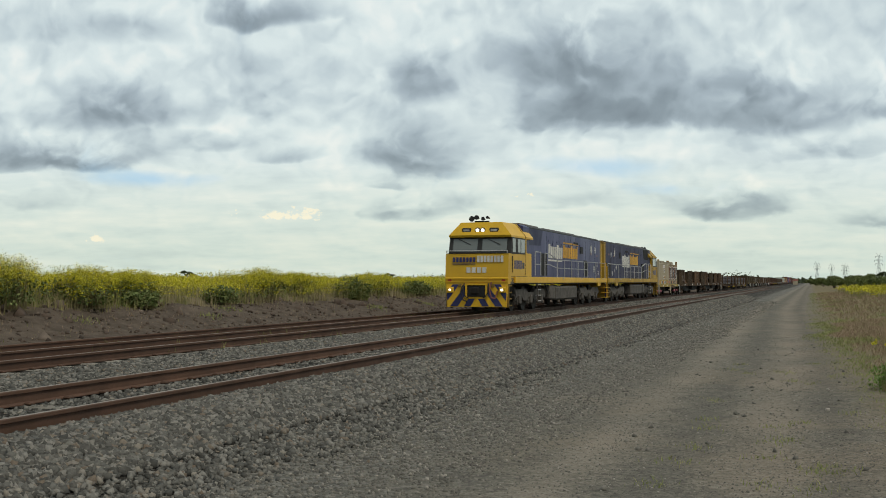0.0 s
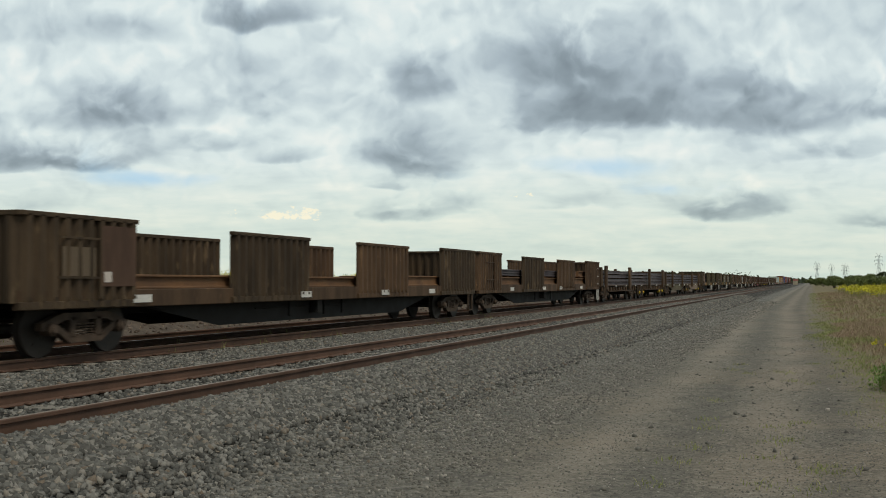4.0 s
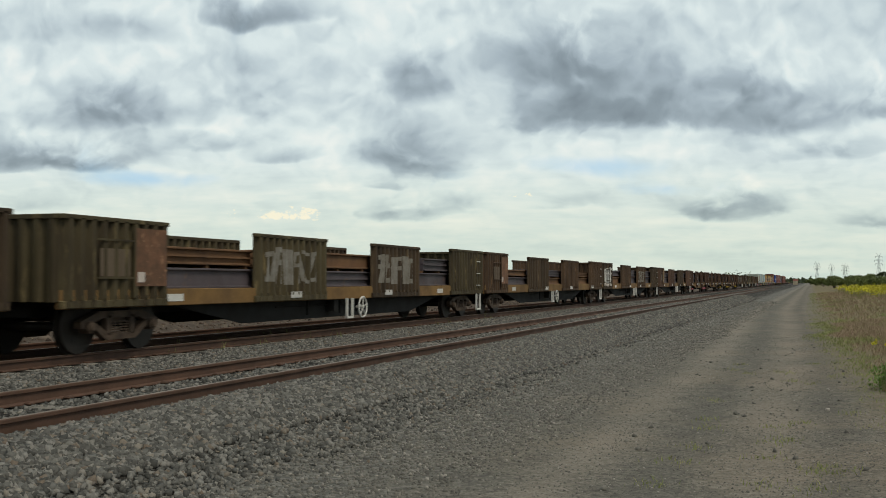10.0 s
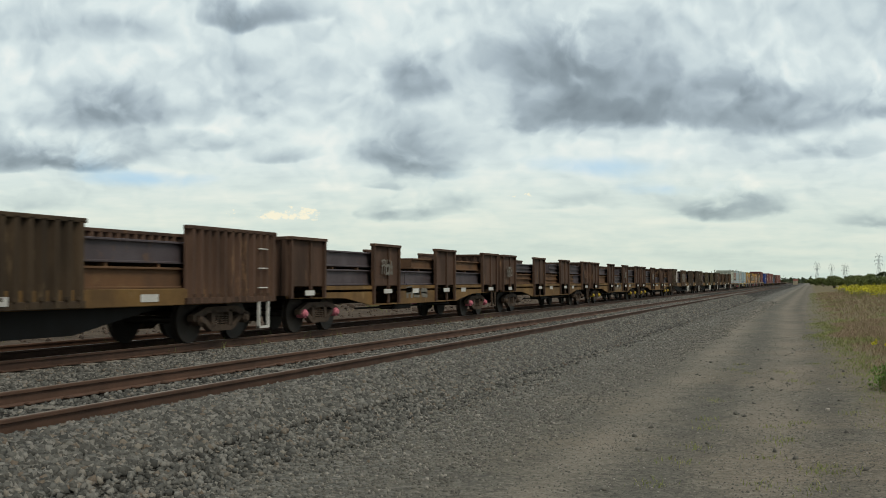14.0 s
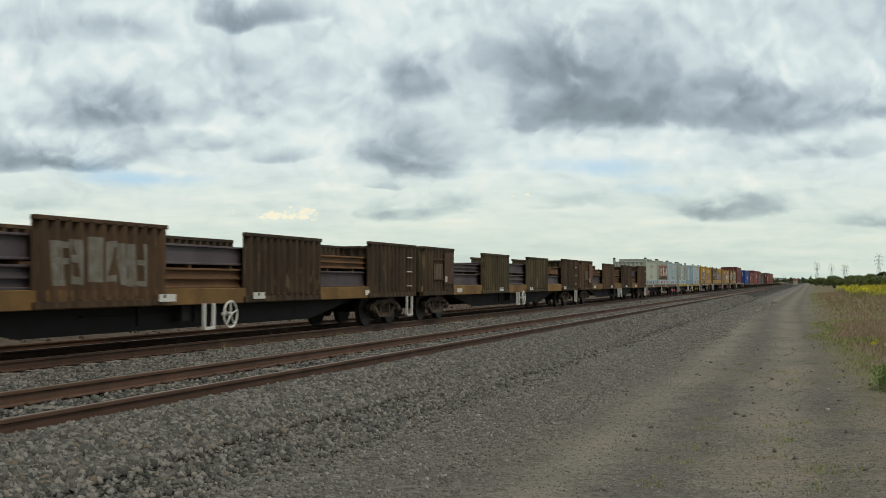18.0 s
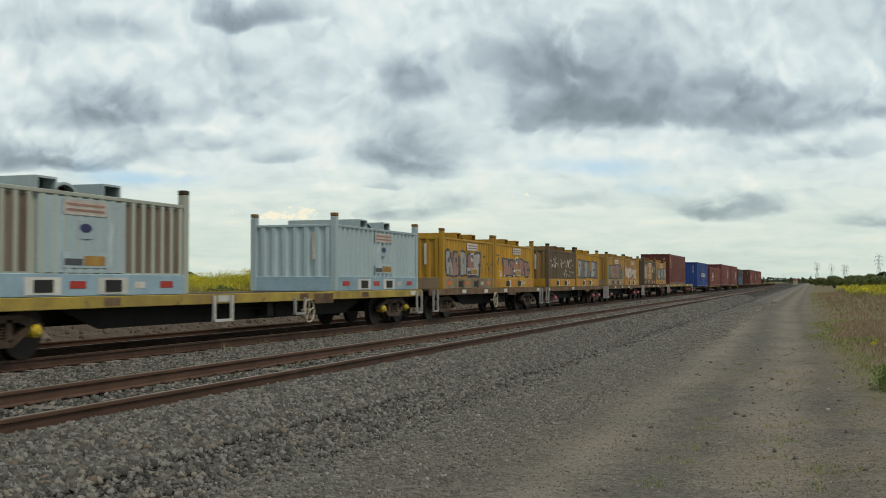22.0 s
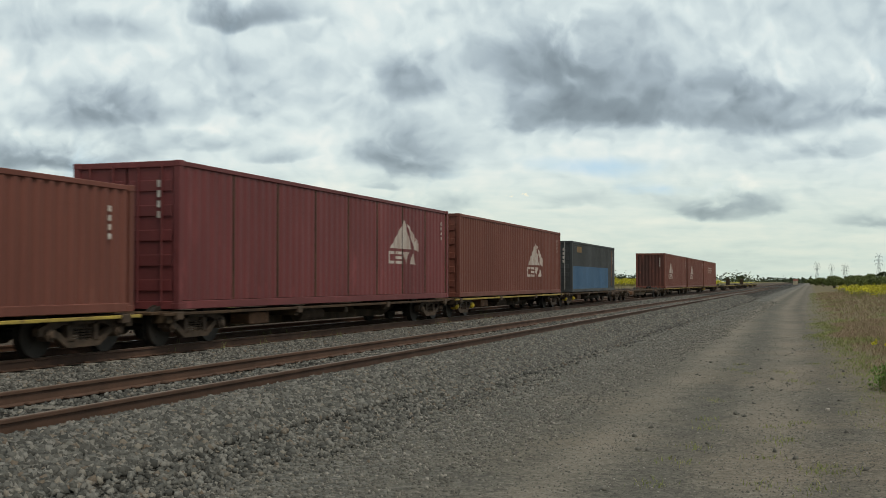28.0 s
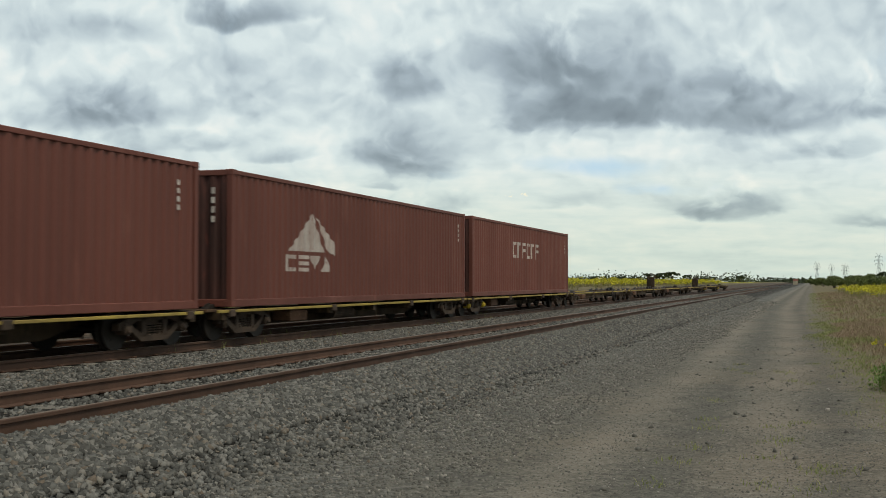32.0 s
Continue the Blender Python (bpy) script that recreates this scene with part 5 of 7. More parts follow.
def emblem(parent, y, z, w, h, side, material):
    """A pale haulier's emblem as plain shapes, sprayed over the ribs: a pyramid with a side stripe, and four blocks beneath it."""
    part("emblem_face", Geo().film([(y, z), (y + 0.74 * w, z), (y + 0.48 * w, z + h)], side, 0.003), material, parent, "pale triangular emblem")
    part("emblem_stripe", Geo().film([(y + 0.82 * w, z + 0.02), (y + w, z - 0.07), (y + w, z + 0.22 * h), (y + 0.56 * w, z + 0.93 * h)], side, 0.003), material, parent, "pale emblem stripe")
    p, t = 0.98 * w / 4, 0.09 * w / 2.6
    for k in range(4):
        a = y - 0.06 * w + p * k
        c = a + 0.86 * p
        top, bot = z - 0.10 * h, z - 0.52 * h
        mid = (top + bot) / 2
        g = Geo()
        if k == 0:
            shapes = [(a, a + t, bot, top), (a + t, c, bot, bot + t), (a + t, c, top - t, top)]
        elif k == 1:
            shapes = [(a, c, bot, bot + t), (a, c, mid - t / 2, mid + t / 2), (a, c, top - t, top)]
        else:
            shapes = []
            tip, foot = (bot, top) if k == 2 else (top, bot)
            g.film([(a, foot), (c, foot), ((a + c) / 2, tip)], side, 0.003)
        for u0, u1, z0, z1 in shapes:
            g.film([(u0, z0), (u1, z0), (u1, z1), (u0, z1)], side, 0.003)
        part("emblem_block", g, material, parent)


def container(front, z, L, H, paint, label, door=False, ribs=0.28, panelled=False, mark=None):
    W = 2.44
    ob = thing("shipping_container", label, "container", group="long containers")
    for s in (-1, 1):
        if panelled:
            n = 8
            for k in range(n):
                a = 0.16 + (L - 0.32) * k / n
                b = 0.16 + (L - 0.32) * (k + 1) / n - 0.05
                p = part("side_sheet", Geo().wave(1, 0, a, b, 0.17, H - 0.10, s * (W / 2 - 0.05), 0.022, 0.33, s), paint, ob, "panelled side sheet")
                xx = s * (W / 2 - 0.03)
                part("seam_post", Geo().box(min(xx, xx - s * 0.05), max(xx, xx - s * 0.05), b, b + 0.05, 0.17, H - 0.1), BROWN, p)
        else:
            part("side_wall", Geo().wave(1, 0, 0.14, L - 0.14, 0.15, H - 0.08, s * (W / 2 - 0.055), 0.036, ribs, s), paint, ob, "corrugated side wall")
        for za, zb in ((0.0, 0.16), (H - 0.10, H - 0.005)):
            a, b = s * (W / 2 - 0.10), s * (W / 2 - 0.008)
            part("rail_beam", Geo().box(min(a, b), max(a, b), 0.12, L - 0.12, za, zb, 0.012), paint, ob)
    part("roof", Geo().box(-W / 2 + 0.06, W / 2 - 0.06, 0.06, L - 0.06, H - 0.05, H - 0.01, 0.01), paint, ob)
    part("floor", Geo().box(-W / 2 + 0.06, W / 2 - 0.06, 0.06, L - 0.06, 0.10, 0.15), BROWN, ob)
    corner_posts(ob, L, H, W, paint)
    cast = Geo().box(-0.09, 0.09, -0.09, 0.09, -0.06, 0.06, 0.012).mesh("corner_casting", paint)
    for x in (-W / 2 + 0.085, W / 2 - 0.085):
        for y in (0.085, L - 0.085):
            for zz in (0.06, H - 0.055):
                part("corner_casting", cast, None, ob, at=(x, y, zz))
    for y, s in ((0.06, -1), (L - 0.06, 1)):
        if door and s == -1:
            for x0, x1 in ((-W / 2 + 0.13, -0.02), (0.02, W / 2 - 0.13)):
                d = part("door", Geo().box(x0, x1, y - 0.02, y + 0.02, 0.16, H - 0.12, 0.008), paint, ob, "container door leaf")
                for k in range(5):
                    zz = 0.35 + k * (H - 0.7) / 4.5
                    part("door_rib", Geo().box(x0 + 0.06, x1 - 0.06, y - 0.045, y - 0.015, zz, zz + 0.22, 0.01), paint, d)
                for f in (0.25, 0.75):
                    xb = x0 + (x1 - x0) * f
                    part("lock_bar", Geo().tube((xb, y - 0.07, 0.12), (xb, y - 0.07, H - 0.08), 0.02, 8), SILVER if paint is NAVY_BOX else paint, d, "upright locking bar")
        else:
            part("end_wall", Geo().wave(0, 1, -W / 2 + 0.12, W / 2 - 0.12, 0.16, H - 0.1, y, 0.036, 0.28, s), RED_END if paint is RED_BOX else paint, ob, "corrugated end wall")
        part("end_sill", Geo().box(-W / 2 + 0.12, W / 2 - 0.12, y - 0.05, y + 0.05, 0.0, 0.16, 0.01), paint, ob)
        part("end_header", Geo().box(-W / 2 + 0.12, W / 2 - 0.12, y - 0.05, y + 0.05, H - 0.12, H, 0.01), paint, ob)
    if H > 2.0 and L > 12:
        for k in range(4):
            part("code_bar", Geo().box(W / 2 - 0.012, W / 2 - 0.006, L - 0.75, L - 0.67, H - 0.5 - 0.16 * k, H - 0.40 - 0.16 * k), WHITE_WORN, ob)
            part("code_bar", Geo().box(0.72, 0.80, -0.002, 0.012, H - 0.5 - 0.2 * k, H - 0.37 - 0.2 * k), WHITE_WORN, ob)
    X = W / 2 - 0.016
    if mark and mark[0] == "emblem":
        skin = ribs_of(0.14, L - 0.14, W / 2 - 0.055, 0.036, ribs)
        if panelled:
            skin = []
            for k in range(8):
                a, b = 0.16 + (L - 0.32) * k / 8, 0.16 + (L - 0.32) * (k + 1) / 8 - 0.05
                skin += ribs_of(a, b, W / 2 - 0.05, 0.022, 0.33) + [(b + 0.001, W / 2 - 0.03), (b + 0.049, W / 2 - 0.03)]
        emblem(ob, *mark[1:], skin, LETTER)
    elif mark and mark[0] == "disc":
        part("emblem_disc", Geo().tube((X, 1.05, H - 0.64), (X + 0.005, 1.05, H - 0.64), 0.36, 28), YELLOW_TAN, ob, "round ochre emblem")
        for k in range(3):
            part("emblem_stroke", Geo().prism([(0.88, H - 0.80 + 0.13 * k), (1.2, H - 0.64 + 0.13 * k), (1.2, H - 0.59 + 0.13 * k), (0.88, H - 0.75 + 0.13 * k)], 0, X + 0.006, X + 0.009), MAROON, ob)
        part("emblem_line", Geo().box(X, X + 0.005, 0.65, 1.45, H - 1.20, H - 1.09), YELLOW_TAN, ob)
    elif mark and mark[0] == "ring":
        g = Geo()
        for k in range(20):
            t = 2 * math.pi * k / 20
            u = 2 * math.pi * (k + 1) / 20
            g.prism([(6.9 + 1.0 * math.cos(t), 1.25 + 0.75 * math.sin(t)), (6.9 + 1.0 * math.cos(u), 1.25 + 0.75 * math.sin(u)), (6.9 + 0.72 * math.cos(u), 1.25 + 0.5 * math.sin(u)), (6.9 + 0.72 * math.cos(t), 1.25 + 0.5 * math.sin(t))], 0, X, X + 0.004)
        part("emblem_ring", g, RED_BOX, ob, "faded red ring emblem")
        s = part("emblem_band", Geo().box(X + 0.005, X + 0.009, 4.6, 9.2, 1.05, 1.42), WHITE, ob, "white band with dark blocks")
        for k in range(10):
            if k != 5:
                part("band_block", Geo().box(X + 0.010, X + 0.013, 4.8 + 0.43 * k, 5.1 + 0.43 * k, 1.12, 1.35), SLATE, s)
    elif mark and mark[0] == "band":
        for k in range(6):
            a = 5.6 + 0.75 * k
            skin = ribs_of(0.14, L - 0.14, W / 2 - 0.055, 0.036, ribs)
            g = Geo().film([(a, 1.5), (a + 0.16, 1.5), (a + 0.16, 2.15), (a, 2.15)], skin, 0.003)
            for h in ((1.5, 2.03), (2.03,), (1.78, 2.03))[k % 3]:
                g.film([(a + 0.16, h), (a + 0.55, h), (a + 0.55, h + 0.12), (a + 0.16, h + 0.12)], skin, 0.003)
            part("emblem_bar", g, LETTER, ob, "worn pale lettering block")
    elif mark and mark[0] == "patch":
        part("repainted_patch", Geo().wave(1, 0, 0.14, L - 2.1, 0.15, 1.32, W / 2 - 0.048, 0.036, ribs, 1), BLUE_PATCH, ob, "lower side repainted blue")
        part("rust_stripe", Geo().box(X - 0.008, X + 0.004, L - 1.0, L - 0.8, 0.3, H - 0.2), FADED_ORANGE, ob, "rusty pale stripe")
        part("emblem_bar", Geo().box(X, X + 0.004, 1.2, 2.4, H - 0.55, H - 0.25), YELLOW_DIRTY, ob)
    return mover(ob, front + TRAIN, z)


def skeletal_wagon(front, L, loaded=True, pedestal=None, yellow=True):
    """A low container wagon: a deep centre beam, yellow side bars and small wheels."""
    w = thing("skeletal_wagon", "low brown skeletal container wagon with yellow side bars" if yellow else "low brown skeletal container wagon", "wagon", group="skeletal wagons")
    g = Geo().prism([(0.2, 0.62), (L - 0.2, 0.62), (L - 0.2, 0.50), (L - 2.6, 0.46), (L - 3.6, 0.22), (3.6, 0.22), (2.6, 0.46), (0.2, 0.50)], 0, -0.22, 0.22)
    part("centre_beam", g, BROWN2, w)
    for s in (-1, 1):
        x = s * 1.16
        part("side_bar", Geo().box(min(x, x + s * 0.06), max(x, x + s * 0.06), 0.1, L - 0.1, 0.585, 0.645, 0.01), DECK_YELLOW if yellow else BROWN, w, "worn yellow side bar")
        for y in (0.5, L * 0.33, L * 0.66, L - 0.7):
            part("container_bracket", Geo().box(min(s * 1.1, s * 1.26), max(s * 1.1, s * 1.26), y, y + 0.22, 0.5, 0.66, 0.015), BOGIE, w)
    for y in (0.3, L * 0.33, L * 0.5, L * 0.66, L - 0.5):
        part("cross_beam", Geo().box(-1.16, 1.16, y, y + 0.2, 0.44, 0.60, 0.01), BROWN2, w)
    part("deck_end", Geo().box(-1.0, 1.0, 0.0, 1.6, 0.60, 0.66, 0.01), BROWN, w)
    part("deck_end", Geo().box(-1.0, 1.0, L - 1.6, L, 0.60, 0.66, 0.01), BROWN, w)
    bogie(w, 1.5, "yellow" if int(front) % 2 else "plain", True), bogie(w, L - 1.5, "plain", True)
    couplers(w, L, 0.7)
    part("air_reservoir", Geo().tube((0.6, L * 0.4, 0.42), (0.6, L * 0.4 + 1.3, 0.42), 0.16, 14), BOGIE, w)
    part("valve_box", Geo().box(0.5, 1.0, L * 0.22, L * 0.22 + 0.9, 0.3, 0.55, 0.02), FADED_ORANGE, w, "rusty valve box")
    if pedestal is not None:
        y = pedestal
        p = part("handbrake_stand", Geo().box(-0.32, 0.32, y - 0.12, y + 0.12, 0.64, 1.60, 0.04), BROWN2, w, "upright handbrake stand")
        for side, z in ((-0.42, 1.62), (0.42, 1.55)):
            g = Geo().ring((0.1, y + side, z), (0, 1, 0), 0.27, 0.02, 18).tube((0.1, y + side, z), (0.1, y, z - 0.05), 0.03)
            for k in range(3):
                t = math.pi * k / 3
                g.tube((0.1 - 0.27 * math.cos(t), y + side, z - 0.27 * math.sin(t)), (0.1 + 0.27 * math.cos(t), y + side, z + 0.27 * math.sin(t)), 0.014, 5)
            part("handbrake_wheel", g, BROWN2, p, "dark spoked handbrake wheel")
    return mover(w, front + TRAIN)


flat_wagon(581, 19.4, DECK_YELLOW, "pink", 13.4, True, seed=8)
container(582, 0.99, 12.19, 2.59, MAROON, "maroon 40-foot container with a round ochre emblem", mark=("disc",))
skeletal_wagon(601.2, 18.6, pedestal=0.8, yellow=False)
container(605.9, 0.70, 12.19, 2.59, BLUE_BOX, "royal blue 40-foot container with a red ring and white band", mark=("ring",))
skeletal_wagon(620.5, 17.0)
container(621, 0.70, 16.15, 2.24, RED_BOX, "faded red low 53-foot container with a pale pyramid emblem", mark=("emblem", 2.9, 1.0, 2.6, 0.74))
skeletal_wagon(638, 17.0, yellow=False)
container(638.6, 0.70, 16.15, 2.86, RED_PANEL, "dull crimson panelled 53-foot container with a pale emblem", door=True, panelled=True, mark=("emblem", 11.0, 1.5, 2.4, 0.86))
skeletal_wagon(655.5, 17.0)
container(656, 0.70, 15.75, 2.88, RED_BOX, "faded red 53-foot container with a pale pyramid emblem", door=True, mark=("emblem", 9.6, 1.25, 2.7, 0.98))
skeletal_wagon(673, 17.2, pedestal=15.9, yellow=False)
container(674.5, 0.70, 12.35, 2.59, NAVY_BOX, "slate-grey 40-foot container with a faded blue lower side", door=True, mark=("patch",))
skeletal_wagon(690.8, 19.0, pedestal=0.8, yellow=False)
for k, y in enumerate((711.4, 728.7, 745.6)):
    skeletal_wagon(y - 0.6, 16.9)
    container(y, 0.70, 16.0, 2.88, RED_BOX, "faded red 53-foot container with pale lettering" if k == 2 else "faded red 53-foot container with a pale pyramid emblem", mark=("band",) if k == 2 else ("emblem", 2.65, 1.25, 2.6, 0.92))
for k in range(6):
    skeletal_wagon(762.3 + 18.2 * k, 17.6, False, pedestal=0.8 if k % 2 == 0 else None)


# ---- locomotives ----
LOCO_DARK = mat("shadow blue panel", (0.016, 0.020, 0.075), (0.012, 0.015, 0.05), 0.5, 1.0, 0.6, bump=0.04)
GRIMY_YELLOW = mat("grimy yellow end paint", (0.34, 0.215, 0.035), (0.12, 0.08, 0.03), 0.6, 1.6, 0.9, streak=3)
LETTER_ORANGE = mat("amber lettering", (0.66, 0.36, 0.03), (0.48, 0.25, 0.04), 0.6, 4.0, 0.6)
GRILLE = mat("black radiator grille", (0.012, 0.012, 0.013), (0.03, 0.028, 0.026), 0.7, 30.0, 0.6)
HOOD_GRIMY = mat("sooty blue paint", (0.042, 0.045, 0.105), (0.026, 0.027, 0.050), 0.6, 0.9, 0.9, streak=3, bump=0.04, fine=0.15)
YELLOW_GRIMY = mat("dusty yellow paint", (0.50, 0.31, 0.025), (0.26, 0.165, 0.035), 0.55, 1.1, 0.8, streak=3, bump=0.04, fine=0.15)
RAILING = mat("pale grey railing", (0.48, 0.48, 0.47), (0.33, 0.32, 0.31), 0.5, 8.0, 0.5)


def star(parent, y, z, r, x, points=7):
    poly = []
    for k in range(2 * points):
        t = math.pi / 2 + math.pi * k / points
        q = r if k % 2 == 0 else r * 0.42
        poly.append((y + q * math.cos(t), z + q * math.sin(t)))
    part("star", Geo().prism(poly, 0, x, x + 0.004), WHITE, parent, "white seven-pointed star")


def block_letters(parent, y0, y1, z0, z1, x, count, material, label):
    """Haulier's lettering as a row of plain slanted blocks."""
    p = (y1 - y0) / count
    for k in range(count):
        a = y0 + k * p
        part("letter_block", Geo().prism([(a, z0), (a + 0.86 * p, z0), (a + 0.86 * p + 0.06, z1 - (0.0 if k in (0, 4, 7) else 0.10)), (a + 0.06, z1 - (0.0 if k in (0, 4, 7) else 0.10))], 0, x, x + 0.004), material, parent, label)


def loco_bogie(loco, y, back):
    z = 0.52
    b = part("bogie", Geo().box(-0.9, 0.9, -0.5, 0.5, 0.0, 0.25, 0.03), LOCO_GREY, loco, "three-axle bogie with grey dusty side frames", (0, y, z))
    b.rotation_euler = (0, 0, math.pi if back else 0)
    for s in (-1, 1):
        x0, x1 = sorted((s * 0.98, s * 1.16))
        g = Geo().prism([(-2.75, 0.14), (-2.5, 0.38), (-0.9, 0.40), (-0.5, 0.26), (0.5, 0.26), (0.9, 0.40), (2.5, 0.38), (2.75, 0.14), (2.6, -0.02), (2.2, 0.10), (1.5, 0.10), (1.2, -0.08), (0.6, -0.10), (0.4, 0.06),
                         (-0.4, 0.06), (-0.6, -0.10), (-1.2, -0.08), (-1.5, 0.10), (-2.2, 0.10), (-2.6, -0.02)], 0, x0, x1)
        part("side_frame", g, LOCO_GREY, b)
        for o in (-1.9, 0.0, 1.9):
            part("axle_box", Geo().box(min(s * 0.95, s * 1.22), max(s * 0.95, s * 1.22), o - 0.17, o + 0.17, -0.22, 0.14, 0.04), LOCO_GREY, b)
            for d in (-0.30, 0.30):
                coil = [(s * 1.08 + 0.07 * math.cos(0.785 * k), o + d + 0.07 * math.sin(0.785 * k), -0.25 + 0.0075 * k) for k in range(44)]
                g = Geo().path(coil, 0.02)
                part("coil_spring", g, LOCO_GREY, b)
            part("brake_block", Geo().box(min(s * 0.7, s * 0.84), max(s * 0.7, s * 0.84), o + 0.52, o + 0.62, -0.25, 0.15, 0.02), LOCO_GREY, b)
        part("sand_pipe", Geo().path([(s * 1.1, -2.7, 0.6), (s * 1.2, -2.65, 0.2), (s * 1.0, -2.5, -0.4)], 0.03), LOCO_GREY, b)
    for o in (-1.9, 0.0, 1.9):
        w = part("wheelset", WHEELSET_LOCO, None, b, at=(0, 0, 0))
        w.delta_location = (0, o, 0)
        WHEELS.setdefault("loco", []).append(w)


def locomotive(front, back, lit):
    E = 1.30 if back else 0.45       # the hood and all behind it reach so much further
    L = 21.2 + (0.95 if back else 0.45)
    blue, yellow = (HOOD_GRIMY, YELLOW_GRIMY) if back else (LOCO_BLUE, LOCO_YELLOW)
    t = thing("locomotive", "blue and yellow diesel locomotive, cab leading" if not back else "blue and yellow diesel locomotive, running backwards", "locomotive", group="locomotives")
    # frame, walkway and couplings
    for s in (-1, 1):
        a, b = sorted((s * 1.30, s * 1.38))
        part("side_sill", Geo().box(a, b, 0.9, L - 0.2, 1.17, 1.43, 0.012), yellow, t, "yellow side sill")
    part("frame", Geo().box(-1.30, 1.30, 0.35, L - 0.15, 1.12, 1.40, 0.02), LOCO_GREY, t)
    part("walkway", Geo().box(-1.37, 1.37, 0.95, L - 0.2, 1.40, 1.435), LOCO_GREY, t)
    # long hood: upright sides, chamfered roof
    hood = [(-1.13, 1.43), (1.13, 1.43), (1.13, 3.56), (0.92, 3.66), (-0.92, 3.66), (-1.13, 3.56)]
    h = part("hood", Geo().prism(hood, 1, 3.0, 20.1 + E), blue, t, "long blue engine hood")
    part("roof_housing", Geo().prism([(-0.8, 3.655), (0.8, 3.655), (0.72, 3.76), (-0.72, 3.76)], 1, 4.0, 7.2), LOCO_GREY, h)
    part("roof_housing", Geo().prism([(-0.85, 3.655), (0.85, 3.655), (0.72, 3.74), (-0.72, 3.74)], 1, 8.4, 15.2), LOCO_GREY, h)
    part("roof_sheet", Geo().prism([(-1.135, 3.53), (-1.135, 3.565), (-0.922, 3.668), (0.922, 3.668), (1.135, 3.565), (1.135, 3.53), (0.93, 3.62), (-0.93, 3.62)], 1, 4.08, 20.09 + E), BLACK, h, "sooty dark roof sheet")
    for s in (-1, 1):
        x = 1.131 if s > 0 else -1.135
        part("dark_panel", Geo().prism([(4.1, 2.80), (6.15, 2.84), (6.55, 3.53), (4.1, 3.53)], 0, x, x + 0.004), LOCO_DARK if not back else UNDER, h, "dark slanted panel behind the cab")
        part("intake_grille", Geo().box(x, x + 0.03 * s if s > 0 else x + 0.004, 6.2, 7.3, 1.5, 2.5) if s > 0 else Geo().box(x - 0.03, x, 6.2, 7.3, 1.5, 2.5), GRILLE, h, "black intake grille")
        part("small_grille", Geo().box(min(x, x + 0.03 * s), max(x, x + 0.03 * s), 14.85 + 1.3 * back, 15.55 + 1.3 * back, 2.70, 3.06), GRILLE, h, "small black grille")
        part("low_grille", Geo().box(min(x, x + 0.02 * s), max(x, x + 0.02 * s), 15.85 + 4.15 * back, 16.7 + 4.6 * back, 1.5, 2.35), GRILLE, h, "black louvre by the walkway")
        for y in [7.3, 8.6, 9.9, 11.2, 12.5, 13.8, 16.3, 17.6, 18.9]:
            part("door_seam", Geo().box(min(x, x + 0.006 * s), max(x, x + 0.006 * s), y, y + 0.018, 1.46, 3.45), LOCO_DARK, h)
        for k in range(9):
            y = 7.6 + 0.9 * k
            part("latch", Geo().box(min(x, x + 0.015 * s), max(x, x + 0.015 * s), y, y + 0.07, 2.92 if k % 2 else 3.05, 3.06 if k % 2 else 3.15), LOCO_DARK, h)
        part("louvre", Geo().box(min(x, x + 0.02 * s), max(x, x + 0.02 * s), 13.3, 14.3, 3.14, 3.24), GRILLE, h)
        x = 1.137 if s > 0 else -1.141
        if back:
            block_letters(h, 12.65, 15.6, 2.30, 2.97, x, 7, WHITE, "white lettering block")
            block_letters(h, 8.95, 12.5, 2.36, 3.02, x, 8, LETTER_ORANGE, "amber lettering block")
            part("underline", Geo().box(x, x + 0.004, 12.65, 15.55, 2.16, 2.24), WHITE, h)
            part("overline", Geo().box(x, x + 0.004, 8.65, 12.4, 3.09, 3.16), LETTER_ORANGE, h)
        else:
            block_letters(h, 7.6, 10.65, 2.32, 2.97, x, 7, WHITE, "white lettering block")
            block_letters(h, 10.75, 14.25, 2.38, 3.02, x, 8, LETTER_ORANGE, "amber lettering block")
            part("underline", Geo().box(x, x + 0.004, 7.6, 10.55, 2.18, 2.26), WHITE, h)
            part("overline", Geo().box(x, x + 0.004, 10.8, 14.4, 3.09, 3.16), LETTER_ORANGE, h)
        for y, z, r in (((18.47, 3.0, 0.30), (19.69, 2.87, 0.20), (19.27, 1.73, 0.20), (18.48, 1.9, 0.13), (17.89, 2.12, 0.20)) if back else ((17.92, 2.98, 0.34), (19.07, 3.0, 0.24), (18.72, 1.93, 0.26), (19.65, 2.17, 0.15), (19.97, 1.72, 0.20))):
            star(h, y, z, r, x)
        for y in ((17.75, 2.70), (19.5, 2.62)) if not back else ((18.6, 2.72), (20.3, 2.80)):
            part("notice_plate", Geo().box(x, x + 0.004, y[0], y[0] + 0.22, y[1], y[1] + 0.11), PINKISH, h, "small faded red notice")
        # handrail with stanchions along the walkway
        end = 20.6 + E
        pts = [(s * 1.34, 6.1, 1.45), (s * 1.34, 6.1, 2.50), (s * 1.34, 7.0, 2.50), (s * 1.34, 8.6, 2.24), (s * 1.34, 15.6, 2.26), (s * 1.34, end, 2.28), (s * 1.34, end, 1.1)]
        hr = part("handrail", Geo().path(pts, 0.022), RAILING, t, "pale tubular handrail")
        for y in (8.6, 10.2, 11.8, 13.4, 15.0, 15.9, 18.2):
            part("stanchion", Geo().tube((s * 1.34, y, 1.43), (s * 1.34, y, 2.25), 0.022, 7), RAILING, hr)
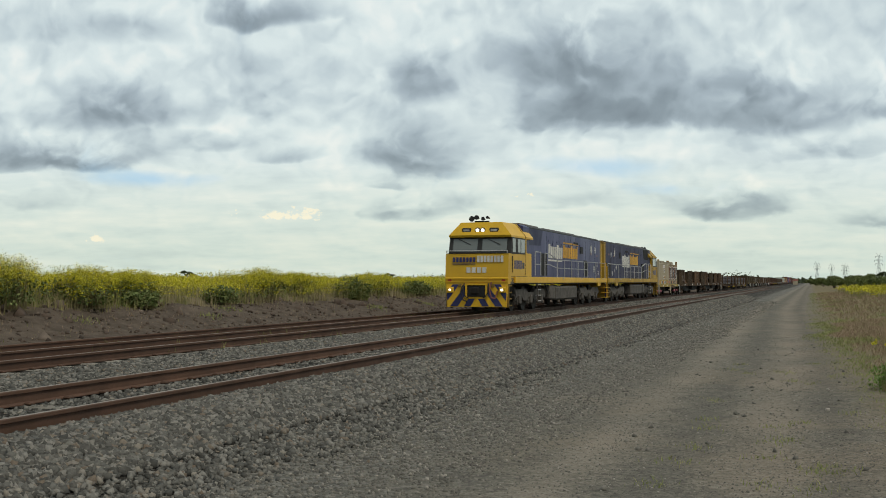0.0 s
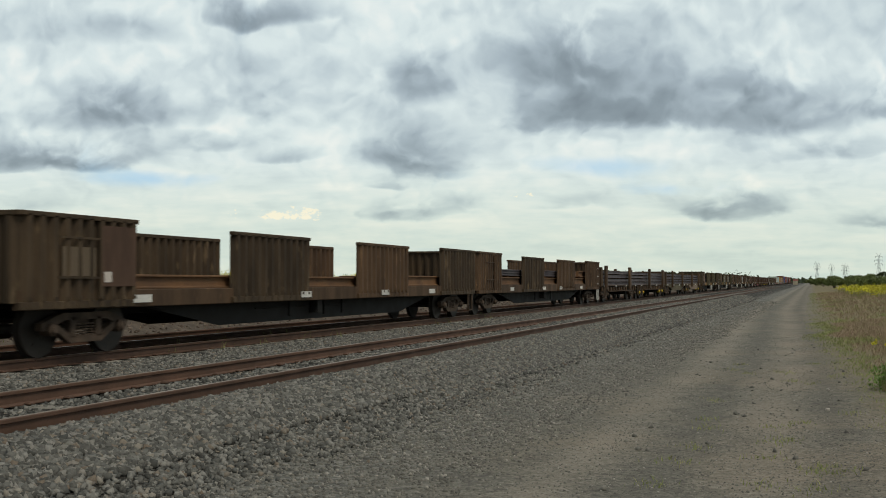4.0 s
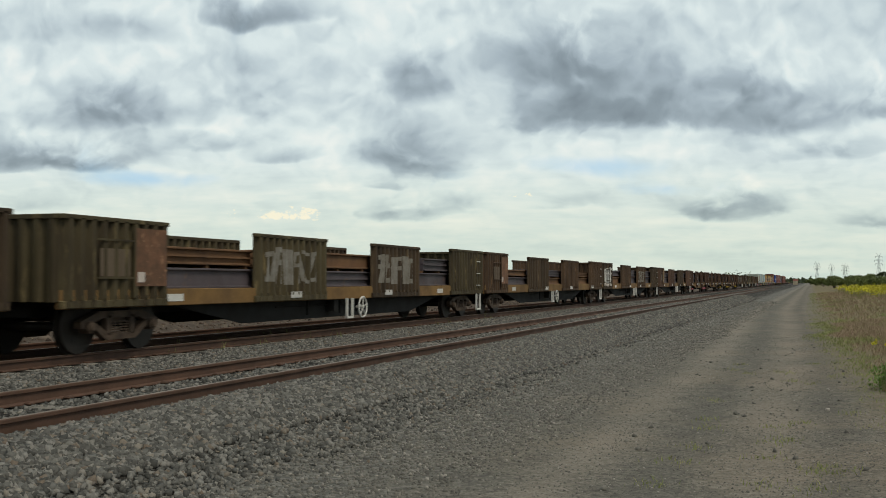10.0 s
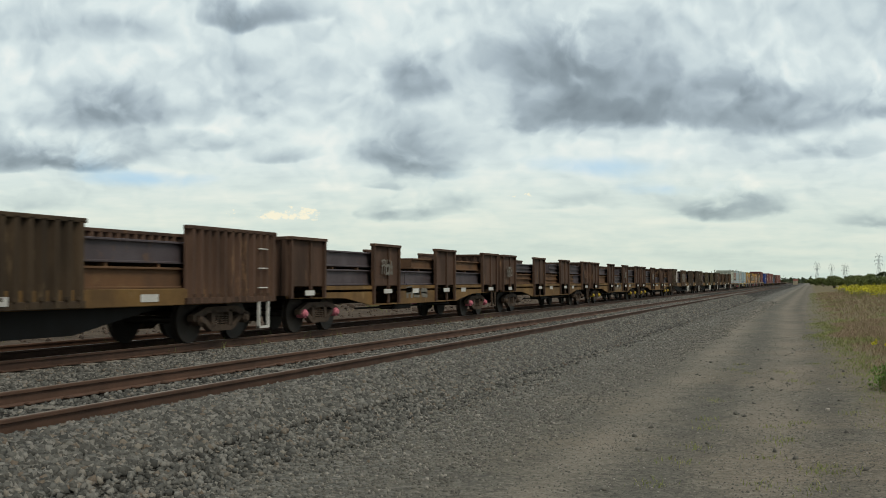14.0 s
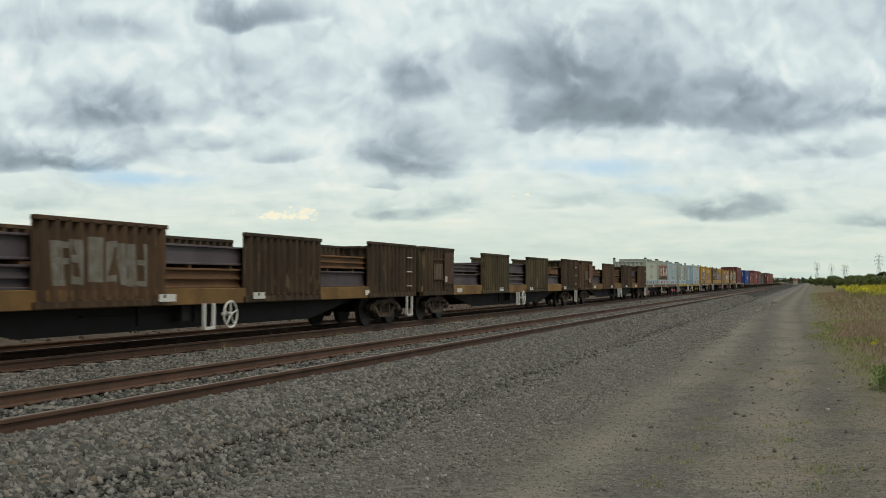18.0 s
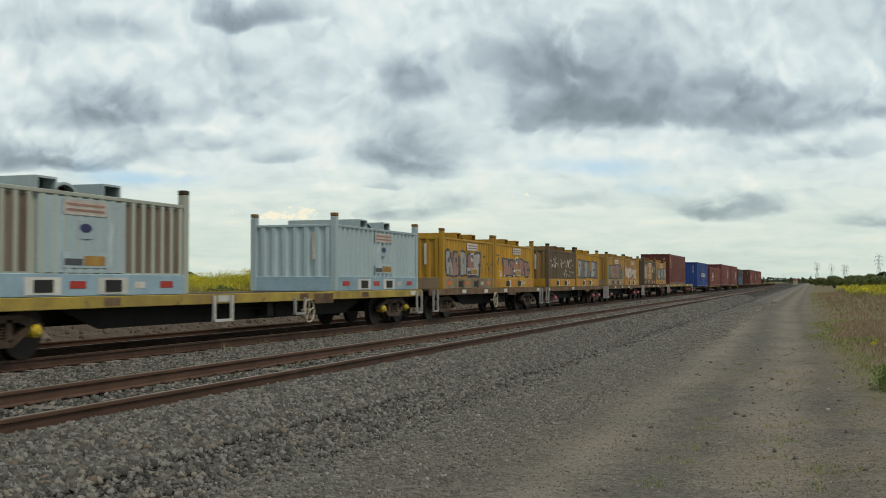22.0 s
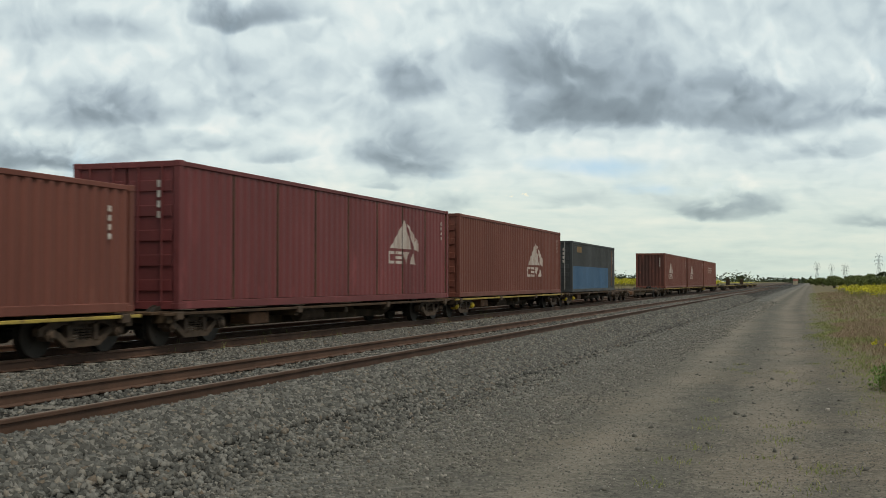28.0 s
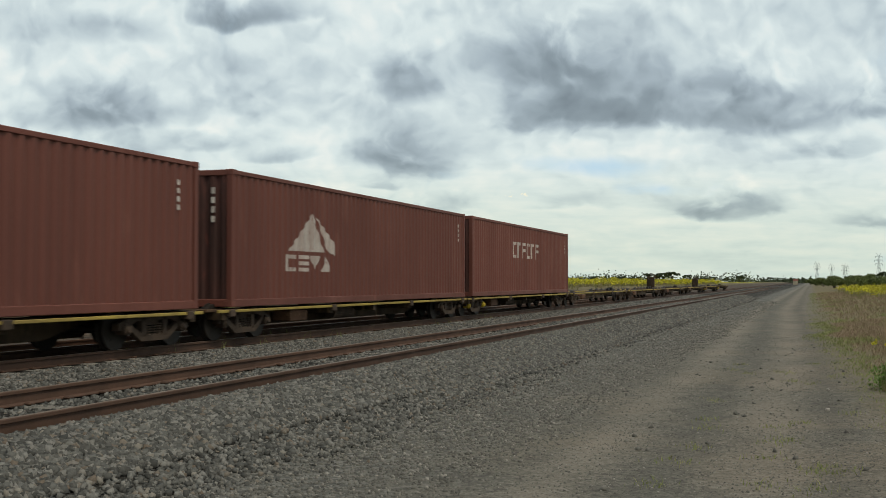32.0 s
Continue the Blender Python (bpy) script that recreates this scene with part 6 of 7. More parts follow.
        part("mid_rail", Geo().path([(s * 1.34, 6.1, 2.0), (s * 1.34, 7.0, 2.0), (s * 1.34, 8.6, 1.86), (s * 1.34, 15.9, 1.86)], 0.018), RAILING, hr)
        part("grab_rail", Geo().path([(s * 1.34, 4.3, 1.5), (s * 1.34, 4.3, 2.52), (s * 1.34, 5.3, 2.52), (s * 1.34, 5.3, 1.5)], 0.022).tube((s * 1.34, 4.3, 1.98), (s * 1.34, 5.3, 1.98), 0.018), RAILING, t, "pale grab rail by the cab door")
        # brackets under the sill and small fittings on its face
        for y in (9.6, 13.9, 17.6, 20.0):
            part("sill_fitting", Geo().box(min(s * 1.38, s * 1.42), max(s * 1.38, s * 1.42), y, y + 0.16, 1.34, 1.41, 0.01), RAILING, t)
        part("sill_gusset", Geo().prism([(18.6, 1.18), (19.5, 1.18), (19.45, 0.98), (18.65, 0.98)], 0, min(s * 1.30, s * 1.37), max(s * 1.30, s * 1.37)), yellow, t)
        part("cable_loop", Geo().path([(s * 1.25, 6.4, 1.15), (s * 1.3, 6.7, 0.8), (s * 1.25, 7.1, 0.7), (s * 1.2, 7.25, 0.9)], 0.03), BLACK, t)
        # ladder below the walkway
        ld = part("ladder", Geo().box(s * 1.36 - 0.02, s * 1.36 + 0.02, 4.55, 4.60, 0.35, 1.2).box(s * 1.36 - 0.02, s * 1.36 + 0.02, 5.0, 5.05, 0.35, 1.2), LOCO_GREY, t)
        for k in range(4):
            part("tread", Geo().box(s * 1.36 - 0.06, s * 1.36 + 0.06, 4.58, 5.02, 0.38 + 0.24 * k, 0.41 + 0.24 * k), RAILING, ld, "pale ladder tread")
        # underfloor equipment
        if back and s > 0 or (not back and s < 0):
            for z in (0.92, 0.56):
                part("air_reservoir", Geo().tube((s * 1.12, 8.2, z), (s * 1.12, 12.6, z), 0.19, 18), LOCO_GREY, t, "long grey air reservoir")
        a, b = sorted((s * 0.6, s * 1.33))
        part("fuel_tank", Geo().box(a, b if not (back and s > 0) else 0.9, 8.3, 13.2, 0.36, 1.02, 0.08), LOCO_GREY, t, "grey fuel tank")
        part("equipment_box", Geo().box(a, b, 7.2, 8.15, 0.42, 1.05, 0.05), LOCO_GREY, t)
    # cab: chamfered roof over an upright box, raked windscreen, blunt nose
    cab = part("cab", Geo().prism([(0.40, 2.32), (0.62, 3.04), (2.95, 3.04), (2.95, 1.2), (0.40, 1.2)], 0, -1.30, 1.30), yellow, t, "yellow driver's cab")
    part("nose", Geo().prism([(0.0, 1.42), (0.06, 2.34), (0.45, 2.36), (0.45, 1.2), (0.0, 1.2)], 0, -1.31, 1.31), yellow, cab, "blunt yellow nose")
    roof = Geo()
    roof.v += [(-1.31, 0.48, 3.02), (1.31, 0.48, 3.02), (1.31, 4.05, 3.02), (-1.31, 4.05, 3.02), (-0.86, 0.66, 3.63), (0.86, 0.66, 3.63), (0.86, 4.05, 3.67), (-0.86, 4.05, 3.67),
               (-1.31, 0.44, 3.10), (1.31, 0.44, 3.10), (1.31, 4.05, 3.10), (-1.31, 4.05, 3.10)]
    roof.f += [(0, 1, 2, 3), (4, 5, 6, 7), (8, 9, 5, 4), (9, 10, 6, 5), (10, 11, 7, 6), (11, 8, 4, 7), (0, 1, 9, 8), (1, 2, 10, 9), (2, 3, 11, 10), (3, 0, 8, 11)]
    part("cab_roof", roof, yellow, cab, "chamfered yellow cab roof")
    part("roof_joint", Geo().prism([(-1.325, 3.0), (1.325, 3.0), (1.325, 3.11), (0.865, 3.67), (-0.865, 3.67), (-1.325, 3.11)], 1, 2.75, 2.79), BLACK, cab)
    # windscreen and side windows, set into black surrounds
    part("windscreen_surround", Geo().prism([(0.385, 2.36), (0.60, 3.01), (0.63, 3.01), (0.42, 2.36)], 0, -1.303, 1.303), BLACK, cab, "black windscreen surround")
    for x0, x1 in ((-1.13, -0.10), (0.10, 1.13)):
        part("windscreen", Geo().prism([(0.39, 2.44), (0.558, 2.95), (0.57, 2.95), (0.40, 2.44)], 0, x0, x1), GLASS, cab, "tinted windscreen pane")
        part("wiper", Geo().tube((x0 + 0.2, 0.54, 2.96), (x0 + 0.75, 0.46, 2.72), 0.012), BLACK, cab)
    part("nose_rail", Geo().path([(-1.26, 0.05, 2.36), (-1.26, 0.02, 2.46), (1.26, 0.02, 2.46), (1.26, 0.05, 2.36)], 0.02), RAILING, cab, "pale rail across the nose")
    part("anti_glare_strip", Geo().box(-1.28, 1.28, 0.08, 0.44, 2.361, 2.366), BLACK, cab)
    for s in (-1, 1):
        x = 1.302 if s > 0 else -1.306
        part("window_surround", Geo().prism([(0.388, 2.345), (0.604, 3.02), (2.70, 3.02), (2.70, 2.36)], 0, x, x + 0.004), BLACK, cab, "black side window surround")
        for a, b in ((0.70, 1.14), (1.50, 1.92), (2.02, 2.62)):
            part("side_window", Geo().box(x + (0.005 if s > 0 else -0.005), x + (0.009 if s > 0 else -0.001), a, b, 2.42, 2.97), GLASS, cab, "tinted side window")
        part("door_seam", Geo().box(x, x + 0.004, 2.72, 2.745, 1.25, 3.0), BLACK, cab)
        part("cab_handrail", Geo().tube((s * 1.34, 0.55, 1.6), (s * 1.34, 0.55, 2.25), 0.02), BLACK, cab)
        part("rear_cab_panel", Geo().box(min(s * 1.1, s * 1.29), max(s * 1.1, s * 1.29), 2.96, 3.85, 1.2, 2.42, 0.02), yellow, cab)
        for k in range(4):
            part("number_bar", Geo().box(x, x + 0.004, 0.94 + 0.32 * k, 1.18 + 0.32 * k, 1.74, 2.09), LOCO_BLUE, cab, "blue running number as bars")
        part("data_patch", Geo().box(x, x + 0.004, 2.24, 2.56, 1.76, 2.02), SLATE, cab, "small dark data patch")
        part("cab_band", Geo().box(x, x + 0.006, 0.45, 2.95, 1.43, 1.455), GRIMY_YELLOW, cab)
        # corner steps of the front end
        for k in range(4):
            part("corner_step", Geo().box(min(s * 1.05, s * 1.30), max(s * 1.05, s * 1.30), 0.12, 0.60, 0.25 + 0.26 * k, 0.30 + 0.26 * k, 0.01), GRIMY_YELLOW, t)
        part("step_side", Geo().box(min(s * 1.05, s * 1.10), max(s * 1.05, s * 1.10), 0.10, 0.62, 0.2, 1.2, 0.01), GRIMY_YELLOW, t)
        part("step_side", Geo().box(min(s * 1.14, s * 1.31), max(s * 1.14, s * 1.31), 0.10, 0.15, 0.2, 1.2, 0.01), GRIMY_YELLOW, t)
        # ditch lights
        part("marker_lamp", Geo().tube((s * 1.12, -0.03, 1.28), (s * 1.12, 0.01, 1.28), 0.08, 14), RED_TAPE, t, "red marker lamp")
        d = part("ditch_lamp", Geo().box(s * 1.08 - 0.14, s * 1.08 + 0.14, -0.12, 0.05, 0.78, 1.02, 0.03), yellow, t)
        part("lens", Geo().tube((s * 1.08, -0.135, 0.9), (s * 1.08, -0.12, 0.9), 0.05, 14), HEADLAMP if lit else GLASS, d, "round lamp lens")
    # headlights and number boxes over the windscreen
    for x in (-0.11, 0.11):
        k = part("headlamp", Geo().tube((x, 0.50, 3.30), (x, 0.57, 3.30), 0.11, 18), BLACK, cab)
        part("lens", Geo().tube((x, 0.485, 3.30), (x, 0.50, 3.30), 0.07, 18), HEADLAMP if lit else GLASS, k, "lit headlamp lens" if lit else "headlamp lens")
    for x in (-0.58, 0.58):
        part("number_box", Geo().box(x - 0.20, x + 0.20, 0.49, 0.60, 3.20, 3.40, 0.04), BLACK, cab, "dark number box")
        part("number_bar", Geo().box(x - 0.13, x + 0.13, 0.484, 0.489, 3.26, 3.34), SILVER, cab)
    hn = part("horn", Geo().box(-0.35, 0.25, 0.9, 1.0, 3.63, 3.70), BLACK, cab, "black air horns")
    for k, x in enumerate((-0.42, -0.20, 0.05, 0.25)):
        part("horn_bell", Geo().tube((x, 1.0, 3.76 + 0.05 * (k % 2)), (x, 0.72 - 0.06 * (k % 2), 3.78 + 0.05 * (k % 2)), 0.03, 12, 0.12 - 0.02 * k), BLACK, hn)
    # nose lettering as plain blocks
    for k in range(7):
        part("letter_block", Geo().box(-1.0 + 0.14 * k, -0.90 + 0.14 * k, 0.008, 0.03, 2.0, 2.2), LOCO_BLUE, cab, "blue lettering block")
    for k in range(8):
        part("letter_block", Geo().box(0.02 + 0.14 * k, 0.12 + 0.14 * k, 0.008, 0.03, 2.0, 2.26), WHITE, cab, "white lettering block")
    part("underline", Geo().box(-1.02, -0.05, 0.006, 0.03, 1.92, 1.95), LOCO_BLUE, cab)
    for k in range(4):
        part("number_bar", Geo().box(-0.42 + 0.22 * k, -0.26 + 0.22 * k, -0.004, 0.03, 1.58, 1.80), WHITE, cab, "white running number as bars")
    # buffer beam, coupler pocket and striped pilot
    part("buffer_beam", Geo().box(-1.32, 1.32, -0.02, 0.3, 1.12, 1.40, 0.02).box(-1.30, 1.30, -0.05, 0.0, 1.20, 1.24).box(-1.30, 1.30, -0.05, 0.0, 1.32, 1.36), yellow, t, "ribbed yellow buffer beam")
    pilot = part("pilot", Geo().prism([(-1.28, 1.14), (1.28, 1.14), (1.22, 0.22), (-1.22, 0.22)], 1, -0.02, 0.12), yellow, t, "yellow pilot with slanted blue stripes")
    for s in (-1, 1):
        for a, b, c, d in ((0.16, 0.44, 0.78, 1.10), (0.72, 1.00, 1.215, 1.245)):
            low = 0.24 if a < 0.5 else 0.60
            part("stripe", Geo().prism([(s * a, 1.12), (s * b, 1.12), (s * d, low + (0.0 if a < 0.5 else 0.14)), (s * c, low - (0.0 if a < 0.5 else 0.14))], 1, -0.026, -0.021), LOCO_BLUE, pilot, "slanted blue stripe")
        part("stripe", Geo().prism([(s * 0.06, 0.55), (s * 0.34, 0.55), (s * 0.52, 0.24), (s * 0.24, 0.24)], 1, -0.026, -0.021), LOCO_BLUE, pilot, "slanted blue stripe")
        part("jumper_cable", Geo().path([(s * 0.50, -0.03, 1.16), (s * 0.54, -0.12, 0.85), (s * 0.40, -0.17, 0.62), (s * 0.30, -0.12, 0.58)], 0.022), BLACK, t)
        part("cock_box", Geo().box(min(s * 0.62, s * 0.76), max(s * 0.62, s * 0.76), -0.08, 0.0, 1.0, 1.14, 0.02), GRIMY_YELLOW, t)
    part("coupler_pocket", Geo().box(-0.38, 0.38, -0.05, 0.1, 0.62, 1.08, 0.02), BLACK, pilot, "dark coupler pocket")
    part("pocket_rim", Geo().box(-0.46, -0.38, -0.09, 0.1, 0.55, 1.12, 0.01).box(0.38, 0.46, -0.09, 0.1, 0.55, 1.12, 0.01).box(-0.46, 0.46, -0.09, 0.1, 1.08, 1.14, 0.01), yellow, pilot)
    part("hose", Geo().path([(0.62, -0.05, 1.2), (0.58, -0.16, 0.9), (0.66, -0.2, 0.6), (0.80, -0.16, 0.55), (0.88, -0.05, 0.85)], 0.03), RED_BOX, t, "red brake hose")
    part("hose", Geo().path([(-0.55, -0.05, 1.1), (-0.62, -0.16, 0.8), (-0.5, -0.18, 0.5), (-0.35, -0.14, 0.42)], 0.025), BLACK, t, "black brake hose")
    # yellow end of the hood and its rear platform
    part("hood_end", Geo().prism([(-1.12, 1.43), (1.12, 1.43), (1.12, 3.54), (0.90, 3.64), (-0.90, 3.64), (-1.12, 3.54)], 1, 20.101 + E, 20.45 + E), GRIMY_YELLOW, t, "grimy yellow hood end")
    part("end_door", Geo().box(-0.42, 0.42, 20.451 + E, 20.47 + E, 1.5, 3.2, 0.01), LOCO_DARK, t, "dark recessed end door")
    part("end_number", Geo().box(-0.22, 0.22, 20.472 + E, 20.476 + E, 2.2, 2.6), WHITE_WORN, t, "pale running number as a bar")
    for s in (-1, 1):
        part("end_post", Geo().box(min(s * 0.95, s * 1.13), max(s * 0.95, s * 1.13), 20.45 + E, 20.65 + E, 1.43, 3.45, 0.02), yellow, t)
        part("end_rail", Geo().path([(s * 1.38, 20.9 + E, 0.3), (s * 1.38, 20.9 + E, 2.1), (s * 0.6, 21.05 + E, 2.1)], 0.025), yellow, t, "yellow end railing")
        for k in range(3):
            part("rear_step", Geo().box(min(s * 1.1, s * 1.42), max(s * 1.1, s * 1.42), 20.55 + E, 20.95 + E, 0.3 + 0.28 * k, 0.34 + 0.28 * k), yellow, t)
    part("rear_rail", Geo().path([(-1.3, 21.0 + E, 1.45), (-1.3, 21.0 + E, 2.3), (1.3, 21.0 + E, 2.3), (1.3, 21.0 + E, 1.45)], 0.025), yellow, t)
    part("rear_pilot", Geo().prism([(-1.30, 1.2), (1.30, 1.2), (1.22, 0.28), (-1.22, 0.28)], 1, 20.98 + E, 21.12 + E), GRIMY_YELLOW, t)
    for s in (-1, 1):
        for k in range(3):
            a = s * (0.3 + 0.4 * k)
            part("stripe", Geo().prism([(a, 1.18), (a + s * 0.2, 1.18), (a + s * 0.44 if k < 2 else s * 1.24, 0.3), (a + s * 0.24, 0.3)], 1, 21.121 + E, 21.126 + E), LOCO_BLUE, t, "slanted blue stripe")
    loco_bogie(t, 4.2, back)
    loco_bogie(t, 17.2 + 0.5 * back, back)
    couplers(t, L)
    return mover(t, front + TRAIN, turned=180 if back else 0)


locomotive(45.1, False, True)
locomotive(89.0, True, False)


# ---- loose stone, grass and weeds ----
def island_material(name, stops, rough=0.9, patch=None):
    """One colour for each separate piece, out of a ramp."""
    m = bpy.data.materials.new(name)
    m.use_nodes = True
    n = Nodes(m.node_tree)
    g = n.add("ShaderNodeNewGeometry")
    c = n.ramp(g.outputs["Random Per Island"], *stops)
    if patch:
        f = smooth(n, n.noise(g.outputs["Position"], patch[0], 4, 0.6), 0.42, 0.62)
        c = n.mix(n.math("MULTIPLY", f, patch[2]), c, patch[1])
    c = n.mix(n.math("MULTIPLY", n.noise(g.outputs["Position"], 60.0, 3, 0.6), 0.5), c, tuple(v * 0.4 for v in stops[0][1]))
    b = n.add("ShaderNodeBsdfPrincipled")
    n.tree.links.new(c, b.inputs["Base Color"])
    b.inputs["Roughness"].default_value = rough
    b.inputs["Specular IOR Level"].default_value = 0.2
    n.add("ShaderNodeOutputMaterial", b.outputs[0])
    return m


def bulk(name, verts, faces, material, width):
    """A mesh from arrays of vertices and equal-sized faces."""
    me = bpy.data.meshes.new(name)
    me.vertices.add(len(verts))
    me.vertices.foreach_set("co", verts.astype(np.float32).ravel())
    nf = len(faces)
    me.loops.add(nf * width)
    me.loops.foreach_set("vertex_index", faces.astype(np.int32).ravel())
    me.polygons.add(nf)
    me.polygons.foreach_set("loop_start", np.arange(0, nf * width, width, dtype=np.int32))
    me.update(calc_edges=True)
    me.materials.append(material)
    return me


CUBE = np.array([(x, y, z) for x in (-1, 1) for y in (-1, 1) for z in (-1, 1)], float)
CUBE_FACES = np.array(((0, 1, 3, 2), (4, 6, 7, 5), (0, 4, 5, 1), (2, 3, 7, 6), (0, 2, 6, 4), (1, 5, 7, 3)))


def stones(name, label, zones, material, seed):
    """Angular crushed stones strewn over zones (x0, x1, y0, y1, per square metre, smallest, largest, sink)."""
    rng = np.random.default_rng(seed)
    vs = []
    for x0, x1, y0, y1, per, lo, hi, sink in zones:
        k = int((x1 - x0) * (y1 - y0) * per)
        x, y = rng.uniform(x0, x1, k), rng.uniform(y0, y1, k)
        if x1 > -5.3:
            x = x + np.abs(rng.normal(0, 0.22, k)) - 0.05      # the heap frays out over the road
        r = rng.uniform(lo, hi, k) * 0.5
        z = np.array([ground_height(a, b) for a, b in zip(x, y)]) + r * sink
        shape = CUBE[None] * rng.uniform(0.55, 1.0, (k, 1, 3)) + rng.uniform(-0.42, 0.42, (k, 8, 3))
        q = rng.normal(size=(k, 4))
        q /= np.linalg.norm(q, axis=1, keepdims=True)
        w, a, b, c = q.T
        R = np.stack([np.stack([1 - 2 * (b * b + c * c), 2 * (a * b - c * w), 2 * (a * c + b * w)], 1),
                      np.stack([2 * (a * b + c * w), 1 - 2 * (a * a + c * c), 2 * (b * c - a * w)], 1),
                      np.stack([2 * (a * c - b * w), 2 * (b * c + a * w), 1 - 2 * (a * a + b * b)], 1)], 1)
        v = np.einsum("kij,kvj->kvi", R, shape) * r[:, None, None] * 1.1
        vs.append(v + np.stack([x, y, z], 1)[:, None, :])
    v = np.concatenate(vs)
    f = CUBE_FACES[None] + 8 * np.arange(len(v))[:, None, None]
    return tagged(new(name, bulk(name, v.reshape(-1, 3), f.reshape(-1, 4), material, 4)), label, "stones", kind="stuff")


STONE = island_material("crushed basalt", ((0.0, (0.064, 0.063, 0.057)), (0.3, (0.113, 0.111, 0.100)), (0.65, (0.180, 0.175, 0.157)), (0.90, (0.29, 0.278, 0.248)), (0.95, (0.17, 0.13, 0.095)), (1.0, (0.31, 0.285, 0.24))))
PEBBLE = island_material("road gravel", ((0.0, (0.115, 0.110, 0.096)), (0.5, (0.175, 0.166, 0.143)), (0.9, (0.26, 0.243, 0.21)), (1.0, (0.42, 0.39, 0.34))))
stones("ballast", "angular grey ballast stones banked beside the rails", [(-6.75, -5.35, 5.5, 15, 1350, 0.034, 0.065, 0.55), (-5.35, -4.95, 5.5, 15, 700, 0.030, 0.056, 0.35), (-6.75, -5.05, 15, 30, 1000, 0.034, 0.060, 0.5), (-6.75, -5.1, 30, 46, 420, 0.042, 0.07, 0.4),
       (-8.45, -6.95, 6, 34, 150, 0.03, 0.055, 0.1), (-11.45, -8.65, 8, 30, 330, 0.032, 0.058, 0.2), (-11.45, -8.65, 30, 62, 120, 0.045, 0.08, 0.2), (-6.8, -5.1, 46, 70, 160, 0.06, 0.10, 0.2), (-6.8, -5.1, 70, 110, 60, 0.08, 0.13, 0.2),
       (-11.4, -8.65, 62, 110, 36, 0.08, 0.13, 0.2), (-8.45, -6.95, 34, 80, 60, 0.05, 0.085, 0.1), (-13.3, -11.9, 8, 40, 110, 0.04, 0.065, 0.1), (-5.0, -4.4, 6, 20, 130, 0.02, 0.045, 0.2)], STONE, 3)
stones("gravel", "fine grey gravel strewn over the access road", [(-4.9, -2.9, 6.5, 15, 420, 0.012, 0.030, 0.0), (-2.9, 0.6, 6.5, 13, 260, 0.007, 0.017, -0.1), (-4.9, -2.9, 15, 22, 200, 0.014, 0.032, 0.0), (-4.9, -2.8, 22, 30, 110, 0.016, 0.036, 0.0), (-2.9, 0.6, 13, 22, 90, 0.009, 0.021, -0.1), (-2.9, 0.5, 22, 36, 18, 0.014, 0.026, -0.1),
       (-4.9, -2.7, 30, 42, 70, 0.022, 0.042, 0.0), (-4.9, -2.7, 42, 60, 26, 0.03, 0.055, 0.0), (-4.9, -2.7, 60, 95, 8, 0.04, 0.08, 0.0), (-4.9, 0.5, 6.5, 30, 1.2, 0.03, 0.05, 0.2)], PEBBLE, 4)


def blades(name, pts, heights, widths, lean, material, seed, parent=None, label="", category=""):
    """Grass: one bent, tapering blade (two faces of four and three corners, as quads) at each point."""
    rng = np.random.default_rng(seed)
    k = len(pts)
    t = rng.uniform(0, 2 * np.pi, k)
    side = np.stack([np.cos(t), np.sin(t), np.zeros(k)], 1) * widths[:, None]
    d = rng.normal(0, 1, (k, 2)) * lean * heights[:, None]
    up = np.stack([d[:, 0], d[:, 1], heights], 1)
    mid = np.stack([d[:, 0] * 0.3, d[:, 1] * 0.3, heights * 0.55], 1)
    v = np.stack([pts - side, pts + side, pts + mid + side * 0.7, pts + mid - side * 0.7, pts + up + side * 0.12, pts + up - side * 0.12], 1)
    f = np.array(((0, 1, 2, 3), (3, 2, 4, 5)))[None] + 6 * np.arange(k)[:, None, None]
    me = bulk(name, v.reshape(-1, 3), f.reshape(-1, 4), material, 4)
    ob = new(name, me)
    if parent is not None:
        ob.parent = parent
        if label:
            ob["label"] = label
        ob["kind"] = "stuff"
        return ob
    return tagged(ob, label, category, kind="stuff")


def specks(name, pts, sizes, material, seed, parent=None, label="", category="", flat=0.0):
    """Small leaves or petals: one randomly turned kite at each point."""
    rng = np.random.default_rng(seed)
    k = len(pts)
    a = rng.normal(size=(k, 3))
    a /= np.linalg.norm(a, axis=1, keepdims=True)
    b = np.cross(a, rng.normal(size=(k, 3)))
    b /= np.linalg.norm(b, axis=1, keepdims=True)
    a[:, 2] *= 1 - flat
    s = sizes[:, None]
    v = np.stack([pts - a * s, pts + b * s * 0.55, pts + a * s, pts - b * s * 0.55], 1)
    f = np.arange(4)[None, None] + 4 * np.arange(k)[:, None, None]
    ob = new(name, bulk(name, v.reshape(-1, 3), f.reshape(-1, 4), material, 4))
    if parent is not None:
        ob.parent = parent
        if label:
            ob["label"] = label
        return ob
    return tagged(ob, label, category, kind="stuff")


def heights_at(x, y):
    return np.array([ground_height(a, b) for a, b in zip(x, y)])


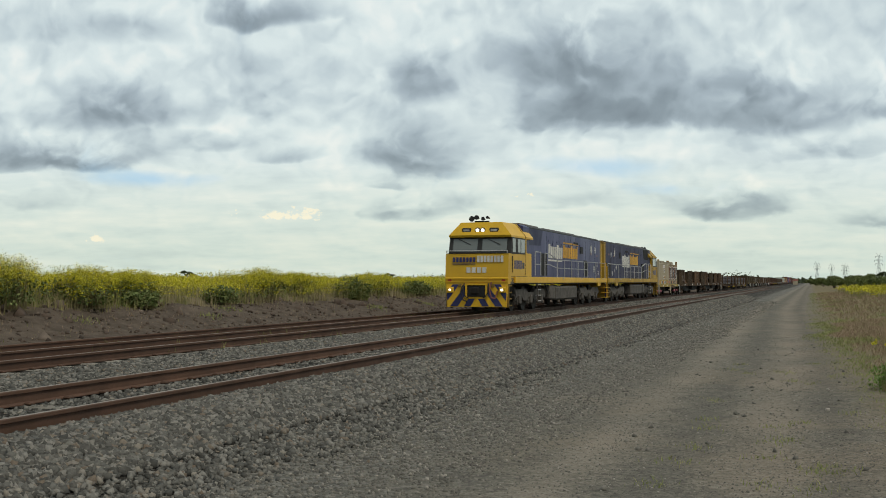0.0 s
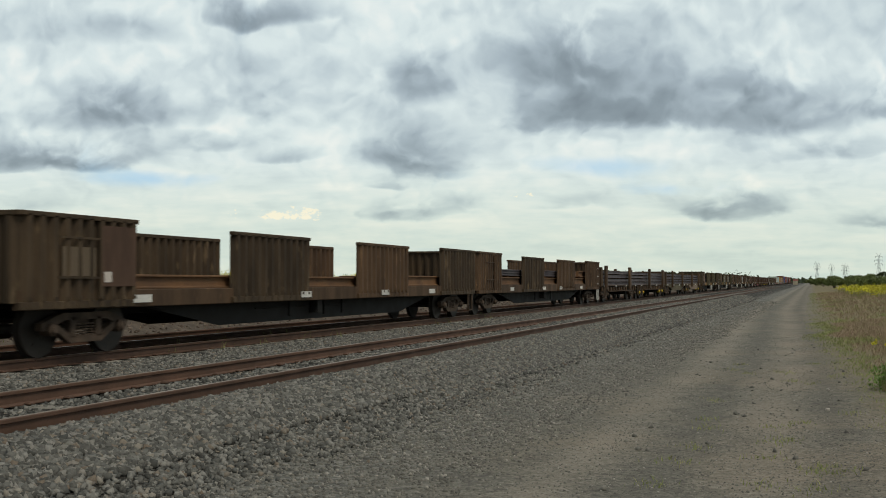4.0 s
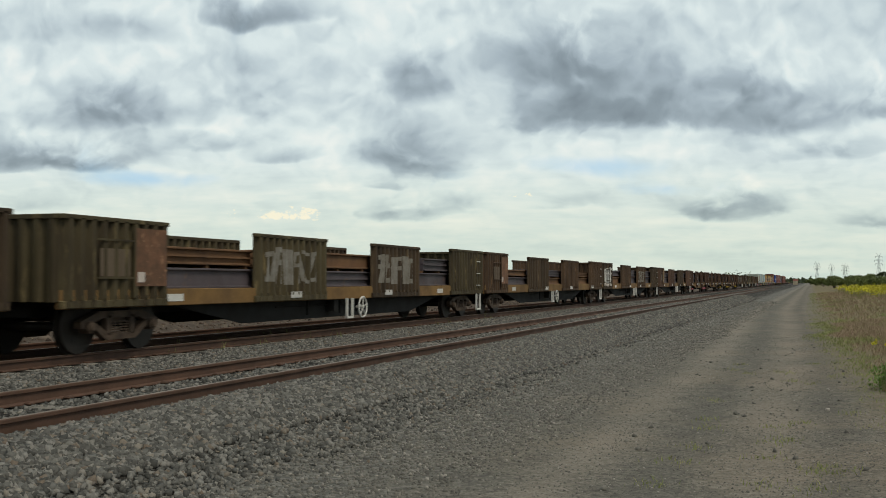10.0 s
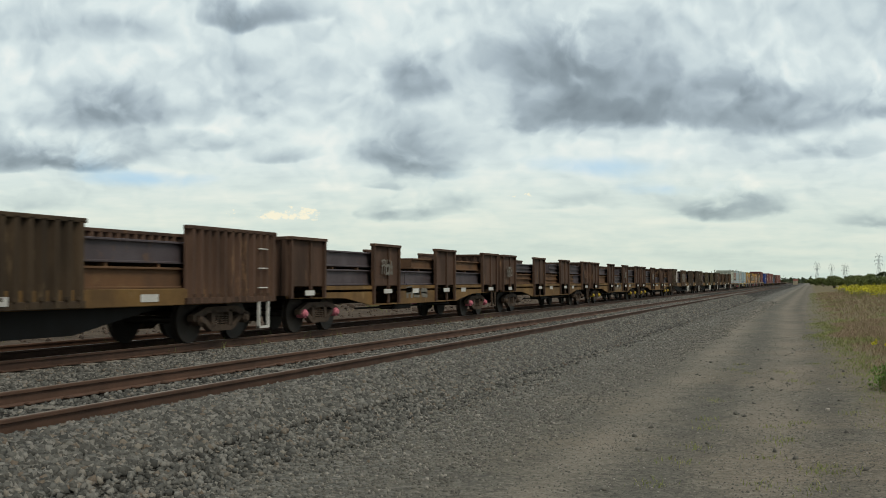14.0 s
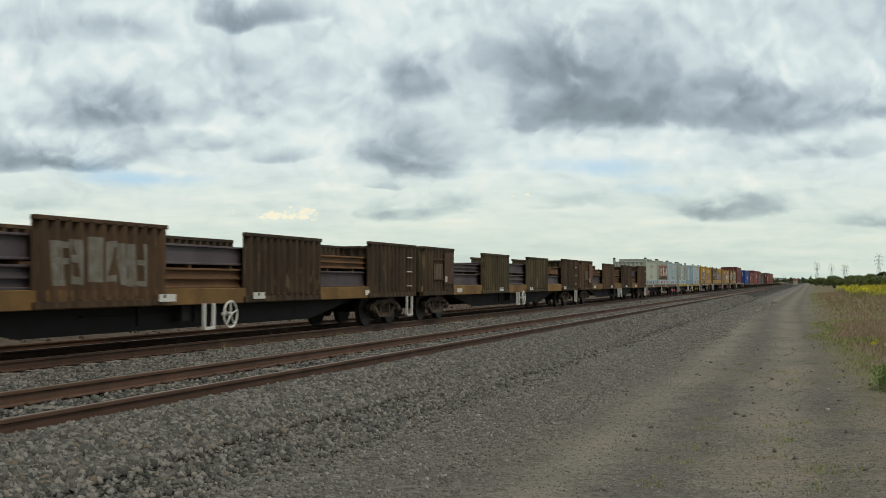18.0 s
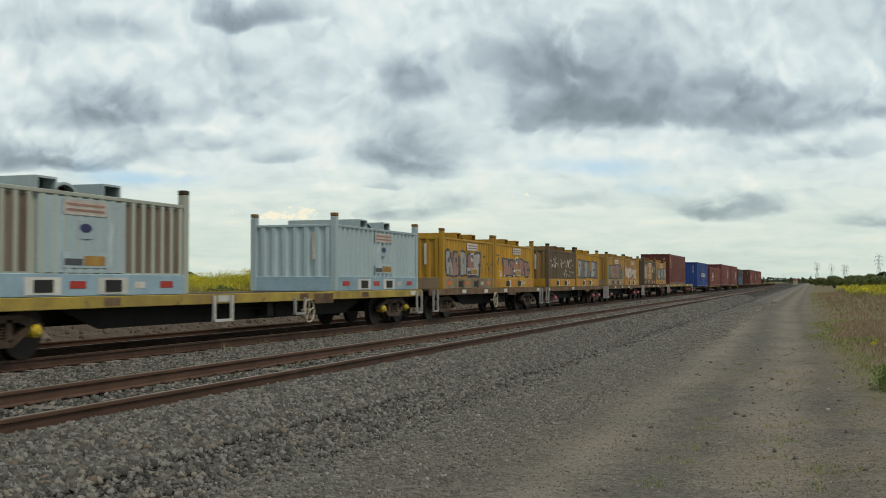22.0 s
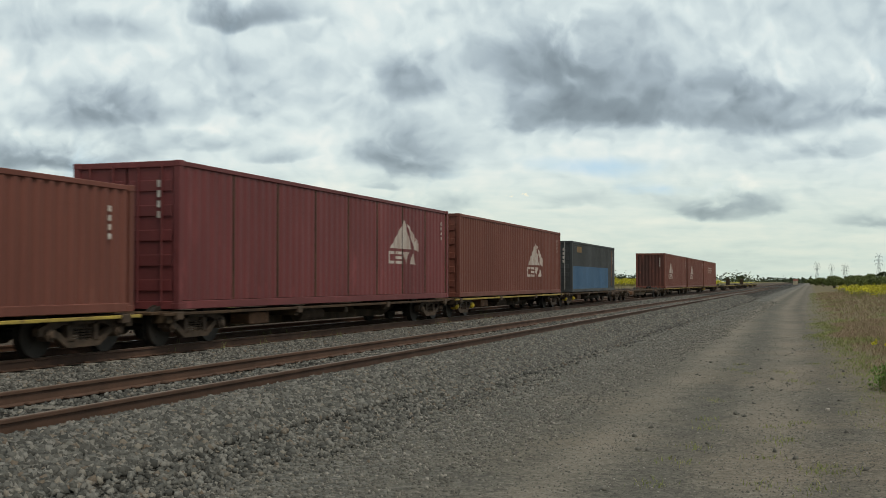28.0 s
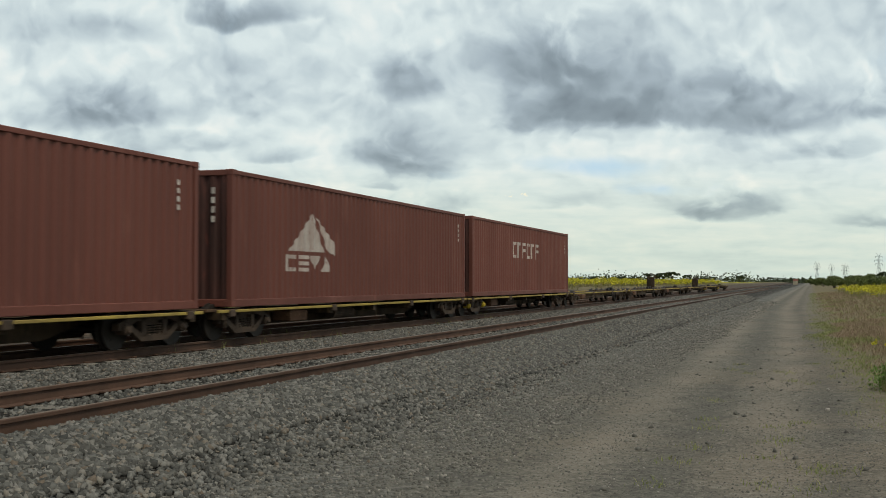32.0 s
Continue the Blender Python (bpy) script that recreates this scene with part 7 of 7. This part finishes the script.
DRY = island_material("dry grass", ((0.0, (0.27, 0.195, 0.13)), (0.4, (0.38, 0.285, 0.19)), (0.7, (0.46, 0.36, 0.25)), (0.85, (0.29, 0.28, 0.125)), (1.0, (0.24, 0.265, 0.10))), 0.8, (0.45, (0.36, 0.235, 0.17), 0.55))
GREEN = island_material("green grass", ((0.0, (0.17, 0.22, 0.06)), (0.5, (0.27, 0.31, 0.09)), (1.0, (0.42, 0.40, 0.17))), 0.7)
WEED_STALK = island_material("weed stalks", ((0.0, (0.17, 0.19, 0.05)), (0.35, (0.26, 0.26, 0.08)), (0.65, (0.36, 0.29, 0.16)), (1.0, (0.23, 0.25, 0.07))), 0.8, (0.35, (0.34, 0.27, 0.17), 0.7))
PETAL = island_material("mustard flowers", ((0.0, (0.34, 0.36, 0.05)), (0.35, (0.56, 0.52, 0.03)), (0.7, (0.72, 0.63, 0.02)), (1.0, (0.80, 0.70, 0.05))), 0.7)
LEAF = island_material("weed leaves", ((0.0, (0.09, 0.125, 0.035)), (0.5, (0.15, 0.185, 0.06)), (1.0, (0.22, 0.25, 0.09))), 0.7)
FRESH = island_material("fresh green leaves", ((0.0, (0.10, 0.17, 0.035)), (0.5, (0.16, 0.26, 0.055)), (1.0, (0.24, 0.33, 0.09))), 0.6)
GUM = island_material("gum leaves", ((0.0, (0.040, 0.055, 0.028)), (0.5, (0.065, 0.085, 0.042)), (1.0, (0.10, 0.12, 0.06))), 0.7)
BARK = mat("grey bark", (0.13, 0.11, 0.09), (0.06, 0.05, 0.04), 0.9, 2.0, 0.7)


def wedge(rng, k, y0, y1, x0):
    """Places on the verge, along its edge and as far out as it can be seen."""
    y = rng.uniform(0, 1, k) ** 0.8 * (y1 - y0) + y0
    x = x0 - 0.3 + rng.uniform(0, 1, k) * (0.075 * y + 1.0)
    return x, y


rng = np.random.default_rng(11)


def verge(k, y0, y1, lo, hi, material, name, label, seed, edge, green):
    x, y = wedge(rng, k, y0, y1, 0.0)
    wob = np.array([noise.noise((0.0, b * 0.22, 7.0)) * 0.45 + noise.noise((0.0, b * 0.8, 2.0)) * 0.35 + max(0.0, 31 - b) * 0.04 - min(0.4, max(0.0, b - 31) * 0.014) for b in y]) + edge
    patch = np.array([noise.noise((a * 0.5, b * 0.28, 9.0)) for a, b in zip(x, y)])
    keep = (x > wob + 0.25) & ((patch > 0.12) if green else (patch < 0.35))
    if green:
        keep |= (x > wob - 0.1) & (x < wob + 0.75)
    keep &= rng.uniform(0, 1, k) < np.clip((x - wob + 0.1) / (0.5 if green else 1.3), 0.05, 1.0)
    x, y, wob = x[keep], y[keep], wob[keep]
    out = np.clip((x - wob) / 1.6, 0.10, 1.0)
    h = rng.uniform(lo, hi, len(x)) * (out if not green else 0.35 + 0.65 * out)
    pts = np.stack([x, y, heights_at(x, y) - 0.01], 1)
    blades(name, pts, h, 0.003 + 0.00015 * y, 0.6, material, seed, label=label, category="grass")


verge(30000, 8, 44, 0.05, 0.20, DRY, "dry_grass", "tall dry straw-coloured grass on the verge", 21, 0.25, False)
verge(26000, 28, 160, 0.06, 0.21, DRY, "dry_grass", "tall dry straw-coloured grass along the road", 22, 0.25, False)
verge(26000, 8, 46, 0.03, 0.14, GREEN, "green_grass", "short green grass at the road's edge", 23, 0.05, True)
verge(13000, 28, 160, 0.05, 0.18, GREEN, "green_grass", "green grass among the straw", 24, 0.05, True)
# low tufts that grow through the gravel
tx, ty = rng.uniform(-2.2, 0.5, 26), rng.uniform(9, 24, 26)
kx = np.repeat(tx, 40) + rng.normal(0, 0.09, 26 * 40)
ky = np.repeat(ty, 40) + rng.normal(0, 0.14, 26 * 40)
blades("road_tufts", np.stack([kx, ky, heights_at(kx, ky)], 1), rng.uniform(0.015, 0.05, len(kx)), np.full(len(kx), 0.004), 0.5, GREEN, 25, label="sparse low green tufts in the gravel", category="grass")


def weed_clump(x, y, radius, height, count, seed, tone="mustard", words=""):
    """A big weed: many thin stems, leaves below and a haze of small yellow flowers on top."""
    r = np.random.default_rng(seed)
    ob = thing("mustard_bush" if tone == "mustard" else "weed_bush", words, "bush", (x, y, ground_height(x, y)), "roadside bushes")
    k = count
    a, q = r.uniform(0, 2 * np.pi, k), np.sqrt(r.uniform(0, 1, k)) * radius
    lump = 1 + 0.25 * np.sin(3 * a + seed) + 0.15 * np.sin(5 * a + 2 * seed)
    q = q * lump
    base = np.stack([q * np.cos(a) * 0.7, q * np.sin(a) * 0.9, np.zeros(k) - 0.05], 1)
    top = height * (1 - 0.45 * (q / (radius * 1.4)) ** 2) * r.uniform(0.75, 1.08, k)
    blades("stem_cluster", base, top, np.full(k, 0.010), 0.12, WEED_STALK, seed, ob, "thin green stems")
    m = k * (12 if tone == "fresh" else 5)
    i = r.integers(0, k, m)
    hz = r.uniform(0.08, 0.8 if tone == "mustard" else 1.0, m)
    pts = base[i] * (1 + 0.25 * hz[:, None]) + r.normal(0, 0.07, (m, 3))
    pts[:, 2] = np.abs(top[i] * hz)
    specks("foliage", pts, r.uniform(0.03, 0.075, m) * (0.5 if tone == "fresh" else 1.0), FRESH if tone == "fresh" else LEAF, seed + 1, ob, "grey-green leaves")
    if tone == "mustard":
        m = k * 30
        i = r.integers(0, k, m)
        hz = 1 - np.abs(r.normal(0, 0.22, m))
        pts = base[i] * (1 + 0.3 * hz[:, None]) + r.normal(0, 0.06, (m, 3))
        pts[:, 2] = np.abs(top[i] * np.clip(hz, 0.2, 1.0)) + r.normal(0, 0.03, m)
        specks("blossom", pts, r.uniform(0.012, 0.025, m), PETAL, seed + 2, ob, "small yellow flowers")
    return ob


MUSTARD = "flowering yellow mustard bush on the earth bank"
for k, (x, y, r, h, tone) in enumerate(((-19.5, 25.6, 1.0, 1.15, "mustard"), (-19.6, 22.4, 1.1, 1.35, "mustard"), (-19.7, 36.4, 1.0, 1.15, "mustard"), (-19.4, 33.0, 0.6, 0.6, "weed"), (-19.2, 43.8, 0.8, 1.0, "weed"),
                                        (-19.4, 52.5, 0.8, 0.75, "weed"), (-20.2, 29.0, 0.9, 0.9, "mustard"), (-19.3, 28.2, 0.6, 0.5, "weed"), (-20.0, 48.0, 1.2, 1.0, "mustard"), (-20.2, 40.4, 0.9, 0.9, "mustard"), (-20.0, 62, 1.2, 1.0, "weed"), (-19.8, 71, 1.2, 1.0, "mustard"))):
    weed_clump(x, y, r, h, 420, 40 + k, tone, MUSTARD if tone == "mustard" else "grey-green leafy weed on the earth bank")
weed_clump(1.55, 17.6, 0.75, 0.42, 500, 60, "fresh", "low green leafy weed in the verge")
weed_clump(3.2, 25.0, 0.6, 0.5, 260, 61, "fresh", "low green leafy weed in the dry grass")
fx, fy = rng.uniform(1.2, 3.2, 60), rng.uniform(16, 27, 60)
ft = heights_at(fx, fy) + rng.uniform(0.15, 0.38, 60)
blades("flower_stalks", np.stack([fx, fy, heights_at(fx, fy)], 1), ft - heights_at(fx, fy), np.full(60, 0.005), 0.02, GREEN, 62, label="thin stalks of yellow daisies in the verge", category="flowers")
kx, ky, kz = (np.repeat(v, 14) + rng.normal(0, 0.018, 840) for v in (fx, fy, ft))
specks("yellow_daisies", np.stack([kx, ky, kz], 1), rng.uniform(0.015, 0.03, 840), PETAL, 63, label="scattered yellow daisies in the verge", category="flowers")

# the flowering field on the bank and behind it
rng = np.random.default_rng(12)


def weed_field(name, label, k, x0, x1, y0, y1, lo, hi, petals, size, seed):
    x, y = rng.uniform(x0, x1, k), rng.uniform(y0, y1, k)
    clump = np.array([noise.noise((a * 0.35, b * 0.22, 3.0)) + 0.6 * noise.noise((a * 0.9, b * 0.7, 8.0)) for a, b in zip(x, y)])
    h = rng.uniform(lo, hi, k) * (1 + 0.55 * clump)
    z = heights_at(x, y)
    ob = tagged(new(name), label, "weeds", kind="stuff")
    n_st = 7
    bx = np.repeat(x, n_st) + rng.normal(0, 0.16, k * n_st)
    by = np.repeat(y, n_st) + rng.normal(0, 0.16, k * n_st)
    blades("stalks", np.stack([bx, by, np.repeat(z, n_st) - 0.05], 1), np.repeat(h, n_st) * rng.uniform(0.6, 1.05, k * n_st), np.full(k * n_st, 0.008 + size * 0.10), 0.16, WEED_STALK, seed, ob, "pale green and straw stalks")
    rich = (clump > -0.25)
    fx, fy, fz, fh = (np.repeat(v[rich], petals) for v in (x, y, z, h))
    m = len(fx)
    lev = 1.02 - np.abs(rng.normal(0, 0.22, m))
    specks("flowers", np.stack([fx + rng.normal(0, 0.2, m), fy + rng.normal(0, 0.2, m), fz + fh * np.clip(lev, 0.35, 1.05)], 1), rng.uniform(0.6, 1.3, m) * size, PETAL, seed + 1, ob, "small yellow flowers")
    return ob


weed_field("mustard_field", "yellow mustard and dry weeds covering the bank", 4600, -27, -19.0, 12, 70, 0.40, 0.80, 52, 0.024, 70)
weed_field("mustard_field", "yellow mustard field behind the bank", 3600, -48, -27, 15, 130, 0.55, 0.95, 44, 0.05, 72)
weed_field("mustard_field", "yellow mustard field along the line", 3400, -40, -19.3, 70, 260, 0.45, 0.9, 24, 0.085, 74)
weed_field("mustard_field", "yellow mustard in the far field", 2800, -150, -30, 130, 420, 0.6, 1.0, 16, 0.17, 76)
weed_field("mustard_patch", "yellow mustard beside the access road", 420, 3.5, 14, 100, 190, 0.5, 0.9, 14, 0.09, 78)
# sparse dry stalks on the bank's slope and sprigs beside the rails
sx, sy = rng.uniform(-19.4, -16.2, 2600), rng.uniform(12, 80, 2600)
blades("bank_grass", np.stack([sx, sy, heights_at(sx, sy)], 1), rng.uniform(0.03, 0.16, 2600) * np.clip((-16.0 - sx) / 2, 0.2, 1.2), np.full(2600, 0.006), 0.6, DRY, 80, label="sparse dry grass on the earth bank", category="grass")
sx, sy = np.repeat(rng.uniform(-14.4, -11.3, 60), 6) + rng.normal(0, 0.05, 360), np.repeat(rng.uniform(13, 45, 60), 6) + rng.normal(0, 0.07, 360)
blades("rail_weeds", np.stack([sx, sy, np.full(360, -0.22)], 1), rng.uniform(0.08, 0.32, 360), np.full(360, 0.004), 0.3, GREEN, 81, label="thin green sprigs growing between the rails", category="weeds")
gx, gy = np.repeat(rng.uniform(-18.6, -16.6, 9), 70) + rng.normal(0, 0.2, 630), np.repeat(rng.uniform(16, 50, 9), 70) + rng.normal(0, 0.3, 630)
blades("bank_tufts", np.stack([gx, gy, heights_at(gx, gy)], 1), rng.uniform(0.05, 0.16, 630), np.full(630, 0.008), 0.4, GREEN, 82, label="small green tufts on the bare earth", category="grass")
# clods and stones on the bank
CLOD = island_material("earth clods", ((0.0, (0.055, 0.042, 0.034)), (0.5, (0.115, 0.085, 0.066)), (1.0, (0.19, 0.15, 0.12))))
stones("clods", "brown earth clods and stones on the bare bank", [(-19.6, -16.0, 14, 70, 10, 0.03, 0.10, 0.0), (-19.6, -16.4, 14, 60, 0.25, 0.15, 0.3, -0.1)], CLOD, 7)


# ---- trees and the far plain ----
def shrub_mesh(seed, lumps, size, leaf, count, squash=0.75):
    r = np.random.default_rng(seed)
    pts = []
    for k in range(lumps):
        c = np.array([r.normal(0, 0.55), r.normal(0, 0.55), r.uniform(0.35, 0.8)]) * size
        rad = r.uniform(0.28, 0.5) * size
        d = r.normal(size=(count, 3))
        d /= np.linalg.norm(d, axis=1, keepdims=True)
        p = c + d * rad * r.uniform(0.55, 1.08, (count, 1)) * np.array([1, 1, squash])
        pts.append(p[p[:, 2] > 0.02])
    return np.concatenate(pts)


def shrub(seed, words):
    ob = thing("shrub", words, "shrub", group="far shrubs")
    pts = shrub_mesh(seed, 9, 2.0, 0.1, 260)
    specks("foliage", pts, np.random.default_rng(seed).uniform(0.08, 0.2, len(pts)), LEAF, seed + 3, ob)
    g = Geo()
    for k in range(5):
        g.tube((0.1 * k - 0.2, 0, -0.1), (math.cos(k * 1.3) * 0.9, math.sin(k * 1.3) * 0.9, 1.1), 0.06, 6, 0.025)
    part("branches", g, BARK, ob)
    return ob


def gum_tree(seed, words):
    """An open-crowned eucalypt: a leaning trunk, forked limbs and ragged clumps of leaves."""
    r = random.Random(seed)
    ob = thing("gum_tree", words, "tree", group="distant trees")
    g = Geo()
    top = Vector((r.uniform(-0.5, 0.5), r.uniform(-0.5, 0.5), 3.2))
    g.tube((0, 0, -0.3), top, 0.32, 9, 0.22)
    part("trunk", g, BARK, ob, "grey tapered trunk")
    pts = []
    rn = np.random.default_rng(seed)
    for k in range(8):
        a = 2 * math.pi * k / 8 + r.uniform(-0.3, 0.3)
        e = top + Vector((math.cos(a) * r.uniform(1.5, 3.6), math.sin(a) * r.uniform(1.5, 3.6), r.uniform(1.0, 3.6)))
        part("limb", Geo().tube(top - Vector((0, 0, 0.3)), top.lerp(e, 0.5) + Vector((0, 0, 0.3)), 0.15, 7, 0.09).tube(top.lerp(e, 0.5) + Vector((0, 0, 0.3)), e, 0.09, 6, 0.04), BARK, ob)
        for q in range(2):
            c = np.array(e) + rn.normal(0, 0.6, 3) * np.array([1, 1, 0.4])
            d = rn.normal(size=(260, 3))
            d /= np.linalg.norm(d, axis=1, keepdims=True)
            pts.append(c + d * r.uniform(0.7, 1.3) * rn.uniform(0.5, 1.05, (260, 1)) * np.array([1.15, 1.15, 0.55]))
    pts = np.concatenate(pts)
    specks("crown", pts, rn.uniform(0.12, 0.30, len(pts)), GUM, seed + 5, ob, "dark ragged crown of narrow leaves")
    return ob


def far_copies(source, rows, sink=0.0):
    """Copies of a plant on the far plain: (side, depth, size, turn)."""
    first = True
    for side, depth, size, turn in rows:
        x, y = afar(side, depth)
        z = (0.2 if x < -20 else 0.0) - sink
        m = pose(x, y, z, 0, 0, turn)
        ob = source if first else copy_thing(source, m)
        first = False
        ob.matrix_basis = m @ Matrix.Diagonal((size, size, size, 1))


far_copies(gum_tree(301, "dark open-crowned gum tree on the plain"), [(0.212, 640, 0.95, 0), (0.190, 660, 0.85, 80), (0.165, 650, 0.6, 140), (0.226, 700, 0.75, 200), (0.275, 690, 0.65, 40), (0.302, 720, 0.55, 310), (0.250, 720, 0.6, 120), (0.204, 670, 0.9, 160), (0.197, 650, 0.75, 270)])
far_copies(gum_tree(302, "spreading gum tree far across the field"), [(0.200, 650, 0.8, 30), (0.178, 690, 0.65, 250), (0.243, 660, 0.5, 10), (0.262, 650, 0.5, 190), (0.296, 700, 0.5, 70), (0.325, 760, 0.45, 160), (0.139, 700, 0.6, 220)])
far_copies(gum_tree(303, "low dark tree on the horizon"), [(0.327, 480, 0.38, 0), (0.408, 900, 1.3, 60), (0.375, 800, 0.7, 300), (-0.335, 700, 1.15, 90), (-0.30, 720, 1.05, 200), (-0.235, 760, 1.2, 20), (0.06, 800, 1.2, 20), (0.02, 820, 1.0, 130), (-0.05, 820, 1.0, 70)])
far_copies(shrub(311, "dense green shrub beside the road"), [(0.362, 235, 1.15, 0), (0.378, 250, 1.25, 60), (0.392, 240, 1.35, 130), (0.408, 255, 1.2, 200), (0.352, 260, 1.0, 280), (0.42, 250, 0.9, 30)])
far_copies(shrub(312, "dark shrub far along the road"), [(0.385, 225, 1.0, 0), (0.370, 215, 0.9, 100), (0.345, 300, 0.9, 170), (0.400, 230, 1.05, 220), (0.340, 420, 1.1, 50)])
# low woods that close the horizon
rng = np.random.default_rng(15)
wood = []
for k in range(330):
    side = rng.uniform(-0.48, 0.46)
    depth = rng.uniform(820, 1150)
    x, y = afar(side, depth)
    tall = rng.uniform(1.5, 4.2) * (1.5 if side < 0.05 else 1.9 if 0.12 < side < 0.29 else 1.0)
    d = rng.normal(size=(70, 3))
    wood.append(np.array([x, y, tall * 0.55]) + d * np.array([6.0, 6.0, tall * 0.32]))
wood = np.concatenate(wood)
wood[:, 2] = np.abs(wood[:, 2])
specks("far_woods", wood, rng.uniform(0.5, 1.3, len(wood)), GUM, 90, label="low dark belt of trees on the horizon", category="woods")


def pylon(words):
    ob = thing("pylon", words, "pylon", group="power pylons")
    steel = mat("galvanised lattice steel", (0.45, 0.46, 0.46), (0.34, 0.34, 0.34), 0.6, 1.0, 0.5, bump=0)
    body = Geo()
    for sx in (-1, 1):
        for sy in (-1, 1):
            body.tube((sx * 4.2, sy * 4.2, 0), (sx * 1.0, sy * 1.0, 30), 0.20, 5, 0.14)
            body.tube((sx * 1.0, sy * 1.0, 30), (sx * 0.8, sy * 0.8, 42), 0.14, 5)
    for k in range(7):
        z0, z1 = 5.0 * k, 5.0 * k + 5
        a, b = 4.2 - 3.2 * min(1, z0 / 30), 4.2 - 3.2 * min(1, z1 / 30)
        for s in (-1, 1):
            body.tube((-a, s * a, z0), (b, s * b, z1), 0.08, 4).tube((a, s * a, z0), (-b, s * b, z1), 0.08, 4)
            body.tube((s * a, -a, z0), (s * b, b, z1), 0.08, 4).tube((s * a, a, z0), (s * b, -b, z1), 0.08, 4)
    part("lattice_mast", body, steel, ob, "grey lattice mast")
    for z, w in ((29, 6.5), (35, 7.5), (41, 6.0)):
        for s in (-1, 1):
            part("cross_arm", Geo().tube((s * 0.8, 0, z), (s * w, 0, z + 0.8), 0.2, 5).tube((s * 0.8, 0, z + 2.2), (s * w, 0, z + 0.8), 0.2, 5), steel, ob)
            part("insulator", Geo().tube((s * w, 0, z + 0.8), (s * w, 0, z - 1.8), 0.22, 6), SLATE, ob)
    for s in (-1, 1):
        part("peak", Geo().tube((s * 0.8, 0, 42), (s * 4.0, 0, 47), 0.2, 5), steel, ob)
    return ob


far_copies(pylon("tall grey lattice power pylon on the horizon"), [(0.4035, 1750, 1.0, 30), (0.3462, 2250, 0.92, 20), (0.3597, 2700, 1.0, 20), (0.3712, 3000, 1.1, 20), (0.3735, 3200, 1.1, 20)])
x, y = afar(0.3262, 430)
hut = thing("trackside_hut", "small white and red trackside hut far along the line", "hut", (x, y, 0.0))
part("wall", Geo().box(-0.9, 0.9, -0.8, 0.8, -0.1, 1.5, 0.02), CREAM, hut)
part("roof", Geo().prism([(-0.9, 1.5), (0.9, 1.5), (0, 2.1)], 0, -1.0, 1.0), RED_BOX, hut, "red gabled roof")


# ---- movement ----
def motions():
    for ob, x, y, z, turned in MOVERS:
        walk(ob, [(t, pose(x, y - SPEED * t, z, 0, 0, turned)) for t in (0.0, 8.0, 16.0, 24.0, 32.0)])
    walk(BACKDROP, [(0.0, pose(11.0 * math.cos(radians(HEADING)), 11.0 * math.sin(radians(HEADING)), 0)), (32.0, pose(-11.0 * math.cos(radians(HEADING)), -11.0 * math.sin(radians(HEADING)), 0))])
    # every wheel turns; those of a size turn alike
    for kind, wheels in WHEELS.items():
        step = min(88.0, math.degrees(SPEED / FPS / (0.46 if kind == "wagon" else 0.52)))
        walk(wheels[0], [(k / FPS, pose(0, 0, 0, (step * k) % 360)) for k in range(32 * FPS + 1)])
        data = wheels[0].animation_data
        for w in wheels[1:]:
            w.rotation_mode = "QUATERNION"
            w.animation_data_create()
            w.animation_data.action = data.action
            w.animation_data.action_slot = data.action_slot


motions()
